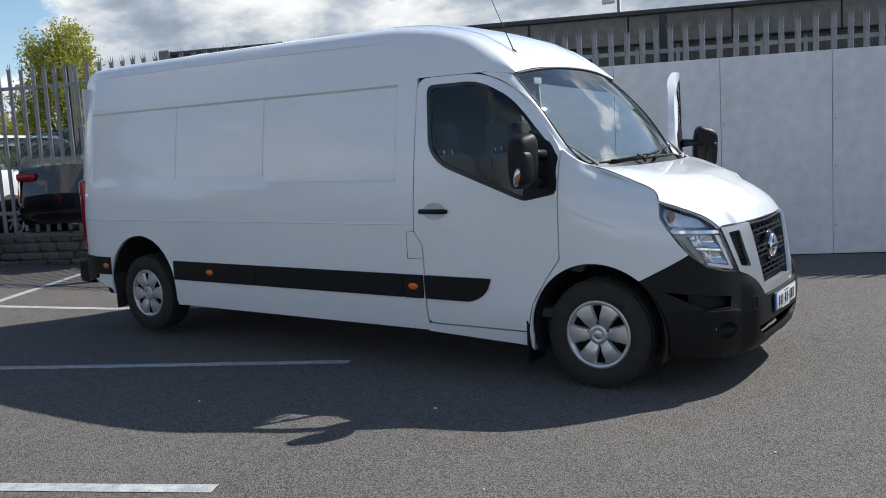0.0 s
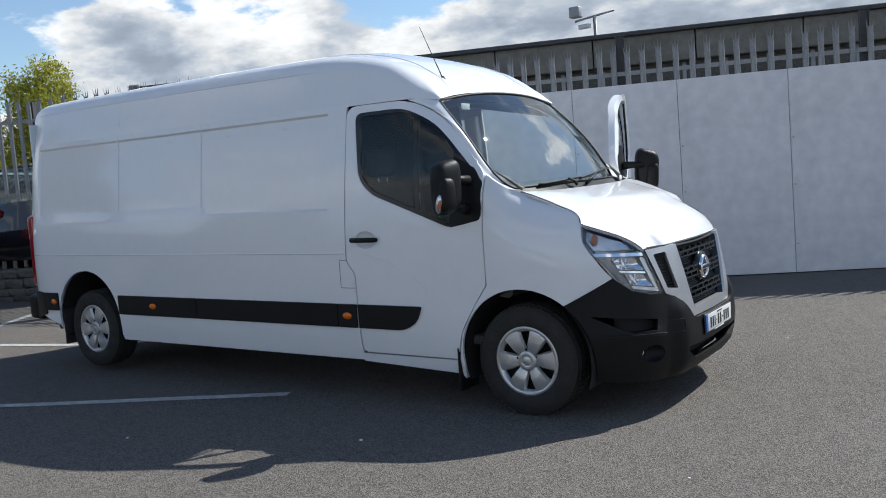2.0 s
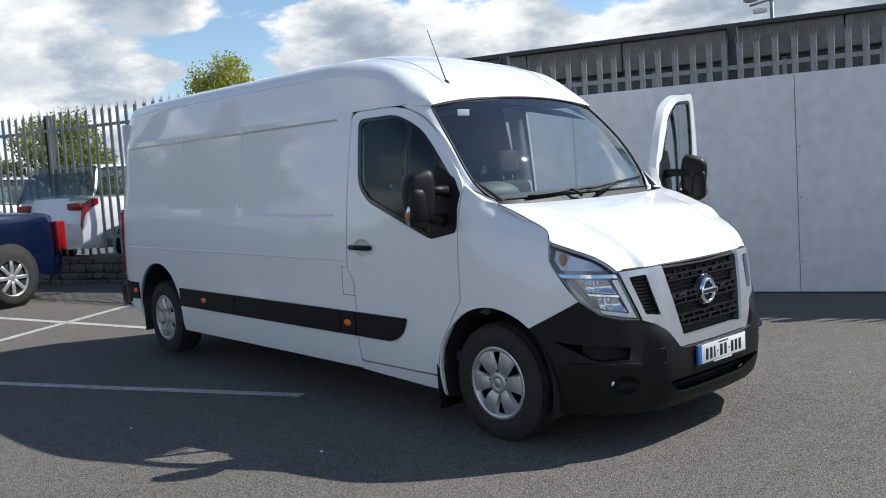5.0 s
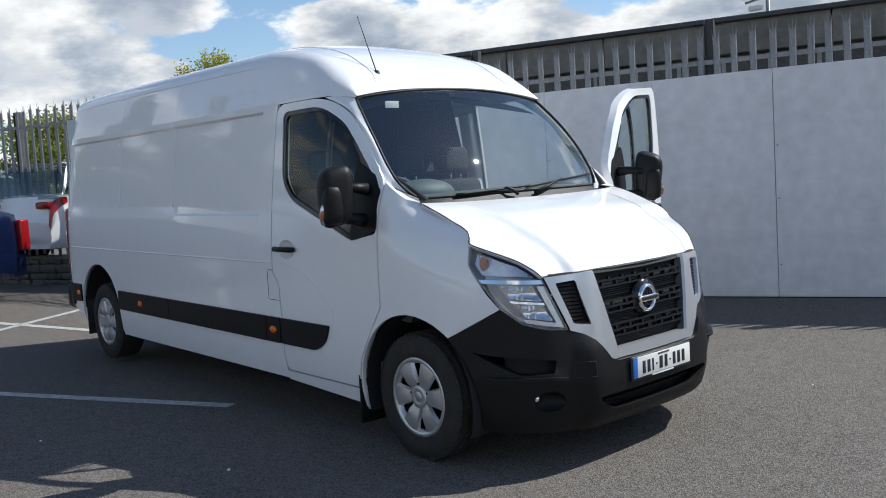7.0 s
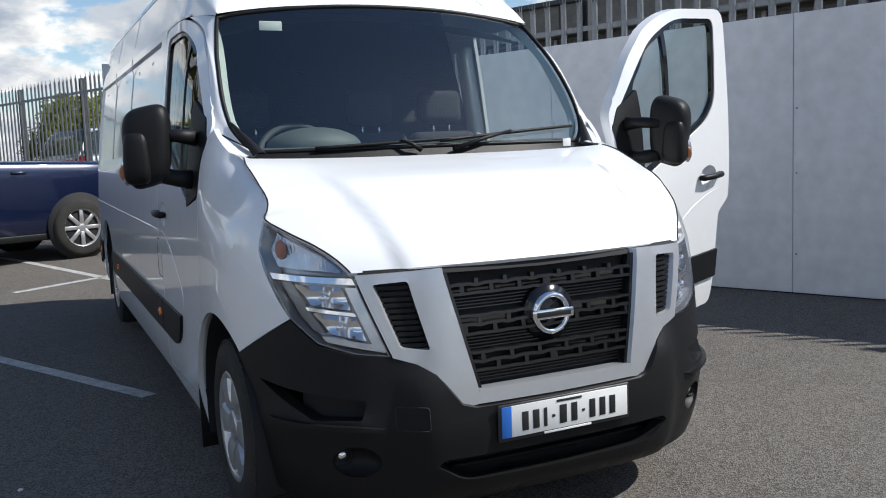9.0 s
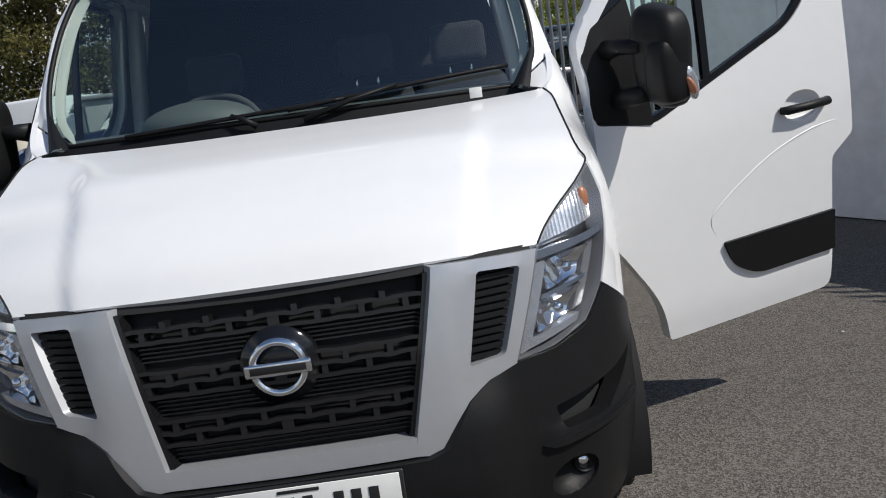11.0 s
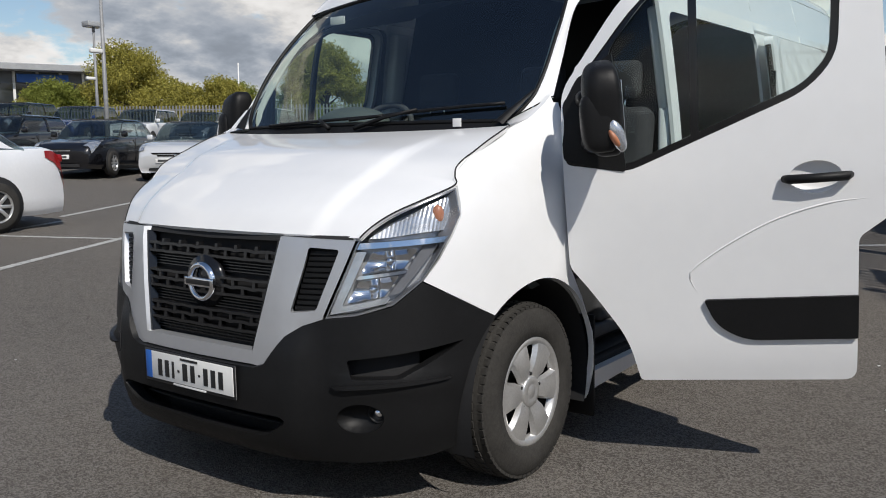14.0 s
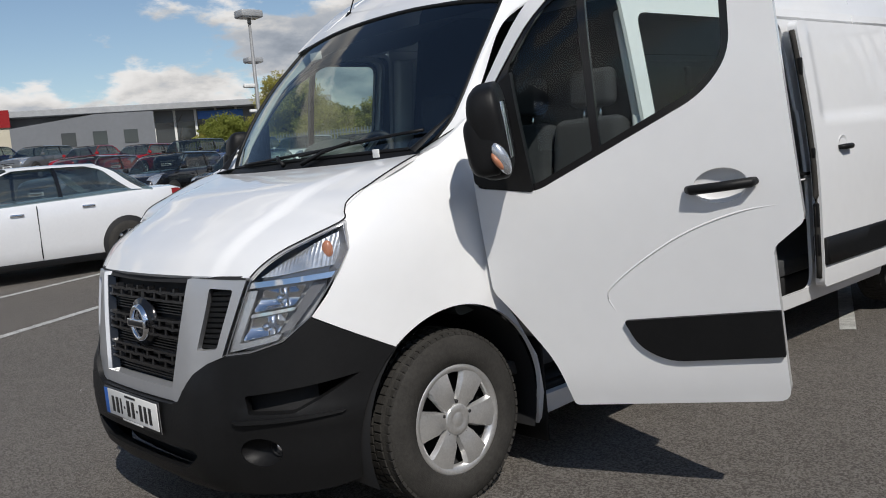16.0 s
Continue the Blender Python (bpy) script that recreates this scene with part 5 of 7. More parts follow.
for sd in (1, -1):
    # long pressed line along the side
    x0 = -1.34 if sd < 0 else -2.74
    pts = [skin(sd * sx(lerp(x0, -5.15, k / 30), 1.0), 1.0, -0.001) for k in range(31)]
    part("pressed_line", tube(bmesh.new(), pts, 0.006, 6), WHITE, VAN)
# aerial
bm = lathe(bmesh.new(), [(0.0001, 0.028), (0.012, 0.026), (0.022, 0.008), (0.027, 0.0)], 16, "z")
az = 2.135
AER = Matrix.Translation((-0.77, -0.49, az - 0.015))
bmesh.ops.transform(bm, matrix=AER, verts=bm.verts)
aerial = part("aerial", bm, BLACK, VAN)
part("mast", tube(bmesh.new(), [(-0.77, -0.49, az), (-0.93, -0.49, az + 0.36)], [0.004, 0.002], 6), BLACK, aerial)
# wipers
def wiper(v0, v1, u0, u1, pivot):
    p = [screen(lerp(u0, u1, k / 12), lerp(v0, v1, k / 12)) + Vector((0.012, 0, 0.014)) for k in range(13)]
    bm = tube(bmesh.new(), p, 0.007, 8)
    w = part("wiper", bm, BLACK, VAN)
    arm = [Vector(pivot), (p[6] + Vector(pivot)) / 2 + Vector((0.012, 0, 0.010)), p[6] + Vector((0.006, 0, 0.008))]
    part("wiper_arm", tube(bmesh.new(), arm, [0.011, 0.008, 0.006], 8), BLACK, w)
wiper(0.50, 0.955, 0.006, 0.085, (-0.01, 0.05, 1.357))
wiper(0.14, 0.62, -0.012, 0.025, (-0.01, -0.10, 1.358))
part("sticker", boxed((0.0, 0.585, 1.352), (0.004, 0.625, 1.385), 0.001), PLATEW, VAN)
part("disc_holder", boxed((-0.567, -0.60, 1.90), (-0.562, -0.50, 1.94), 0.001), PLATEW, VAN)

# ---------------------------------------------------------------- inside the cab and the load space
part("cab_floor", boxed((-1.42, -0.86, 0.40), (-0.1, 0.86, 0.46), 0.01), GREYIN, VAN)
part("cab_step", boxed((-1.25, 0.66, 0.30), (-0.47, 0.93, 0.345), 0.01), BLACK, VAN)
part("step_tread", boxed((-1.2, 0.70, 0.346), (-0.52, 0.90, 0.352), 0.003), RUBBER, VAN)
dash = [(-0.09, 1.345), (-0.30, 1.385), (-0.50, 1.39), (-0.63, 1.29), (-0.64, 1.08), (-0.55, 0.95), (-0.50, 0.75), (-0.12, 0.70)]
DASHP = part("dashboard", prism(bmesh.new(), rounded(dash, 0.05), -0.85, 0.85), DASH, VAN, sharp=50)
bm = bmesh.new()
bmesh.ops.create_uvsphere(bm, u_segments=20, v_segments=12, radius=1)
for v in bm.verts:
    v.co = Vector((-0.50 + 0.14 * v.co.x, -0.40 + 0.22 * v.co.y, 1.385 + 0.09 * v.co.z))
part("instrument_cowl", bm, DASH, DASHP)
wheel_m = Matrix.Translation((-0.70, -0.40, 1.32)) @ pose(0, 0, 0, 0, 58, 0)
bm = tube(bmesh.new(), [wheel_m @ Vector((0.2 * math.cos(a), 0.2 * math.sin(a), 0)) for a in [2 * math.pi * k / 36 for k in range(36)]], 0.016, 10, closed=True)
sw = part("steering_wheel", bm, GREYIN, VAN)
for a in (0.0, 2.2, 4.1):
    part("wheel_spoke", tube(bmesh.new(), [wheel_m @ Vector((0, 0, -0.03)), wheel_m @ Vector((0.19 * math.cos(a), 0.19 * math.sin(a), 0))], [0.03, 0.015], 8), BLACK, sw)
bm = bmesh.new()
bmesh.ops.create_uvsphere(bm, u_segments=16, v_segments=8, radius=1)
for v in bm.verts:
    v.co = wheel_m @ Vector((0.07 * v.co.x, 0.07 * v.co.y, -0.03 + 0.035 * v.co.z))
part("wheel_boss", bm, BLACK, sw)
part("steering_column", tube(bmesh.new(), [wheel_m @ Vector((0, 0, -0.05)), (-0.40, -0.40, 1.05)], 0.045, 10), BLACK, sw)


def cab_seat(yc, wide):
    part("seat_base", boxed((-1.22, yc - wide / 2, 0.46), (-0.74, yc + wide / 2, 0.72), 0.04, 3), GREYIN, VAN)
    part("seat_cushion", boxed((-1.24, yc - wide / 2, 0.70), (-0.70, yc + wide / 2, 0.88), 0.06, 4), CLOTH, VAN)
    n = 1 if wide < 0.6 else 2
    for k in range(n):
        y = yc + (k - (n - 1) / 2) * wide / n
        bm = boxed((-0.07, -wide / n / 2 + 0.01, 0.0), (0.07, wide / n / 2 - 0.01, 0.62), 0.06, 4)
        bmesh.ops.transform(bm, matrix=Matrix.Translation((-1.24, y, 0.84)) @ pose(0, 0, 0, 0, -9, 0), verts=bm.verts)
        part("seat_back", bm, CLOTH, VAN)
        bm = boxed((-0.045, -0.13, 0), (0.045, 0.13, 0.19), 0.04, 4)
        bmesh.ops.transform(bm, matrix=Matrix.Translation((-1.35, y, 1.50)) @ pose(0, 0, 0, 0, -6, 0), verts=bm.verts)
        part("headrest", bm, CLOTH, VAN)
        for dy in (-0.05, 0.05):
            part("headrest_post", tube(bmesh.new(), [(-1.335, y + dy, 1.42), (-1.35, y + dy, 1.53)], 0.007, 6), CHROME, VAN)


cab_seat(-0.50, 0.50)
cab_seat(0.42, 0.88)
part("bulkhead", prism(bmesh.new(), rounded([(-0.90, 0.40), (0.90, 0.40), (0.88, 1.5), (0.70, 2.25), (-0.70, 2.25), (-0.88, 1.5)], 0.1), -1.50, -1.47, "x"), DARKIN, VAN)
part("headlining", grid(bmesh.new(), lambda u, v: Vector((lerp(-1.46, -0.64, u), lerp(-0.78, 0.78, v), lerp(2.12, 1.96, u) - 0.09 * abs(2 * v - 1) ** 3)), 6, 10), GREYIN, VAN)
part("load_floor", boxed((-5.2, -0.78, 0.40), (-1.51, 0.78, 0.50), 0.01), GREYIN, VAN)
part("load_lining", grid(bmesh.new(), lambda u, v: Vector((lerp(-5.2, -1.52, u), -0.86 + 0.02 * math.sin(v * 9), lerp(0.92, 1.9, v))), 2, 12), LIGHTIN, VAN)
for x in (-4.6, -3.9, -3.2, -2.5, -1.9):
    part("load_rib", boxed((x - 0.04, -0.87, 0.92), (x + 0.04, -0.82, 1.90), 0.015), LIGHTIN, VAN)
part("load_end", boxed((-5.2, -0.85, 0.5), (-5.17, 0.85, 2.2)), LIGHTIN, VAN)
for sd in (1, -1):
    part("centre_pillar", boxed((-1.46, sd * 0.90 - 0.035, 0.36), (-1.335, sd * 0.90 + 0.035, 1.45), 0.02), WHITE, VAN)
    bm = boxed((-0.06, -0.035, 0.0), (0.06, 0.035, 0.52), 0.02)
    bmesh.ops.transform(bm, matrix=Matrix.Translation((-1.40, sd * 0.90, 1.43)) @ pose(0, 0, 0, sd * 8.0, 0, 0), verts=bm.verts)
    part("centre_pillar", bm, WHITE, VAN)

# ---------------------------------------------------------------- ground
def lay(x, y):
    """The height of the car park: level by the van, rising gently beyond it."""
    t = max(0.0, -y - 1.5)
    bank = min(0.16, 0.045 * max(0.0, -x - 6)) * smooth(-11, -6.5, y)
    return min(0.024 * t * smooth(0, 5, t) + 0.0008 * t * t, 3.2) + bank


def steps_out(lo, hi, fine_lo, fine_hi, small, grow):
    v, s, out = fine_hi, small, [fine_lo + small * k for k in range(int((fine_hi - fine_lo) / small) + 1)]
    while v < hi:
        s *= grow
        v += s
        out.append(min(v, hi))
    v, s = fine_lo, small
    while v > lo:
        s *= grow
        v -= s
        out.insert(0, max(v, lo))
    return out


bm = bmesh.new()
gx, gy = steps_out(-900, 900, -30, 20, 1.0, 1.3), steps_out(-900, 900, -50, 12, 0.5, 1.3)
rows = [[bm.verts.new((x, y, lay(x, y))) for y in gy] for x in gx]
for i in range(len(gx) - 1):
    for j in range(len(gy) - 1):
        bm.faces.new((rows[i][j], rows[i + 1][j], rows[i + 1][j + 1], rows[i][j + 1]))
ground = tagged(new("ground", mesh_of("ground", bm, ASPHALT)), "worn grey asphalt of a car park", "ground", kind="structure")


def paint_line(a, b, wide=0.10):
    a, b = Vector((*a, 0)), Vector((*b, 0))
    n = max(2, int((b - a).length / 0.25))
    side = (b - a).normalized().cross(Vector((0, 0, 1))) * wide / 2
    bm = bmesh.new()
    prev = None
    for k in range(n + 1):
        p = a.lerp(b, k / n)
        e = 0.012 * noise.noise(p * 3)
        pair = []
        for s in (1 + e * 4, -1 + e * 4):
            q = p + side * s
            pair.append(bm.verts.new((q.x, q.y, lay(q.x, q.y) + 0.004)))
        if prev:
            bm.faces.new((prev[0], pair[0], pair[1], prev[1]))
        prev = pair
    return tagged(new("bay_line", mesh_of("bay_line", bm, PAINTLINE)), "worn white painted parking bay line on asphalt", "road marking", "bay lines", "structure")


for a, b in (((-6.4, -3.19), (-1.95, -1.02)), ((-13, -3.3), (-3.47, 0.92)), ((-6.95, -1.75), (-8.75, 1.6)), ((-4.22, -4.87), (-0.91, -3.18)), ((2.04, -4.0), (-4.77, -7.91)),
             ((-0.29, -7.48), (-4.11, -9.54)), ((-4.4, -10.1), (-6.6, -11.5)), ((-2.5, -8.7), (-3.5, -7.2)), ((-5.9, -4.9), (-7.3, -2.9)), ((-10.5, -5.1), (-5.2, -2.7)), ((-9.0, -14.2), (-13.5, -9.5))):
    paint_line(a, b)

# small pale stones lying about
for x, y, r in ((-0.70, -1.70, 0.014), (0.2, -2.6, 0.008), (-2.2, -2.2, 0.010), (1.2, -1.6, 0.009), (-1.7, 1.9, 0.012), (-2.6, 1.7, 0.010), (0.9, 1.6, 0.008), (-1.2, 2.3, 0.009)):
    bm = bmesh.new()
    bmesh.ops.create_icosphere(bm, subdivisions=2, radius=r)
    for v in bm.verts:
        v.co *= 0.8 + 0.4 * noise.noise(v.co * 90 + Vector((x * 7, y * 5, 0)))
        v.co.z *= 0.5
        v.co += Vector((x, y, r * 0.35))
    tagged(new("pebble", mesh_of("pebble", bm, PLATEW)), "small pale loose stone on the asphalt", "stone", "loose stones")

# ---------------------------------------------------------------- boundary: stone plinth, palisade, white boards
WALL_A = 22.0
wm = Matrix.Translation((0, 5.24, 0)) @ pose(0, 0, 0, 0, 0, WALL_A)   # x along, y away from the van
B0, B1 = -5.5, 13.5
STONE_T = 0.60


def placed(name, bm, mat, m, label, category, group="", kind="", flat=False):
    ob = tagged(new(name, mesh_of(name, bm, mat, not flat)), label, category, group, kind)
    ob.matrix_world = m
    return ob


placed("upper_ground", boxed((-60, 0.36, -0.2), (60, 70, 0.45)), ASPHALT2, wm, "asphalt yard behind the palisade fence", "ground", kind="structure", flat=True)
stone_wall = placed("stone_wall", boxed((-40, 0.02, 0), (B0, 0.36, STONE_T - 0.05)), MORTAR, wm, "low dark rubble stone wall under a palisade fence", "wall", kind="structure", flat=True)
board_wall = placed("wall_north", boxed((B0, 0.035, 0.0), (B1, 0.05, 2.36)), DARKIN, wm, "white painted board wall fixed to a palisade fence", "wall", kind="structure", flat=True)
bw, seam = 1.245, -1.075 - 1.245 * 4
me = mesh_of("wall_panel", boxed((0.003, 0.0, 0.012), (bw - 0.003, 0.034, 2.39), 0.003, 1), WALLWHITE, False)
k = 0
x = seam
while x < B1:
    ob = new("wall_panel", me)
    ob.parent = board_wall
    ob.location = (x, 0.0015 * ((k * 7) % 3), 0)
    x += bw
    k += 1
bolt = lathe(bmesh.new(), [(0.0001, -0.004), (0.007, -0.003), (0.009, 0.001)], 8)
bolt_me = mesh_of("bolt", bolt, GALV)
for i in range(12):
    for z in (0.35, 1.05, 1.6):
        ob = new("bolt", bolt_me)
        ob.parent = board_wall
        ob.location = (seam + bw * i + 0.03, -0.001, z)

# rubble stones of the plinth
rnd = random.Random(11)
stone_mes = []
for k in range(8):
    bm = boxed((-0.5, -0.5, -0.5), (0.5, 0.5, 0.5), 0.14, 2)
    for v in bm.verts:
        v.co += Vector((noise.noise(v.co * 2 + Vector((k * 9, 0, 0))), noise.noise(v.co * 2 + Vector((0, k * 9, 3))), noise.noise(v.co * 2 + Vector((5, 0, k * 9))))) * 0.16
    stone_mes.append(mesh_of("stone", bm, STONE))
z = 0.0
while z < STONE_T - 0.05:
    hgt = rnd.uniform(0.10, 0.15)
    x = -18.5
    while x < B0 - 5.6 + 3.4:
        w = rnd.uniform(0.16, 0.42)
        ob = new("stone", stone_mes[rnd.randrange(8)])
        ob.parent = stone_wall
        ob.matrix_local = pose(x + w / 2, 0.06, z + hgt / 2, rnd.uniform(-4, 4), rnd.uniform(-4, 4), rnd.uniform(-3, 3)) @ Matrix.Diagonal((w * 0.97, 0.17, hgt * 0.95, 1))
        x += w
    z += hgt
placed("coping_stones", boxed((-40, -0.03, STONE_T - 0.05), (B0, 0.40, STONE_T), 0.015, 1), STONE, wm, "flat stone coping along the low wall", "coping", kind="structure")

fence = thing("palisade_fence", "galvanised steel palisade fence with pointed pales", "fence", wm)
pale = bmesh.new()
half = [(-0.034, 0.0), (-0.026, -0.014), (-0.008, -0.004), (0.008, -0.004), (0.026, -0.014), (0.034, 0.0)]
lo = [pale.verts.new((a, b, 0.0)) for a, b in half]
hi = [pale.verts.new((a, b, 2.30 + (0.0 if abs(a) > 0.03 else 0.05 if abs(a) > 0.02 else 0.03))) for a, b in half]
for i in range(5):
    pale.faces.new((lo[i], lo[i + 1], hi[i + 1], hi[i]))
for i, dx, dz in ((0, -0.012, 0.10), (4, 0.012, 0.10), (2, 0.0, 0.12)):
    tip = pale.verts.new(((half[i][0] + half[i + 1][0]) / 2 + dx, -0.012 - 0.006 * abs(dx) * 80, 2.33 + dz))
    pale.faces.new((hi[i], hi[i + 1], tip))
pale_me = mesh_of("pale", pale, GALV, False)
PITCH = 0.181
far = bmesh.new()
x = -38.0
while x < 13.5:
    if -25 < x < 9:
        ob = new("pale", pale_me)
        ob.parent = fence
        ob.matrix_local = pose(x, 0.09, (0.64 if x < B0 else 0.45) + 0.012 * math.sin(x * 9.1), 0, 0.5 * math.sin(x * 5.3), 0)
    else:
        far.from_mesh(pale_me)
        bmesh.ops.translate(far, verts=far.verts[-15:], vec=(x, 0.09, 0.64))
    x += PITCH
far_pales = part("far_pales", far, GALV, fence, smooth=False)
far_pales["kind"] = "stuff"
for z in (0.92, 2.72):
    bm = box(bmesh.new(), (-38, 0.092, z - 0.025), (B0, 0.098, z + 0.025))
    box(bm, (-38, 0.098, z + 0.02), (B0, 0.14, z + 0.025))
    box(bm, (B0, 0.092, z - 0.215), (13.5, 0.098, z - 0.165))
    part("rail", bm, GALV, fence, smooth=False)
x = -1.71 - 2.75 * 13
while x < 13.5:
    bm = box(bmesh.new(), (x - 0.05, 0.11, 0.3), (x - 0.044, 0.20, 2.98))
    box(bm, (x + 0.044, 0.11, 0.3), (x + 0.05, 0.20, 2.98))
    box(bm, (x - 0.05, 0.150, 0.3), (x + 0.05, 0.158, 2.98))
    part("post", bm, DARKSTEEL, fence, smooth=False)
    x += 2.75

# ---------------------------------------------------------------- building behind the fence
shed = thing("building", "long low concrete building with dark window bays", "building", wm)
part("wall", boxed((-9.8, 3.3, 0.4), (40, 14, 3.0)), CONCRETE, shed, smooth=False)
k = 0
x = -9.8
while x < 30:
    part("fascia_panel", boxed((x + 0.01, 3.02, 2.93), (x + 1.52, 3.3, 3.36), 0.008, 1), CONCRETE, shed, smooth=False)
    x += 1.53
part("coping", boxed((-9.95, 2.95, 3.36), (40.1, 14.1, 3.43), 0.01, 1), DARKSTEEL, shed, smooth=False)
part("gutter_end", boxed((-10.1, 2.9, 3.18), (-9.9, 3.2, 3.46), 0.02, 1), CONCRETE, shed, smooth=False)
x = -9.5
frame_me = pane_me = None
while x < 30:
    bm = boxed((0, 3.26, 1.5), (0.06, 3.30, 2.92), 0.004, 1)
    if frame_me is None:
        frame_me, pane_me = mesh_of("mullion", bm, GALV2, False), mesh_of("pane", boxed((0.06, 3.285, 1.5), (0.62, 3.295, 2.9)), DARKPANE, False)
    else:
        bm.free()
    for nm, mm in (("mullion", frame_me), ("pane", pane_me)):
        ob = new(nm, mm)
        ob.parent = shed
        ob.location = (x, 0, 0)
    x += 0.62
part("transom", boxed((-9.5, 3.25, 2.30), (30, 3.30, 2.36), 0.004, 1), GALV2, shed, smooth=False)

mast = thing("floodlight_mast", "steel mast with a floodlight and camera", "lamp post", Matrix.Translation((-7.5, 17.2, 0.53)))
part("pole", tube(bmesh.new(), [(0, 0, 0), (0, 0, 4.95)], 0.05, 10), GALV, mast)
part("arm", tube(bmesh.new(), [(-0.5, -0.2, 4.85), (0.5, 0.2, 5.05)], 0.03, 8), GALV, mast)
part("floodlight", boxed((-0.62, -0.32, 4.95), (-0.32, -0.05, 5.25), 0.03), GALV2, mast)
part("security_camera", boxed((-0.4, -0.25, 4.62), (-0.05, -0.12, 4.75), 0.03), PLATEW, mast)

# ---------------------------------------------------------------- trees
def leaf_mass(blobs, count, size, seed, flat=0.0):
    """Many small leaf faces in uneven clumps; blobs are (x, y, z, rx, ry, rz)."""
    rnd = random.Random(seed)
    verts, faces = [], []
    clumps = []
    for b in blobs:
        for _ in range(max(6, count // (len(blobs) * 26))):
            u = Vector((rnd.gauss(0, 1), rnd.gauss(0, 1), rnd.gauss(0, 1))).normalized() * (rnd.random() ** 0.35)
            clumps.append((Vector((b[0] + u.x * b[3], b[1] + u.y * b[4], b[2] + u.z * b[5])), 0.21 * (b[3] + b[5]) * rnd.uniform(0.6, 1.5)))
    for _ in range(count):
        c, r = clumps[rnd.randrange(len(clumps))]
        p = c + Vector((max(-0.9, min(0.9, rnd.gauss(0, 0.45))), max(-0.9, min(0.9, rnd.gauss(0, 0.45))), max(-0.8, min(0.8, rnd.gauss(0, 0.4))))) * r
        a = Vector((rnd.gauss(0, 1), rnd.gauss(0, 1), rnd.gauss(0, 1))).normalized() * size * rnd.uniform(0.6, 1.3)
        n = a.cross(Vector((rnd.gauss(0, 1), rnd.gauss(0, 1), rnd.gauss(0, 1)))).normalized() * size * 0.45
        k = len(verts)
        verts += [p - a, p + n, p + a, p - n]
        faces.append((k, k + 1, k + 2, k + 3))
    me = bpy.data.meshes.new("crown")
    me.from_pydata([tuple(v) for v in verts], [], faces)
    return me


def tree(place, height, spread, mat, seed, label, count=5000, size=0.16, low=0.25, narrow=1.0):
    count, size = int(count * 3.6), size * 0.54
    rnd = random.Random(seed)
    t = thing("tree", label, "tree", Matrix.Translation(place))
    lean = Vector((rnd.uniform(-0.1, 0.1), rnd.uniform(-0.1, 0.1), 0))
    trunk = tube(bmesh.new(), [(0, 0, -0.3), lean * 1 + Vector((0, 0, height * 0.3)), lean * 2 + Vector((0, 0, height * 0.6)), lean * 3 + Vector((0, 0, height * 0.9))], [0.035 * height, 0.026 * height, 0.015 * height, 0.004 * height], 8)
    tr = part("trunk", trunk, BARK, t)
    blobs = [(0, 0, height * (low + 0.32), spread * 0.62, spread * 0.62, height * 0.28)]
    for k in range(14):
        a, z = 2.4 * k + 0.6 * rnd.random(), lerp(low + 0.06, 0.86, k / 13) * height
        r = spread * narrow * rnd.uniform(0.56, 0.72) * max(0.12, 1 - (k / 13.5) ** 2) ** 0.5
        e = Vector((r * math.cos(a), r * math.sin(a), z))
        part("limb", tube(bmesh.new(), [lean + Vector((0, 0, z * 0.6)), e * 0.55 + Vector((0, 0, z * 0.35)), e], [0.012 * height, 0.008 * height, 0.003 * height], 6), BARK, tr)
        blobs.append((*e, spread * 0.36, spread * 0.36, height * 0.14))
    me = leaf_mass(blobs, count, size, seed)
    me.materials.append(mat)
    ob = new("crown", me)
    ob.parent = t
    return t


def conifer(place, height, spread, mat, seed, label, count=7000):
    t = thing("tree", label, "tree", Matrix.Translation(place))
    part("trunk", tube(bmesh.new(), [(0, 0, -0.3), (0, 0, height * 0.97)], [0.03 * height, 0.004 * height], 8), BARK, t)
    blobs = [(spread * (1 - k / 15) * 0.55 * math.cos(k * 2.4), spread * (1 - k / 15) * 0.55 * math.sin(k * 2.4), height * (0.12 + 0.85 * k / 14), spread * (1 - k / 16) * 0.6, spread * (1 - k / 16) * 0.6, height * 0.06) for k in range(15)]
    me = leaf_mass(blobs, int(count * 2.4), 0.085, seed)
    me.materials.append(mat)
    ob = new("crown", me)
    ob.parent = t
    return t


tree((-19.8, 8.2, 0.4), 5.1, 1.5, LEAF_YEL, 3, "young yellow-green leafy tree beyond the fence", 9000, 0.09, 0.1)
tree((-25.9, 5.5, 0.4), 4.0, 2.2, LEAF_MID, 4, "low green tree beyond the fence", 6000, 0.12, 0.1)
tree((-27.0, 1.8, 0.4), 3.6, 2.2, LEAF_MID, 14, "low green tree beyond the fence", 6000, 0.12, 0.1)
tree((-28.8, 10.9, 0.4), 3.2, 2.4, LEAF_OLIVE, 15, "low olive-green tree beyond the fence", 5000, 0.13, 0.1)
tree((-20.4, -0.3, 0.45), 2.7, 1.3, LEAF_MID, 16, "green bushy tree beside the fence", 6000, 0.1, 0.1)
tree((-30.6, -47.3, 2.7), 5.4, 3.4, LEAF_OLIVE, 5, "broad olive-green tree in spring leaf", 9000, 0.17, 0.05)
tree((-26.9, -49.5, 2.7), 3.0, 2.6, LEAF_MID, 6, "low green tree behind the car park", 5000, 0.16, 0.05)
tree((-35.5, -43.8, 2.7), 3.3, 2.5, LEAF_OLIVE, 7, "olive-green tree in spring leaf", 6000, 0.16, 0.05)
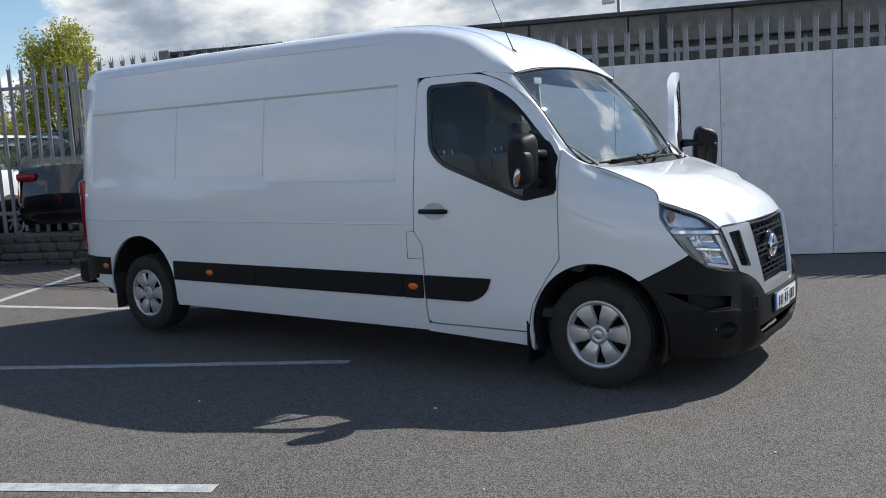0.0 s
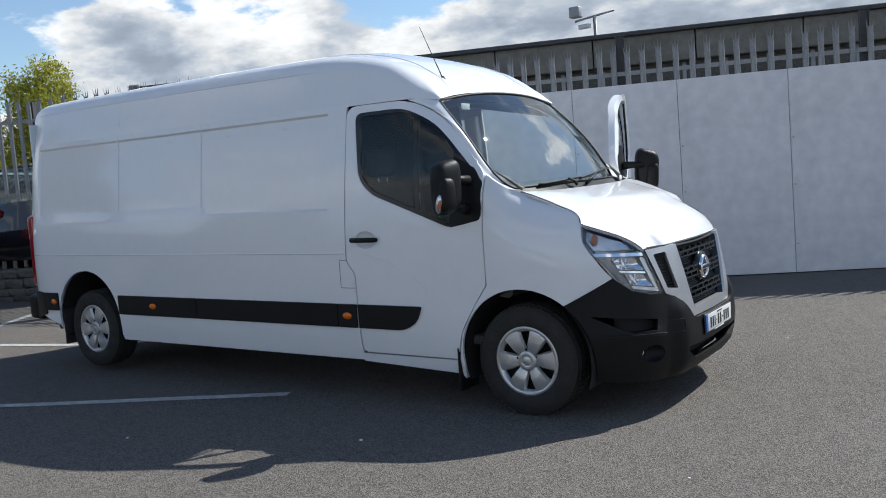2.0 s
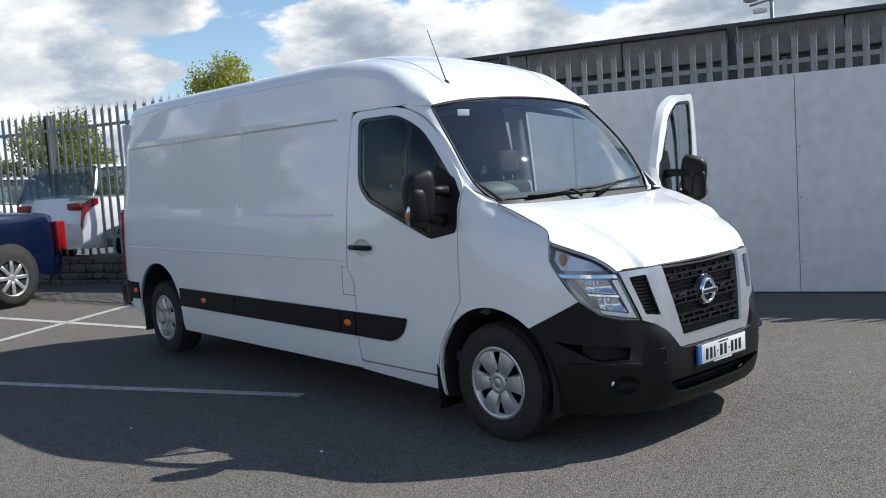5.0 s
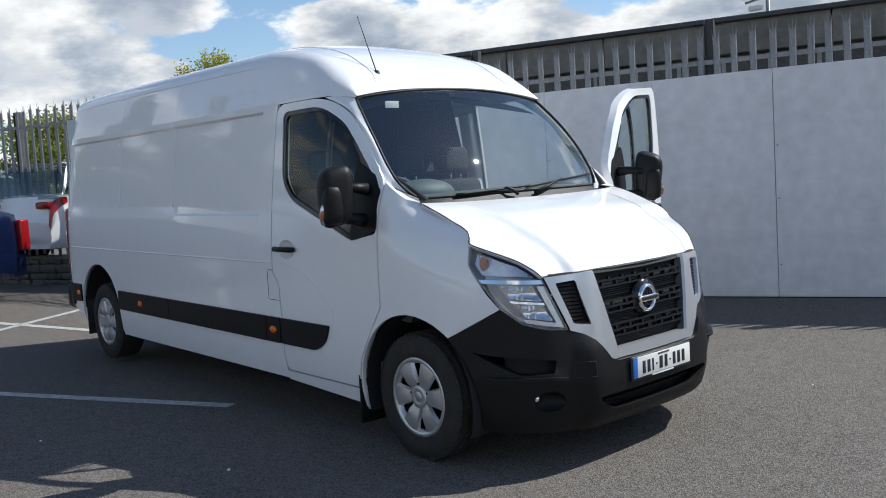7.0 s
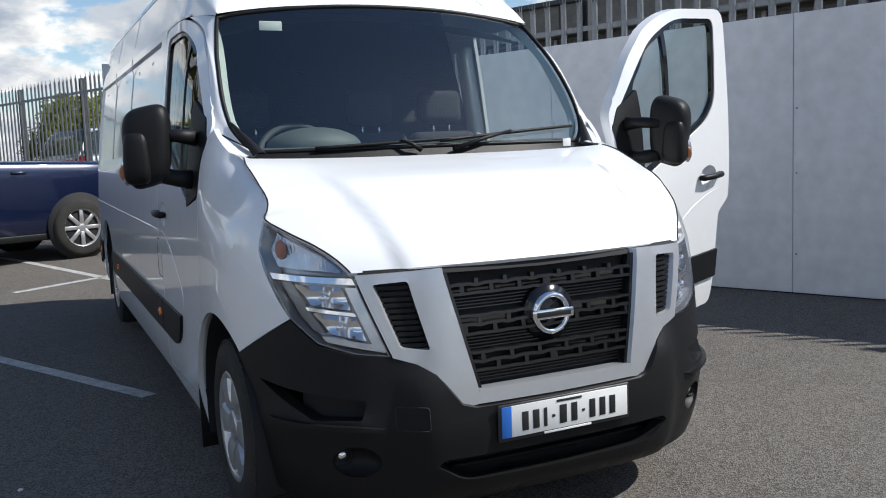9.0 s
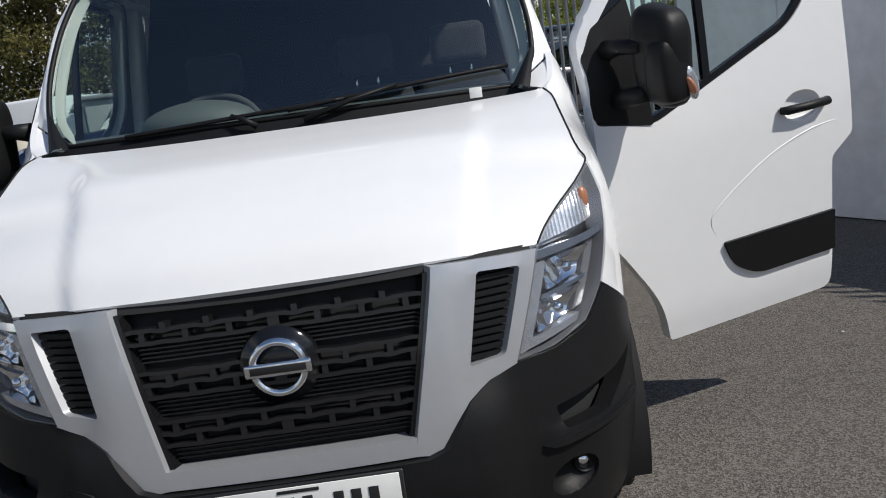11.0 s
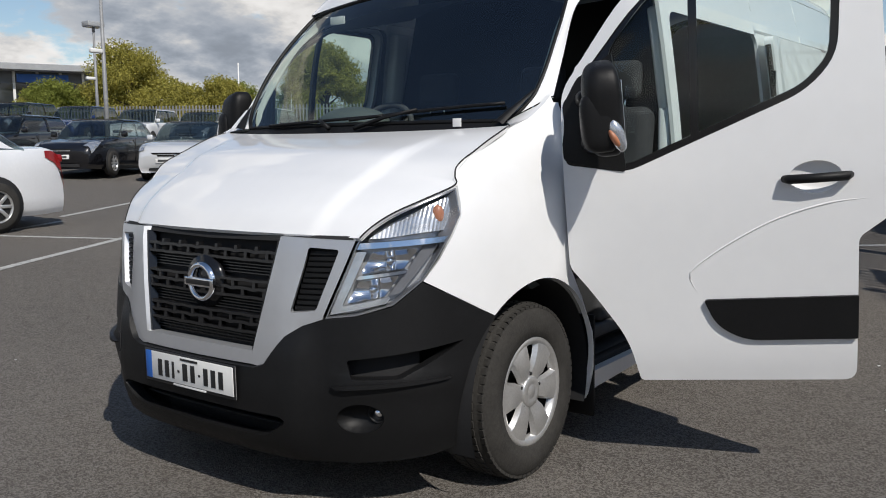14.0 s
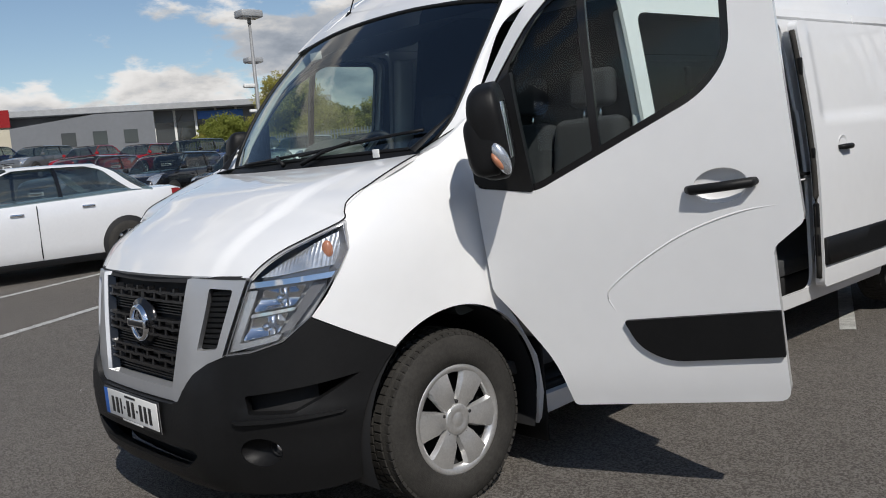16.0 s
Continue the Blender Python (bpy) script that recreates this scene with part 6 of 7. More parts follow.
tree((-41.2, -40.2, 2.6), 6.0, 2.9, LEAF_OLIVE, 8, "tall olive-brown tree in spring leaf", 9000, 0.17, 0.34)
tree((-43.9, -36.8, 2.5), 4.3, 2.2, LEAF_OLIVE, 9, "olive-green tree in spring leaf behind the fence", 7000, 0.17, 0.1)
for k, (x, y, hgt) in enumerate(((-42.8, -51.4, 3.8), (-39.1, -53.5, 3.7), (-46.7, -48.3, 3.6), (-35.6, -56.6, 3.3), (-50.8, -44.2, 3.4), (-32.1, -59.7, 3.0))):
    tree((x, y, 2.9), hgt, 3.0, LEAF_OLIVE if k % 2 else LEAF_MID, 20 + k, "hedgerow tree behind the car park", 5000, 0.18, 0.02)
conifer((-24.2, -10.0, 0.4), 9.5, 3.0, LEAF_DARK, 31, "dark green cypress tree beyond the yard", 12000)
conifer((-24.7, -7.6, 0.3), 8.8, 2.6, LEAF_DARK, 32, "dark green cypress tree beyond the yard", 10000)
conifer((-24.9, -13.0, 0.4), 9.8, 3.0, LEAF_DARK, 33, "dark green cypress tree beyond the yard", 10000)
tree((-23.6, -5.0, 0.3), 3.4, 1.7, LEAF_MID, 34, "leafy green tree beyond the yard", 8000, 0.12, 0.1)
tree((-27.8, -17.9, 0.7), 2.1, 2.2, LEAF_MID, 35, "leafy green tree beyond the yard", 8000, 0.14, 0.1)
tree((-30.8, -24.4, 1.1), 2.2, 2.6, LEAF_OLIVE, 36, "leafy olive-green tree beyond the yard", 7000, 0.16, 0.1)

# bare shrubs by the far showroom
bare = thing("bare_tree", "leafless young tree before the showroom", "tree", Matrix.Translation((-33.1, -69.9, 2.85)))
rnd = random.Random(5)
btr = part("trunk", tube(bmesh.new(), [(0, 0, 0), (0.1, 0, 2.4), (0, 0.1, 4.6)], [0.07, 0.05, 0.01], 6), BARK, bare)
for k in range(22):
    z, a = rnd.uniform(0.8, 4.2), rnd.uniform(0, 6.3)
    r = rnd.uniform(0.6, 1.3)
    part("limb", tube(bmesh.new(), [(0, 0, z), (r * 0.5 * math.cos(a), r * 0.5 * math.sin(a), z + 0.5), (r * math.cos(a), r * math.sin(a), z + rnd.uniform(0.8, 1.3))], [0.025, 0.016, 0.006], 5), BARK, btr)

# ---------------------------------------------------------------- other vehicles
tyre_me = mesh_of("tyre", lathe(bmesh.new(), [(0.20, -0.1), (0.27, -0.105), (0.31, -0.08), (0.315, 0.0), (0.31, 0.08), (0.27, 0.105), (0.205, 0.1)], 32), RUBBER)
rim_bm = lathe(bmesh.new(), [(0.0001, 0.075), (0.05, 0.078), (0.055, 0.07)], 24)
for k in range(8):
    a = 2 * math.pi * k / 8
    b = boxed((0.04, 0.06, -0.022), (0.20, 0.082, 0.022), 0.004, 1)
    bmesh.ops.rotate(b, verts=b.verts, cent=(0, 0, 0), matrix=Matrix.Rotation(a, 3, "Y"))
    me = bpy.data.meshes.new("t")
    b.to_mesh(me)
    b.free()
    rim_bm.from_mesh(me)
    bpy.data.meshes.remove(me)
lathe(rim_bm, [(0.19, 0.06), (0.20, 0.09), (0.21, 0.095), (0.212, 0.08)], 32)
rim_me = mesh_of("rim", rim_bm, TRIMSIL)
dark_me = mesh_of("hub_back", lathe(bmesh.new(), [(0.0001, 0.03), (0.205, 0.05)], 24), DARKIN)
arch_me = mesh_of("arch_gap", lathe(bmesh.new(), [(0.0001, 0.0), (0.365, 0.0), (0.37, -0.02)], 32), DARKIN)
KINDS = {
    "notchback": dict(size=(4.72, 1.78, 1.47), belt=[(-1, 0.66), (-0.985, 0.98), (-0.93, 1.07), (-0.62, 1.06), (0.32, 0.96), (0.7, 0.88), (0.9, 0.80), (0.975, 0.72), (1, 0.60)], top=[(-0.74, 1.0), (-0.34, 1.0), (0.06, 1.0), (0.42, 1.0)], roof=(-0.40, 0.06), axle=(0.60, -0.54)),
    # belt line along the length, roof line, and where the glass begins and ends; lengths from -1 (rear) to 1 (front)
    "saloon": dict(size=(4.60, 1.76, 1.45), belt=[(-1, 0.70), (-0.97, 0.93), (-0.86, 0.99), (-0.62, 1.01), (0.32, 0.96), (0.7, 0.88), (0.9, 0.80), (0.975, 0.72), (1, 0.60)], top=[(-0.68, 1.0), (-0.34, 1.0), (0.06, 1.0), (0.42, 1.0)], roof=(-0.36, 0.08)),
    "hatch": dict(size=(4.20, 1.76, 1.48), belt=[(-1, 0.66), (-0.98, 0.95), (-0.92, 1.04), (-0.6, 1.02), (0.36, 0.97), (0.72, 0.90), (0.92, 0.80), (0.98, 0.70), (1, 0.58)], top=[(-0.97, 1.0), (-0.70, 1.0), (0.08, 1.0), (0.46, 1.0)], roof=(-0.76, 0.08)),
    "suv": dict(size=(4.45, 1.84, 1.66), belt=[(-1, 0.70), (-0.98, 1.05), (-0.92, 1.14), (-0.6, 1.12), (0.40, 1.06), (0.76, 0.98), (0.93, 0.85), (0.99, 0.68), (1, 0.55)], top=[(-0.97, 1.0), (-0.74, 1.0), (0.14, 1.0), (0.48, 1.0)], roof=(-0.80, 0.14)),
    "van": dict(size=(4.9, 1.9, 1.95), belt=[(-1, 0.8), (-0.99, 1.15), (-0.95, 1.2), (0.5, 1.15), (0.8, 1.0), (0.95, 0.85), (1, 0.6)], top=[(-0.99, 1.0), (-0.94, 1.0), (0.32, 1.0), (0.62, 1.0)], roof=(-0.95, 0.32)),
    "pickup": dict(size=(5.35, 1.9, 2.02), belt=[(-1, 0.75), (-0.995, 1.14), (-0.9, 1.22), (0.0, 1.30), (0.40, 1.38), (0.72, 1.32), (0.92, 1.18), (0.985, 0.95), (1, 0.65)], top=[(-0.24, 1.0), (-0.17, 1.0), (0.16, 1.0), (0.42, 1.0)], roof=(-0.19, 0.16)),
}


def vehicle(kind, paint, label, place, heading, group="parked cars", wheel_r=1.0, shared={}):
    k = KINDS[kind]
    L, W, H = k["size"]
    top = thing("car" if kind not in ("pickup", "van") else ("pickup_truck" if kind == "pickup" else "small_van"), label, "car" if kind != "pickup" else "pickup", Matrix.Translation(place) @ pose(0, 0, 0, 0, 0, heading), group)
    hl, hw, belt = L / 2, W / 2, k["belt"]
    clear = 0.17 if kind in ("saloon", "hatch", "notchback") else 0.28

    def body(u, v):
        x = lerp(-1, 1, u)
        zb = along(belt, x)
        end = 1 - 0.20 * max(0, (abs(x) - 0.62) / 0.38) ** 2.4
        lo = clear + 0.02 * smooth(0.8, 1.0, abs(x))
        prof = [(0.90, lo), (0.97, lo + 0.09), (1.0, lerp(lo, zb, 0.45)), (0.99, lerp(lo, zb, 0.78)), (0.955, zb - 0.035), (0.92, zb), (0.75, zb + 0.02), (0.40, zb + 0.035), (0.0, zb + 0.04)]
        t = v * 16
        a = t if t <= 8 else 16 - t
        i = min(int(a), 7)
        f = a - i
        y = lerp(prof[i][0], prof[i + 1][0], f) * hw * end
        z = lerp(prof[i][1], prof[i + 1][1], f)
        bow = 0.16 * (1 - (y / hw) ** 2) * smooth(0.80, 1.0, abs(x)) * math.copysign(1, x)
        return Vector((x * hl * 0.985 + bow * 0.6, y if t <= 8 else -y, z))
    bm = grid(bmesh.new(), body, 40, 32)
    for x in (-1, 1):                       # nose and tail
        def cap(u, v, x=x):
            p = body(0.0 if x < 0 else 1.0, v * 0.5)
            y = p.y * (2 * u - 1)
            tuck = 0.07 * smooth(0.5, 0.0, v) * (1 - abs(2 * u - 1) ** 6)
            return Vector((x * (hl * 0.985 + 0.096 * (1 - (y / hw) ** 2) * lerp(0.35, 1.0, smooth(0.0, 0.3, v)) - tuck * 0.3), y, p.z))
        grid(bm, cap, 16, 16)
    grid(bm, lambda u, v: (lambda p: Vector((p.x, p.y * (2 * v - 1), p.z)))(body(u, 0.0)), 40, 2)
    bmesh.ops.remove_doubles(bm, verts=bm.verts, dist=0.004)
    bmesh.ops.recalc_face_normals(bm, faces=bm.faces)
    part("body", bm, paint, top, sharp=40)
    # glasshouse
    r0, r1 = k["roof"]
    xs = [k["top"][0][0], r0, r1, k["top"][3][0]]

    def house(u, v, grow=0.0):
        t = u * 3
        i = min(int(t), 2)
        x = lerp(xs[i], xs[i + 1], t - i)
        if x < r0:
            f = max(0.0, math.sin(math.pi / 2 * (x - xs[0]) / (r0 - xs[0]))) ** 0.9 * 0.98
        elif x > r1:
            f = max(0.0, math.sin(math.pi / 2 * (xs[3] - x) / (xs[3] - r1))) ** 0.95 * 0.98
        else:
            f = 1 - 0.02 * (2 * (x - r0) / (r1 - r0) - 1) ** 2
        zb = along(belt, x) + 0.0
        zt = lerp(zb + 0.02, H, f)
        prof = [(0.935, zb - 0.03), (0.90, lerp(zb, zt, 0.35)), (0.84, lerp(zb, zt, 0.78)), (0.78, lerp(zb, zt, 0.93)), (0.62, lerp(zb, zt, 0.985)), (0.0, zt)]
        a = v * 10
        a = a if a <= 5 else 10 - a
        j = min(int(a), 4)
        y = lerp(prof[j][0], prof[j + 1][0], a - j) * hw
        return Vector((x * hl, y if v <= 0.5 else -y, lerp(prof[j][1], prof[j + 1][1], a - j) + grow))
    bm = grid(bmesh.new(), house, 30, 20)
    bmesh.ops.recalc_face_normals(bm, faces=bm.faces)
    part("glasshouse", bm, CARGLASS, top, "tinted car glass")
    # roof and pillars in the body colour
    u0, u1 = 1 / 3 - 0.02, 2 / 3 + 0.02
    def roofskin(u, v):
        p = house(lerp(u0, u1, u), lerp(0.27, 0.73, v))
        return p + Vector((0, 0.012 if p.y > 0 else -0.012, 0.022))
    bm = grid(bmesh.new(), roofskin, 16, 12)
    bmesh.ops.recalc_face_normals(bm, faces=bm.faces)
    part("roof", bm, paint, top)
    for sg in (0, 1):
        for ua, ub, wdt, pm in ((0.10, 0.345, 0.075 if kind in ("saloon", "notchback") else 0.055, paint), (0.495, 0.505, 0.016, GLOSSBLACK), (0.66, 0.97, 0.028, paint)):
            def pil(u, v, ua=ua, ub=ub, sg=sg, wdt=wdt):
                vv = lerp(0.03, 0.30, u)
                p = house(lerp(ub if ua > 0.6 else ua, ua if ua > 0.6 else ub, u) + (v - 0.5) * wdt, vv if sg == 0 else 1 - vv)
                return p + Vector((0, 0.014 if sg == 0 else -0.014, 0.008))
            bm = grid(bmesh.new(), pil, 10, 1)
            part("pillar", bm, pm, top)
        sy_ = 1 if sg == 0 else -1
        part("sill_trim", boxed((-hl * 0.5, sy_ * (hw - 0.045) - 0.02, clear - 0.02), (hl * 0.5, sy_ * (hw - 0.045) + 0.02, clear + 0.07), 0.015), BLACK, top)
        for hx in (-0.32, 0.08):
            if kind == "van":
                continue
            zb = along(belt, hx)
            part("door_handle", boxed((hx * hl - 0.09, sy_ * hw * 0.985 - 0.015, zb - 0.15), (hx * hl + 0.09, sy_ * hw * 0.985 + 0.02, zb - 0.115), 0.01), CHROME if kind in ("saloon", "notchback") else paint, top)
        part("door_gap", boxed((-0.03 * hl, sy_ * hw * 0.995 - 0.006, clear + 0.1), (-0.03 * hl + 0.008, sy_ * hw * 0.995 + 0.0085, along(belt, 0) - 0.04)), DARKIN, top)
        mx = xs[3] * hl - 0.22
        bm = boxed((mx - 0.06, sy_ * (hw + 0.06) - 0.075, along(belt, 0.3) + 0.02), (mx + 0.05, sy_ * (hw + 0.06) + 0.075, along(belt, 0.3) + 0.16), 0.035, 3)
        part("mirror", bm, paint if kind != "van" else BLACK, top)
        # lamps
        def lamp_patch(ua, ub, va, vb, out, nose):
            def q(u, v):
                w = lerp(ua, ub, u)
                top_v, low_v = vb, lerp(va, vb, 0.55 * (u if not nose else 1 - u) ** 1.5)
                vv = lerp(low_v, top_v, v)
                p = body(w, vv)
                return Vector((p.x + (out if nose else -out), sy_ * (abs(p.y) + out), p.z + 0.003))
            bm = grid(bmesh.new(), q, 8, 6)
            bmesh.ops.recalc_face_normals(bm, faces=bm.faces)
            return bm
        part("headlamp", lamp_patch(0.90, 0.985, 2.7 / 16, 6.0 / 16, 0.008, True), LAMPIN, top)
        zr = along(belt, -0.95) - 0.11
        if kind == "pickup":
            bm = boxed((-hl * 0.985 - 0.025, sy_ * hw * 0.86 - 0.07, zr - 0.40), (-hl * 0.985 + 0.13, sy_ * hw * 0.86 + 0.075, zr + 0.03), 0.025, 3)
            tl = part("tail_lamp", bm, RED, top)
            part("lamp_band", boxed((-hl * 0.985 - 0.028, sy_ * hw * 0.86 - 0.05, zr - 0.22), (-hl * 0.985 - 0.02, sy_ * hw * 0.86 + 0.05, zr - 0.16), 0.004), LAMPIN, tl)
            continue
        tl = part("tail_lamp", lamp_patch(0.0, 0.062, 2.75 / 16, 4.0 / 16, 0.008, False), RED, top)
        part("tail_lamp_inner", boxed((-hl * 0.985 - 0.05, sy_ * hw * 0.64 - 0.15, zr - 0.055), (-hl * 0.985 + 0.06, sy_ * hw * 0.64 + 0.15, zr + 0.06), 0.03, 2), RED, tl)
    zf = along(belt, 0.95)
    nose = lambda y: hl * 0.985 + 0.096 * (1 - (y / hw) ** 2)
    def front_bit(name, y1, z0, z1, mat, out):
        bm = grid(bmesh.new(), lambda u, v: Vector((nose(lerp(-y1, y1, u)) + out - 0.05 * abs(2 * u - 1) ** 4, lerp(-y1, y1, u), lerp(z0, z1, v))), 12, 2)
        r = bmesh.ops.extrude_face_region(bm, geom=bm.faces[:])
        bmesh.ops.translate(bm, verts=[g for g in r["geom"] if isinstance(g, bmesh.types.BMVert)], vec=(-0.08, 0, 0))
        bmesh.ops.recalc_face_normals(bm, faces=bm.faces)
        return part(name, bm, mat, top, smooth=False)
    front_bit("grille", hw * 0.46, zf - 0.17, zf - 0.075, GLOSSBLACK, 0.004)
    front_bit("grille_bar", hw * 0.45, zf - 0.128, zf - 0.112, CHROME, 0.012)
    front_bit("air_intake", hw * 0.52, clear + 0.07, clear + 0.14, DARKIN, 0.004)
    part("number_plate", boxed((nose(0) + 0.006, -0.25, zf - 0.32), (nose(0) + 0.018, 0.25, zf - 0.215), 0.004), PLATEW, top)
    part("plate_bar", boxed((nose(0) + 0.0175, -0.19, zf - 0.295), (nose(0) + 0.020, 0.19, zf - 0.24), 0.001), GREYIN, top)
    part("number_plate", boxed((-hl * 1.005, -0.26, 0.62), (-hl * 0.98, 0.26, 0.73), 0.004), PLATEW, top)
    front_ax, rear_ax = k.get("axle", (0.59, -0.59))
    for sx_ in (1, -1):
        for sg in (1, -1):
            wx = hl * (front_ax if sx_ > 0 else rear_ax * (1.02 if kind == "pickup" else 1.0))
            z = 0.315 * wheel_r
            whl = new("wheel")
            whl.parent = top
            whl.matrix_local = pose(wx, sg * (hw - 0.055), z, 0, 0, 0 if sg > 0 else 180) @ Matrix.Diagonal((wheel_r, 1, wheel_r, 1))
            for nm, me in (("tyre", tyre_me), ("rim", rim_me), ("hub_back", dark_me)):
                ob = new(nm, me)
                ob.parent = whl
            ob = new("arch_gap", arch_me)
            ob.parent = top
            ob.matrix_local = pose(wx, sg * (hw + 0.004), z + 0.02, 0, 0, 0 if sg > 0 else 180) @ Matrix.Diagonal((wheel_r, 1, wheel_r, 1))
    return top


def car_paint(name, colour, metal=0.2):
    return material(name, colour, 0.25, metal=metal, vary=0.03, scale=3, coat=0.8)


P_WHITE, P_BLACK, P_SILVER, P_NAVY = car_paint("car_white", (0.80, 0.81, 0.82), 0), car_paint("car_black", (0.008, 0.008, 0.01)), car_paint("car_silver", (0.70, 0.71, 0.72), 0.3), car_paint("car_navy", (0.018, 0.042, 0.14), 0.4)
P_PALE = car_paint("car_pale_silver", (0.80, 0.81, 0.83), 0.12)
P_RED, P_SLATE, P_GREY, P_BLUE = car_paint("car_red", (0.35, 0.01, 0.015)), car_paint("car_slate", (0.06, 0.08, 0.11), 0.4), car_paint("car_grey", (0.16, 0.17, 0.18), 0.4), car_paint("car_blue", (0.004, 0.010, 0.042), 0.3)


def parked(kind, paint, label, wheel, heading, sg=1, front=True, wheel_r=1.0, z=None):
    """Stands a car so that its front (or rear) wheel on side sg touches the ground at wheel."""
    L, W, H = KINDS[kind]["size"]
    a = radians(heading)
    f, l = Vector((math.cos(a), math.sin(a), 0)), Vector((-math.sin(a), math.cos(a), 0))
    c = Vector((*wheel, 0)) - f * (L / 2 * KINDS[kind].get("axle", (0.59, -0.59))[0 if front else 1]) - l * sg * (W / 2 - 0.05)
    c.z = lay(c.x, c.y) if z is None else z
    return vehicle(kind, paint, label, c, heading, wheel_r=wheel_r)


HD = 33.0
rx, ry = -math.sin(radians(HD)), math.cos(radians(HD))
parked("notchback", P_PALE, "pale silver saloon car with chrome door handles", (-2.72, -8.72), 4, 1, False, 1.02)
row1 = [("saloon", P_BLACK, "black saloon car", 0), ("hatch", P_SILVER, "silver saloon car", 1), ("saloon", P_SLATE, "dark slate-blue saloon car", 2), ("hatch", P_BLACK, "black hatchback car", -1), ("hatch", P_GREY, "dark grey hatchback car", -2.1)]
for kind, pt, lab, k in row1:
    parked(kind, pt, lab + " parked in a row", (-9.91 + rx * 2.6 * k, -17.30 + ry * 2.6 * k), HD)
row2 = [("suv", P_WHITE, "white sport utility vehicle", 0), ("suv", P_NAVY, "navy blue sport utility vehicle", -1.05), ("suv", P_SLATE, "slate-blue estate car", 1), ("van", P_WHITE, "small white van", 2), ("hatch", P_RED, "red hatchback car", -3.1), ("saloon", P_RED, "red saloon car", -4.2), ("hatch", P_GREY, "grey hatchback car", -5.3), ("saloon", P_BLUE, "blue saloon car", -6.5), ("suv", P_BLACK, "black estate car", -2.1), ("hatch", P_SILVER, "silver hatchback car", 3.1), ("suv", P_GREY, "grey sport utility vehicle", 4.2)]
for kind, pt, lab, k in row2:
    parked(kind, pt, lab + " in the far row", (-19.60 + rx * 2.7 * k, -29.37 + ry * 2.7 * k), HD)
parked("pickup", P_BLUE, "dark blue pickup truck backed up to the fence", (-9.27, -0.96), -66, 1, False, 1.22)
parked("suv", P_WHITE, "white hatchback car beyond the fence", (-11.05, 1.55), 112.5, -1, False, 1.05, 0.45)
parked("suv", P_BLACK, "black estate car beyond the fence", (-8.9, 2.6), 112.5, -1, False, 1.05, 0.45)
parked("suv", P_SILVER, "silver estate car beyond the fence", (-15.6, 0.2), 112.5, -1, False, 1.05, 0.45)

# yard things beyond the pickup
box_van = thing("box_van", "white box van seen beyond the pickup", "van", Matrix.Translation((-18.5, -9.4, 0.25)) @ pose(0, 0, 0, 0, 0, 70))
part("body", boxed((-2.4, -1.0, 0.5), (2.2, 1.0, 2.35), 0.08, 3), P_WHITE, box_van)
part("cab", boxed((2.2, -0.95, 0.5), (3.3, 0.95, 1.9), 0.2, 3), P_WHITE, box_van)
for wx in (-1.5, 2.4):
    for sg in (1, -1):
        ob = new("tyre", tyre_me)
        ob.parent = box_van
        ob.location = (wx, sg * 0.9, 0.33)
tank = thing("gas_tank", "cream horizontal gas tank on feet", "tank", Matrix.Translation((-14.4, -7.6, 0.2)) @ pose(0, 0, 0, 0, 0, 60))
part("vessel", lathe(bmesh.new(), [(0.0001, -1.3), (0.3, -1.25), (0.52, -1.0), (0.55, -0.8), (0.55, 0.8), (0.52, 1.0), (0.3, 1.25), (0.0001, 1.3)], 32, "x"), CREAM, tank).location = (0, 0, 1.05)
for wx in (-0.7, 0.7):
    part("foot", boxed((wx - 0.08, -0.35, 0), (wx + 0.08, 0.35, 0.62), 0.01), CONCRETE, tank)
store = thing("storage_unit", "pale grey ribbed steel storage unit", "container", Matrix.Translation((-17.0, -5.9, 0.2)) @ pose(0, 0, 0, 0, 0, 23))
part("shell", boxed((-1.6, -1.1, 0), (2.6, 1.1, 2.05), 0.03), GALV2, store)
for k in range(16):
    part("rib", boxed((-1.5 + 0.26 * k, -1.14, 0.1), (-1.40 + 0.26 * k, -1.1, 1.95), 0.01, 1), GALV2, store)
part("lid", boxed((-1.7, -1.2, 2.05), (2.7, 1.2, 2.13), 0.02), GALV, store)

# lamp posts of the car park
def lamp_post(place, hgt):
    t = thing("lamp_post", "tall grey steel car park lamp post", "lamp post", Matrix.Translation(place), "car park lamp posts")
    part("pole", tube(bmesh.new(), [(0, 0, 0), (0, 0, 2.0), (0, 0, hgt)], [0.085, 0.075, 0.05], 12), GALV, t)
    part("bracket", tube(bmesh.new(), [(0, 0, hgt - 0.1), (0, 0, hgt + 0.12)], 0.07, 10), GALV, t)
    hd = part("lamp_head", boxed((-0.42, -0.3, hgt + 0.1), (0.42, 0.3, hgt + 0.36), 0.05, 3), GALV2, t)
    part("lamp_glass", boxed((-0.36, -0.25, hgt + 0.085), (0.36, 0.25, hgt + 0.1), 0.005), PLATEW, hd)
    part("security_camera", boxed((0.05, -0.08, hgt - 2.35), (0.5, 0.08, hgt - 2.2), 0.04), PLATEW, t)
    return t


lamp_post((-14.3, -24.3, lay(0, -24.3)), 5.9)
lamp_post((-20.9, -35.4, lay(0, -35.4)), 5.2)
for x, y in ((-41.5, -49.5), (-44.0, -46.5)):
    t = thing("flag_pole", "slim pale pole behind the fence", "pole", Matrix.Translation((x, y, 2.75)))
    part("pole", tube(bmesh.new(), [(0, 0, 0), (0, 0, 5.0)], 0.05, 8), PLATEW, t)

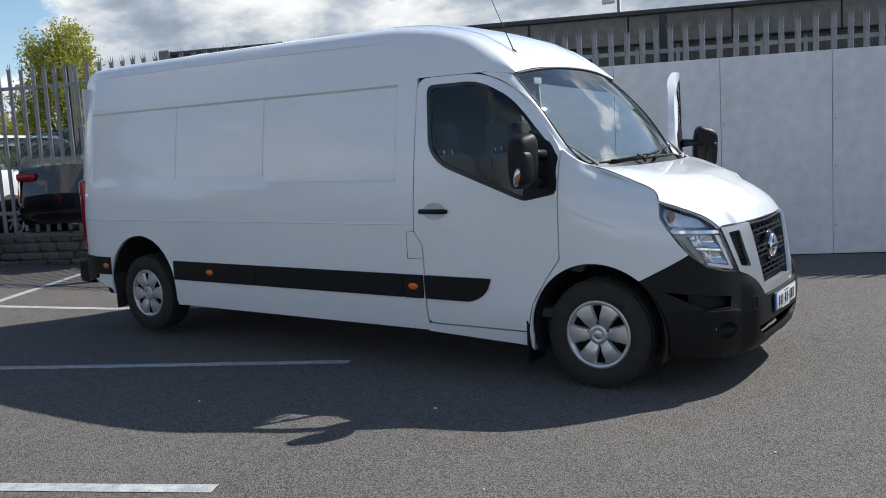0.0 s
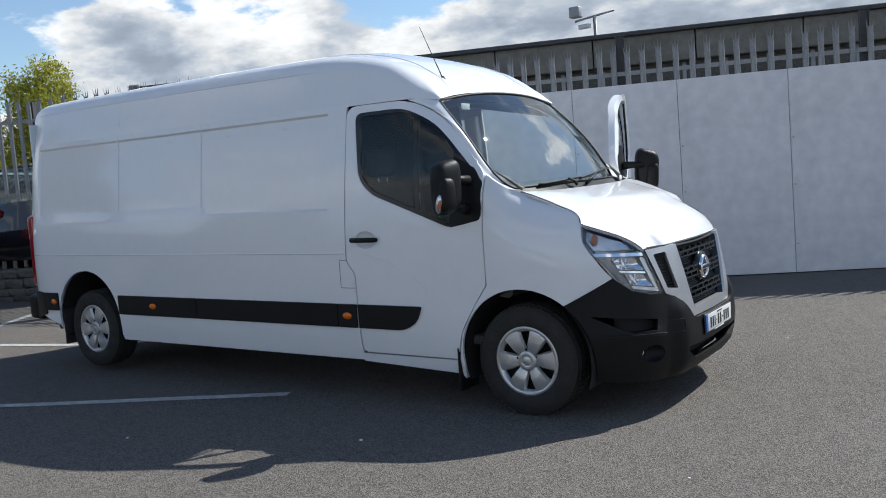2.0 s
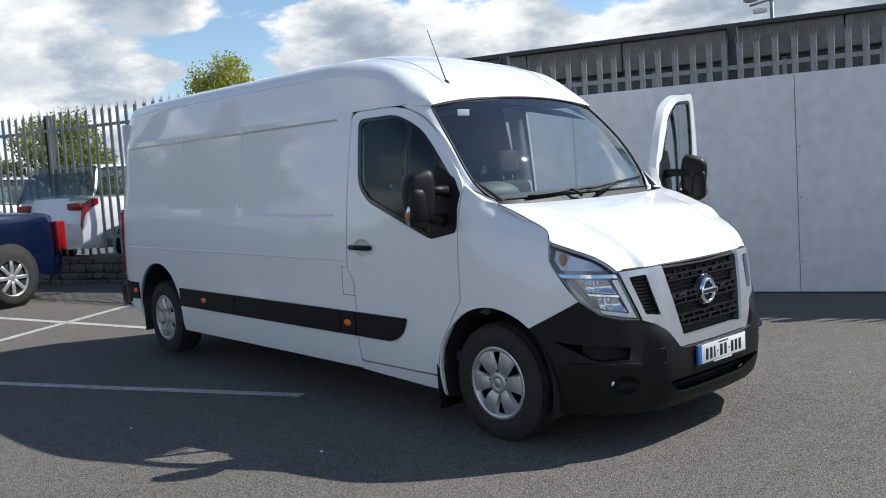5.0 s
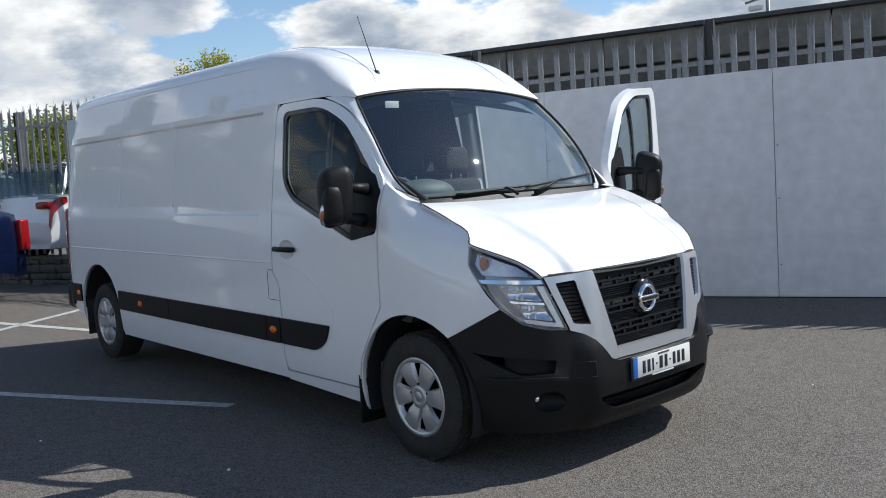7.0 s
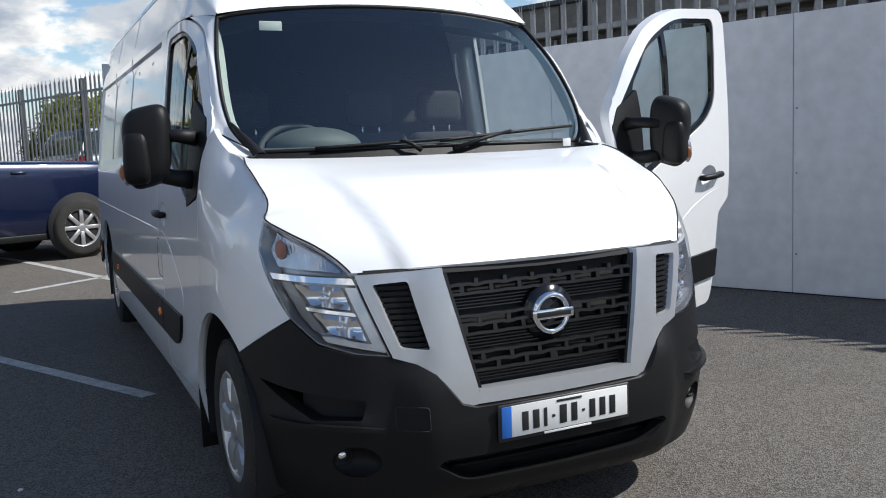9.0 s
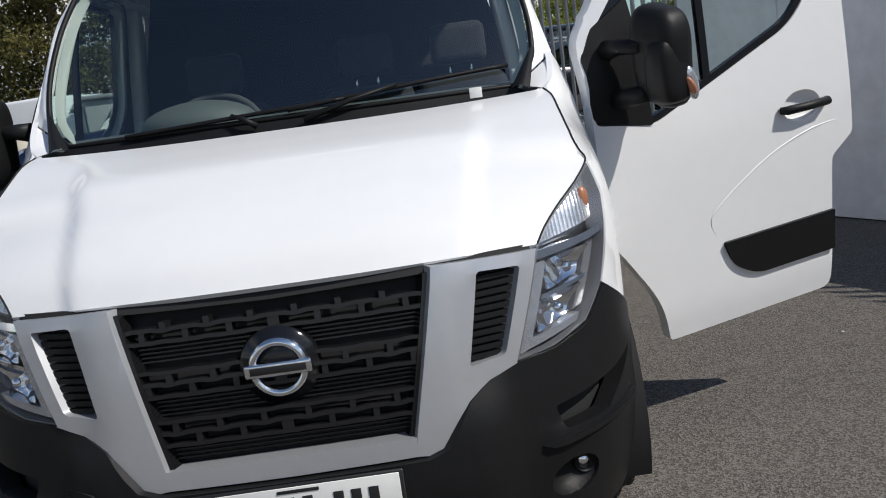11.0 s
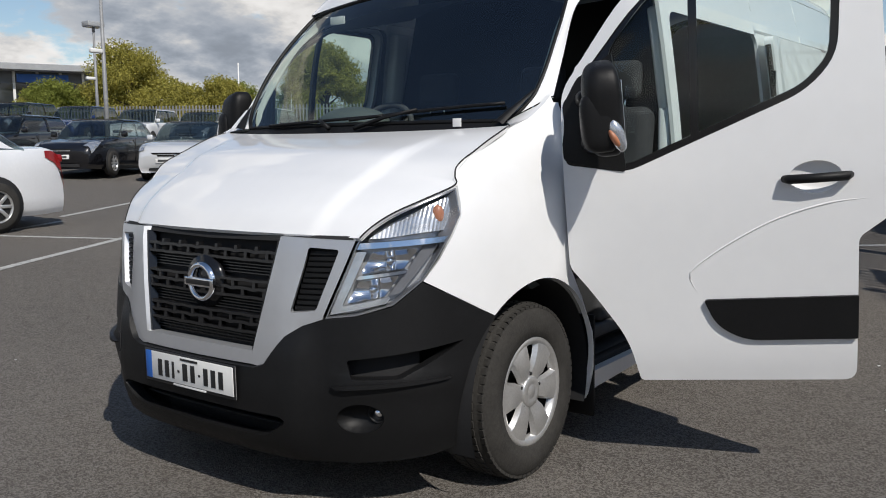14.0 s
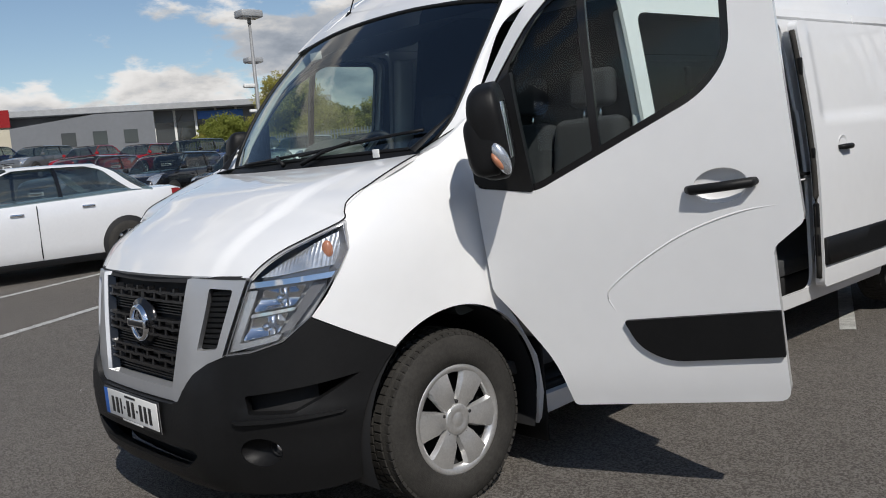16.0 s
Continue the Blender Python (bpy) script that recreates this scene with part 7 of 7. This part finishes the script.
# far palisade
ff = thing("far_fence", "grey palisade fence behind the far cars", "fence", Matrix.Translation((-24.9, -38.8, 1.87)) @ pose(0, 0, 0, 0, 0, 123))
pm = mesh_of("pale", boxed((-0.035, -0.01, 0), (0.035, 0.01, 1.75)), GALV, False)
for k in range(230):
    ob = new("pale", pm)
    ob.parent = ff
    ob.location = (-16 + 0.18 * k, 0, 0)
for z in (0.4, 1.5):
    part("rail", boxed((-16, 0.01, z), (25.5, 0.05, z + 0.06)), GALV, ff, smooth=False)

# showroom far off
show = thing("showroom", "grey metal-clad showroom with a glazed front, far off", "building", Matrix.Translation((-29.9, -70.5, 3.26)) @ pose(0, 0, 0, 0, 0, -20))
part("wall", boxed((-16, -14, 0), (11, -0.5, 4.6)), CLAD, show, smooth=False)
part("roof", boxed((-17, -15, 4.6), (11.5, 1.2, 5.15), 0.05, 1), GALV2, show, smooth=False)
part("wing_wall", prism(bmesh.new(), [(-1.0, 0), (10.0, 0), (10.0, 3.6), (3.6, 4.4), (-1.0, 4.4)], -0.5, 3.0, "y"), CLAD, show, smooth=False)
for k in range(3):
    part("window", boxed((0.4 + 2.4 * k, 3.0, 1.9), (1.5 + 2.4 * k, 3.05, 3.0)), SHOPGLASS, show, smooth=False)
for k in range(8):
    part("glazing", boxed((-15.5 + 1.8 * k, -0.5, 0.2), (-13.9 + 1.8 * k, -0.42, 3.6)), SHOPGLASS, show, smooth=False)
    part("mullion", boxed((-13.9 + 1.8 * k, -0.5, 0.0), (-13.7 + 1.8 * k, -0.3, 4.6)), PLATEW, show, smooth=False)
part("sign", boxed((-9, -0.3, 3.7), (-5, -0.2, 4.4)), PLATEB, show, smooth=False)
shop = thing("shop", "cream rendered shop with a red sign band, far off", "building", Matrix.Translation((-18.5, -73.4, 3.51)) @ pose(0, 0, 0, 0, 0, -20))
part("wall", boxed((-1.6, -8, 0), (8, 0, 3.6)), CREAM, shop, smooth=False)
part("sign_band", boxed((-1.7, -0.1, 3.6), (8, 0.15, 5.0)), RED, shop, smooth=False)
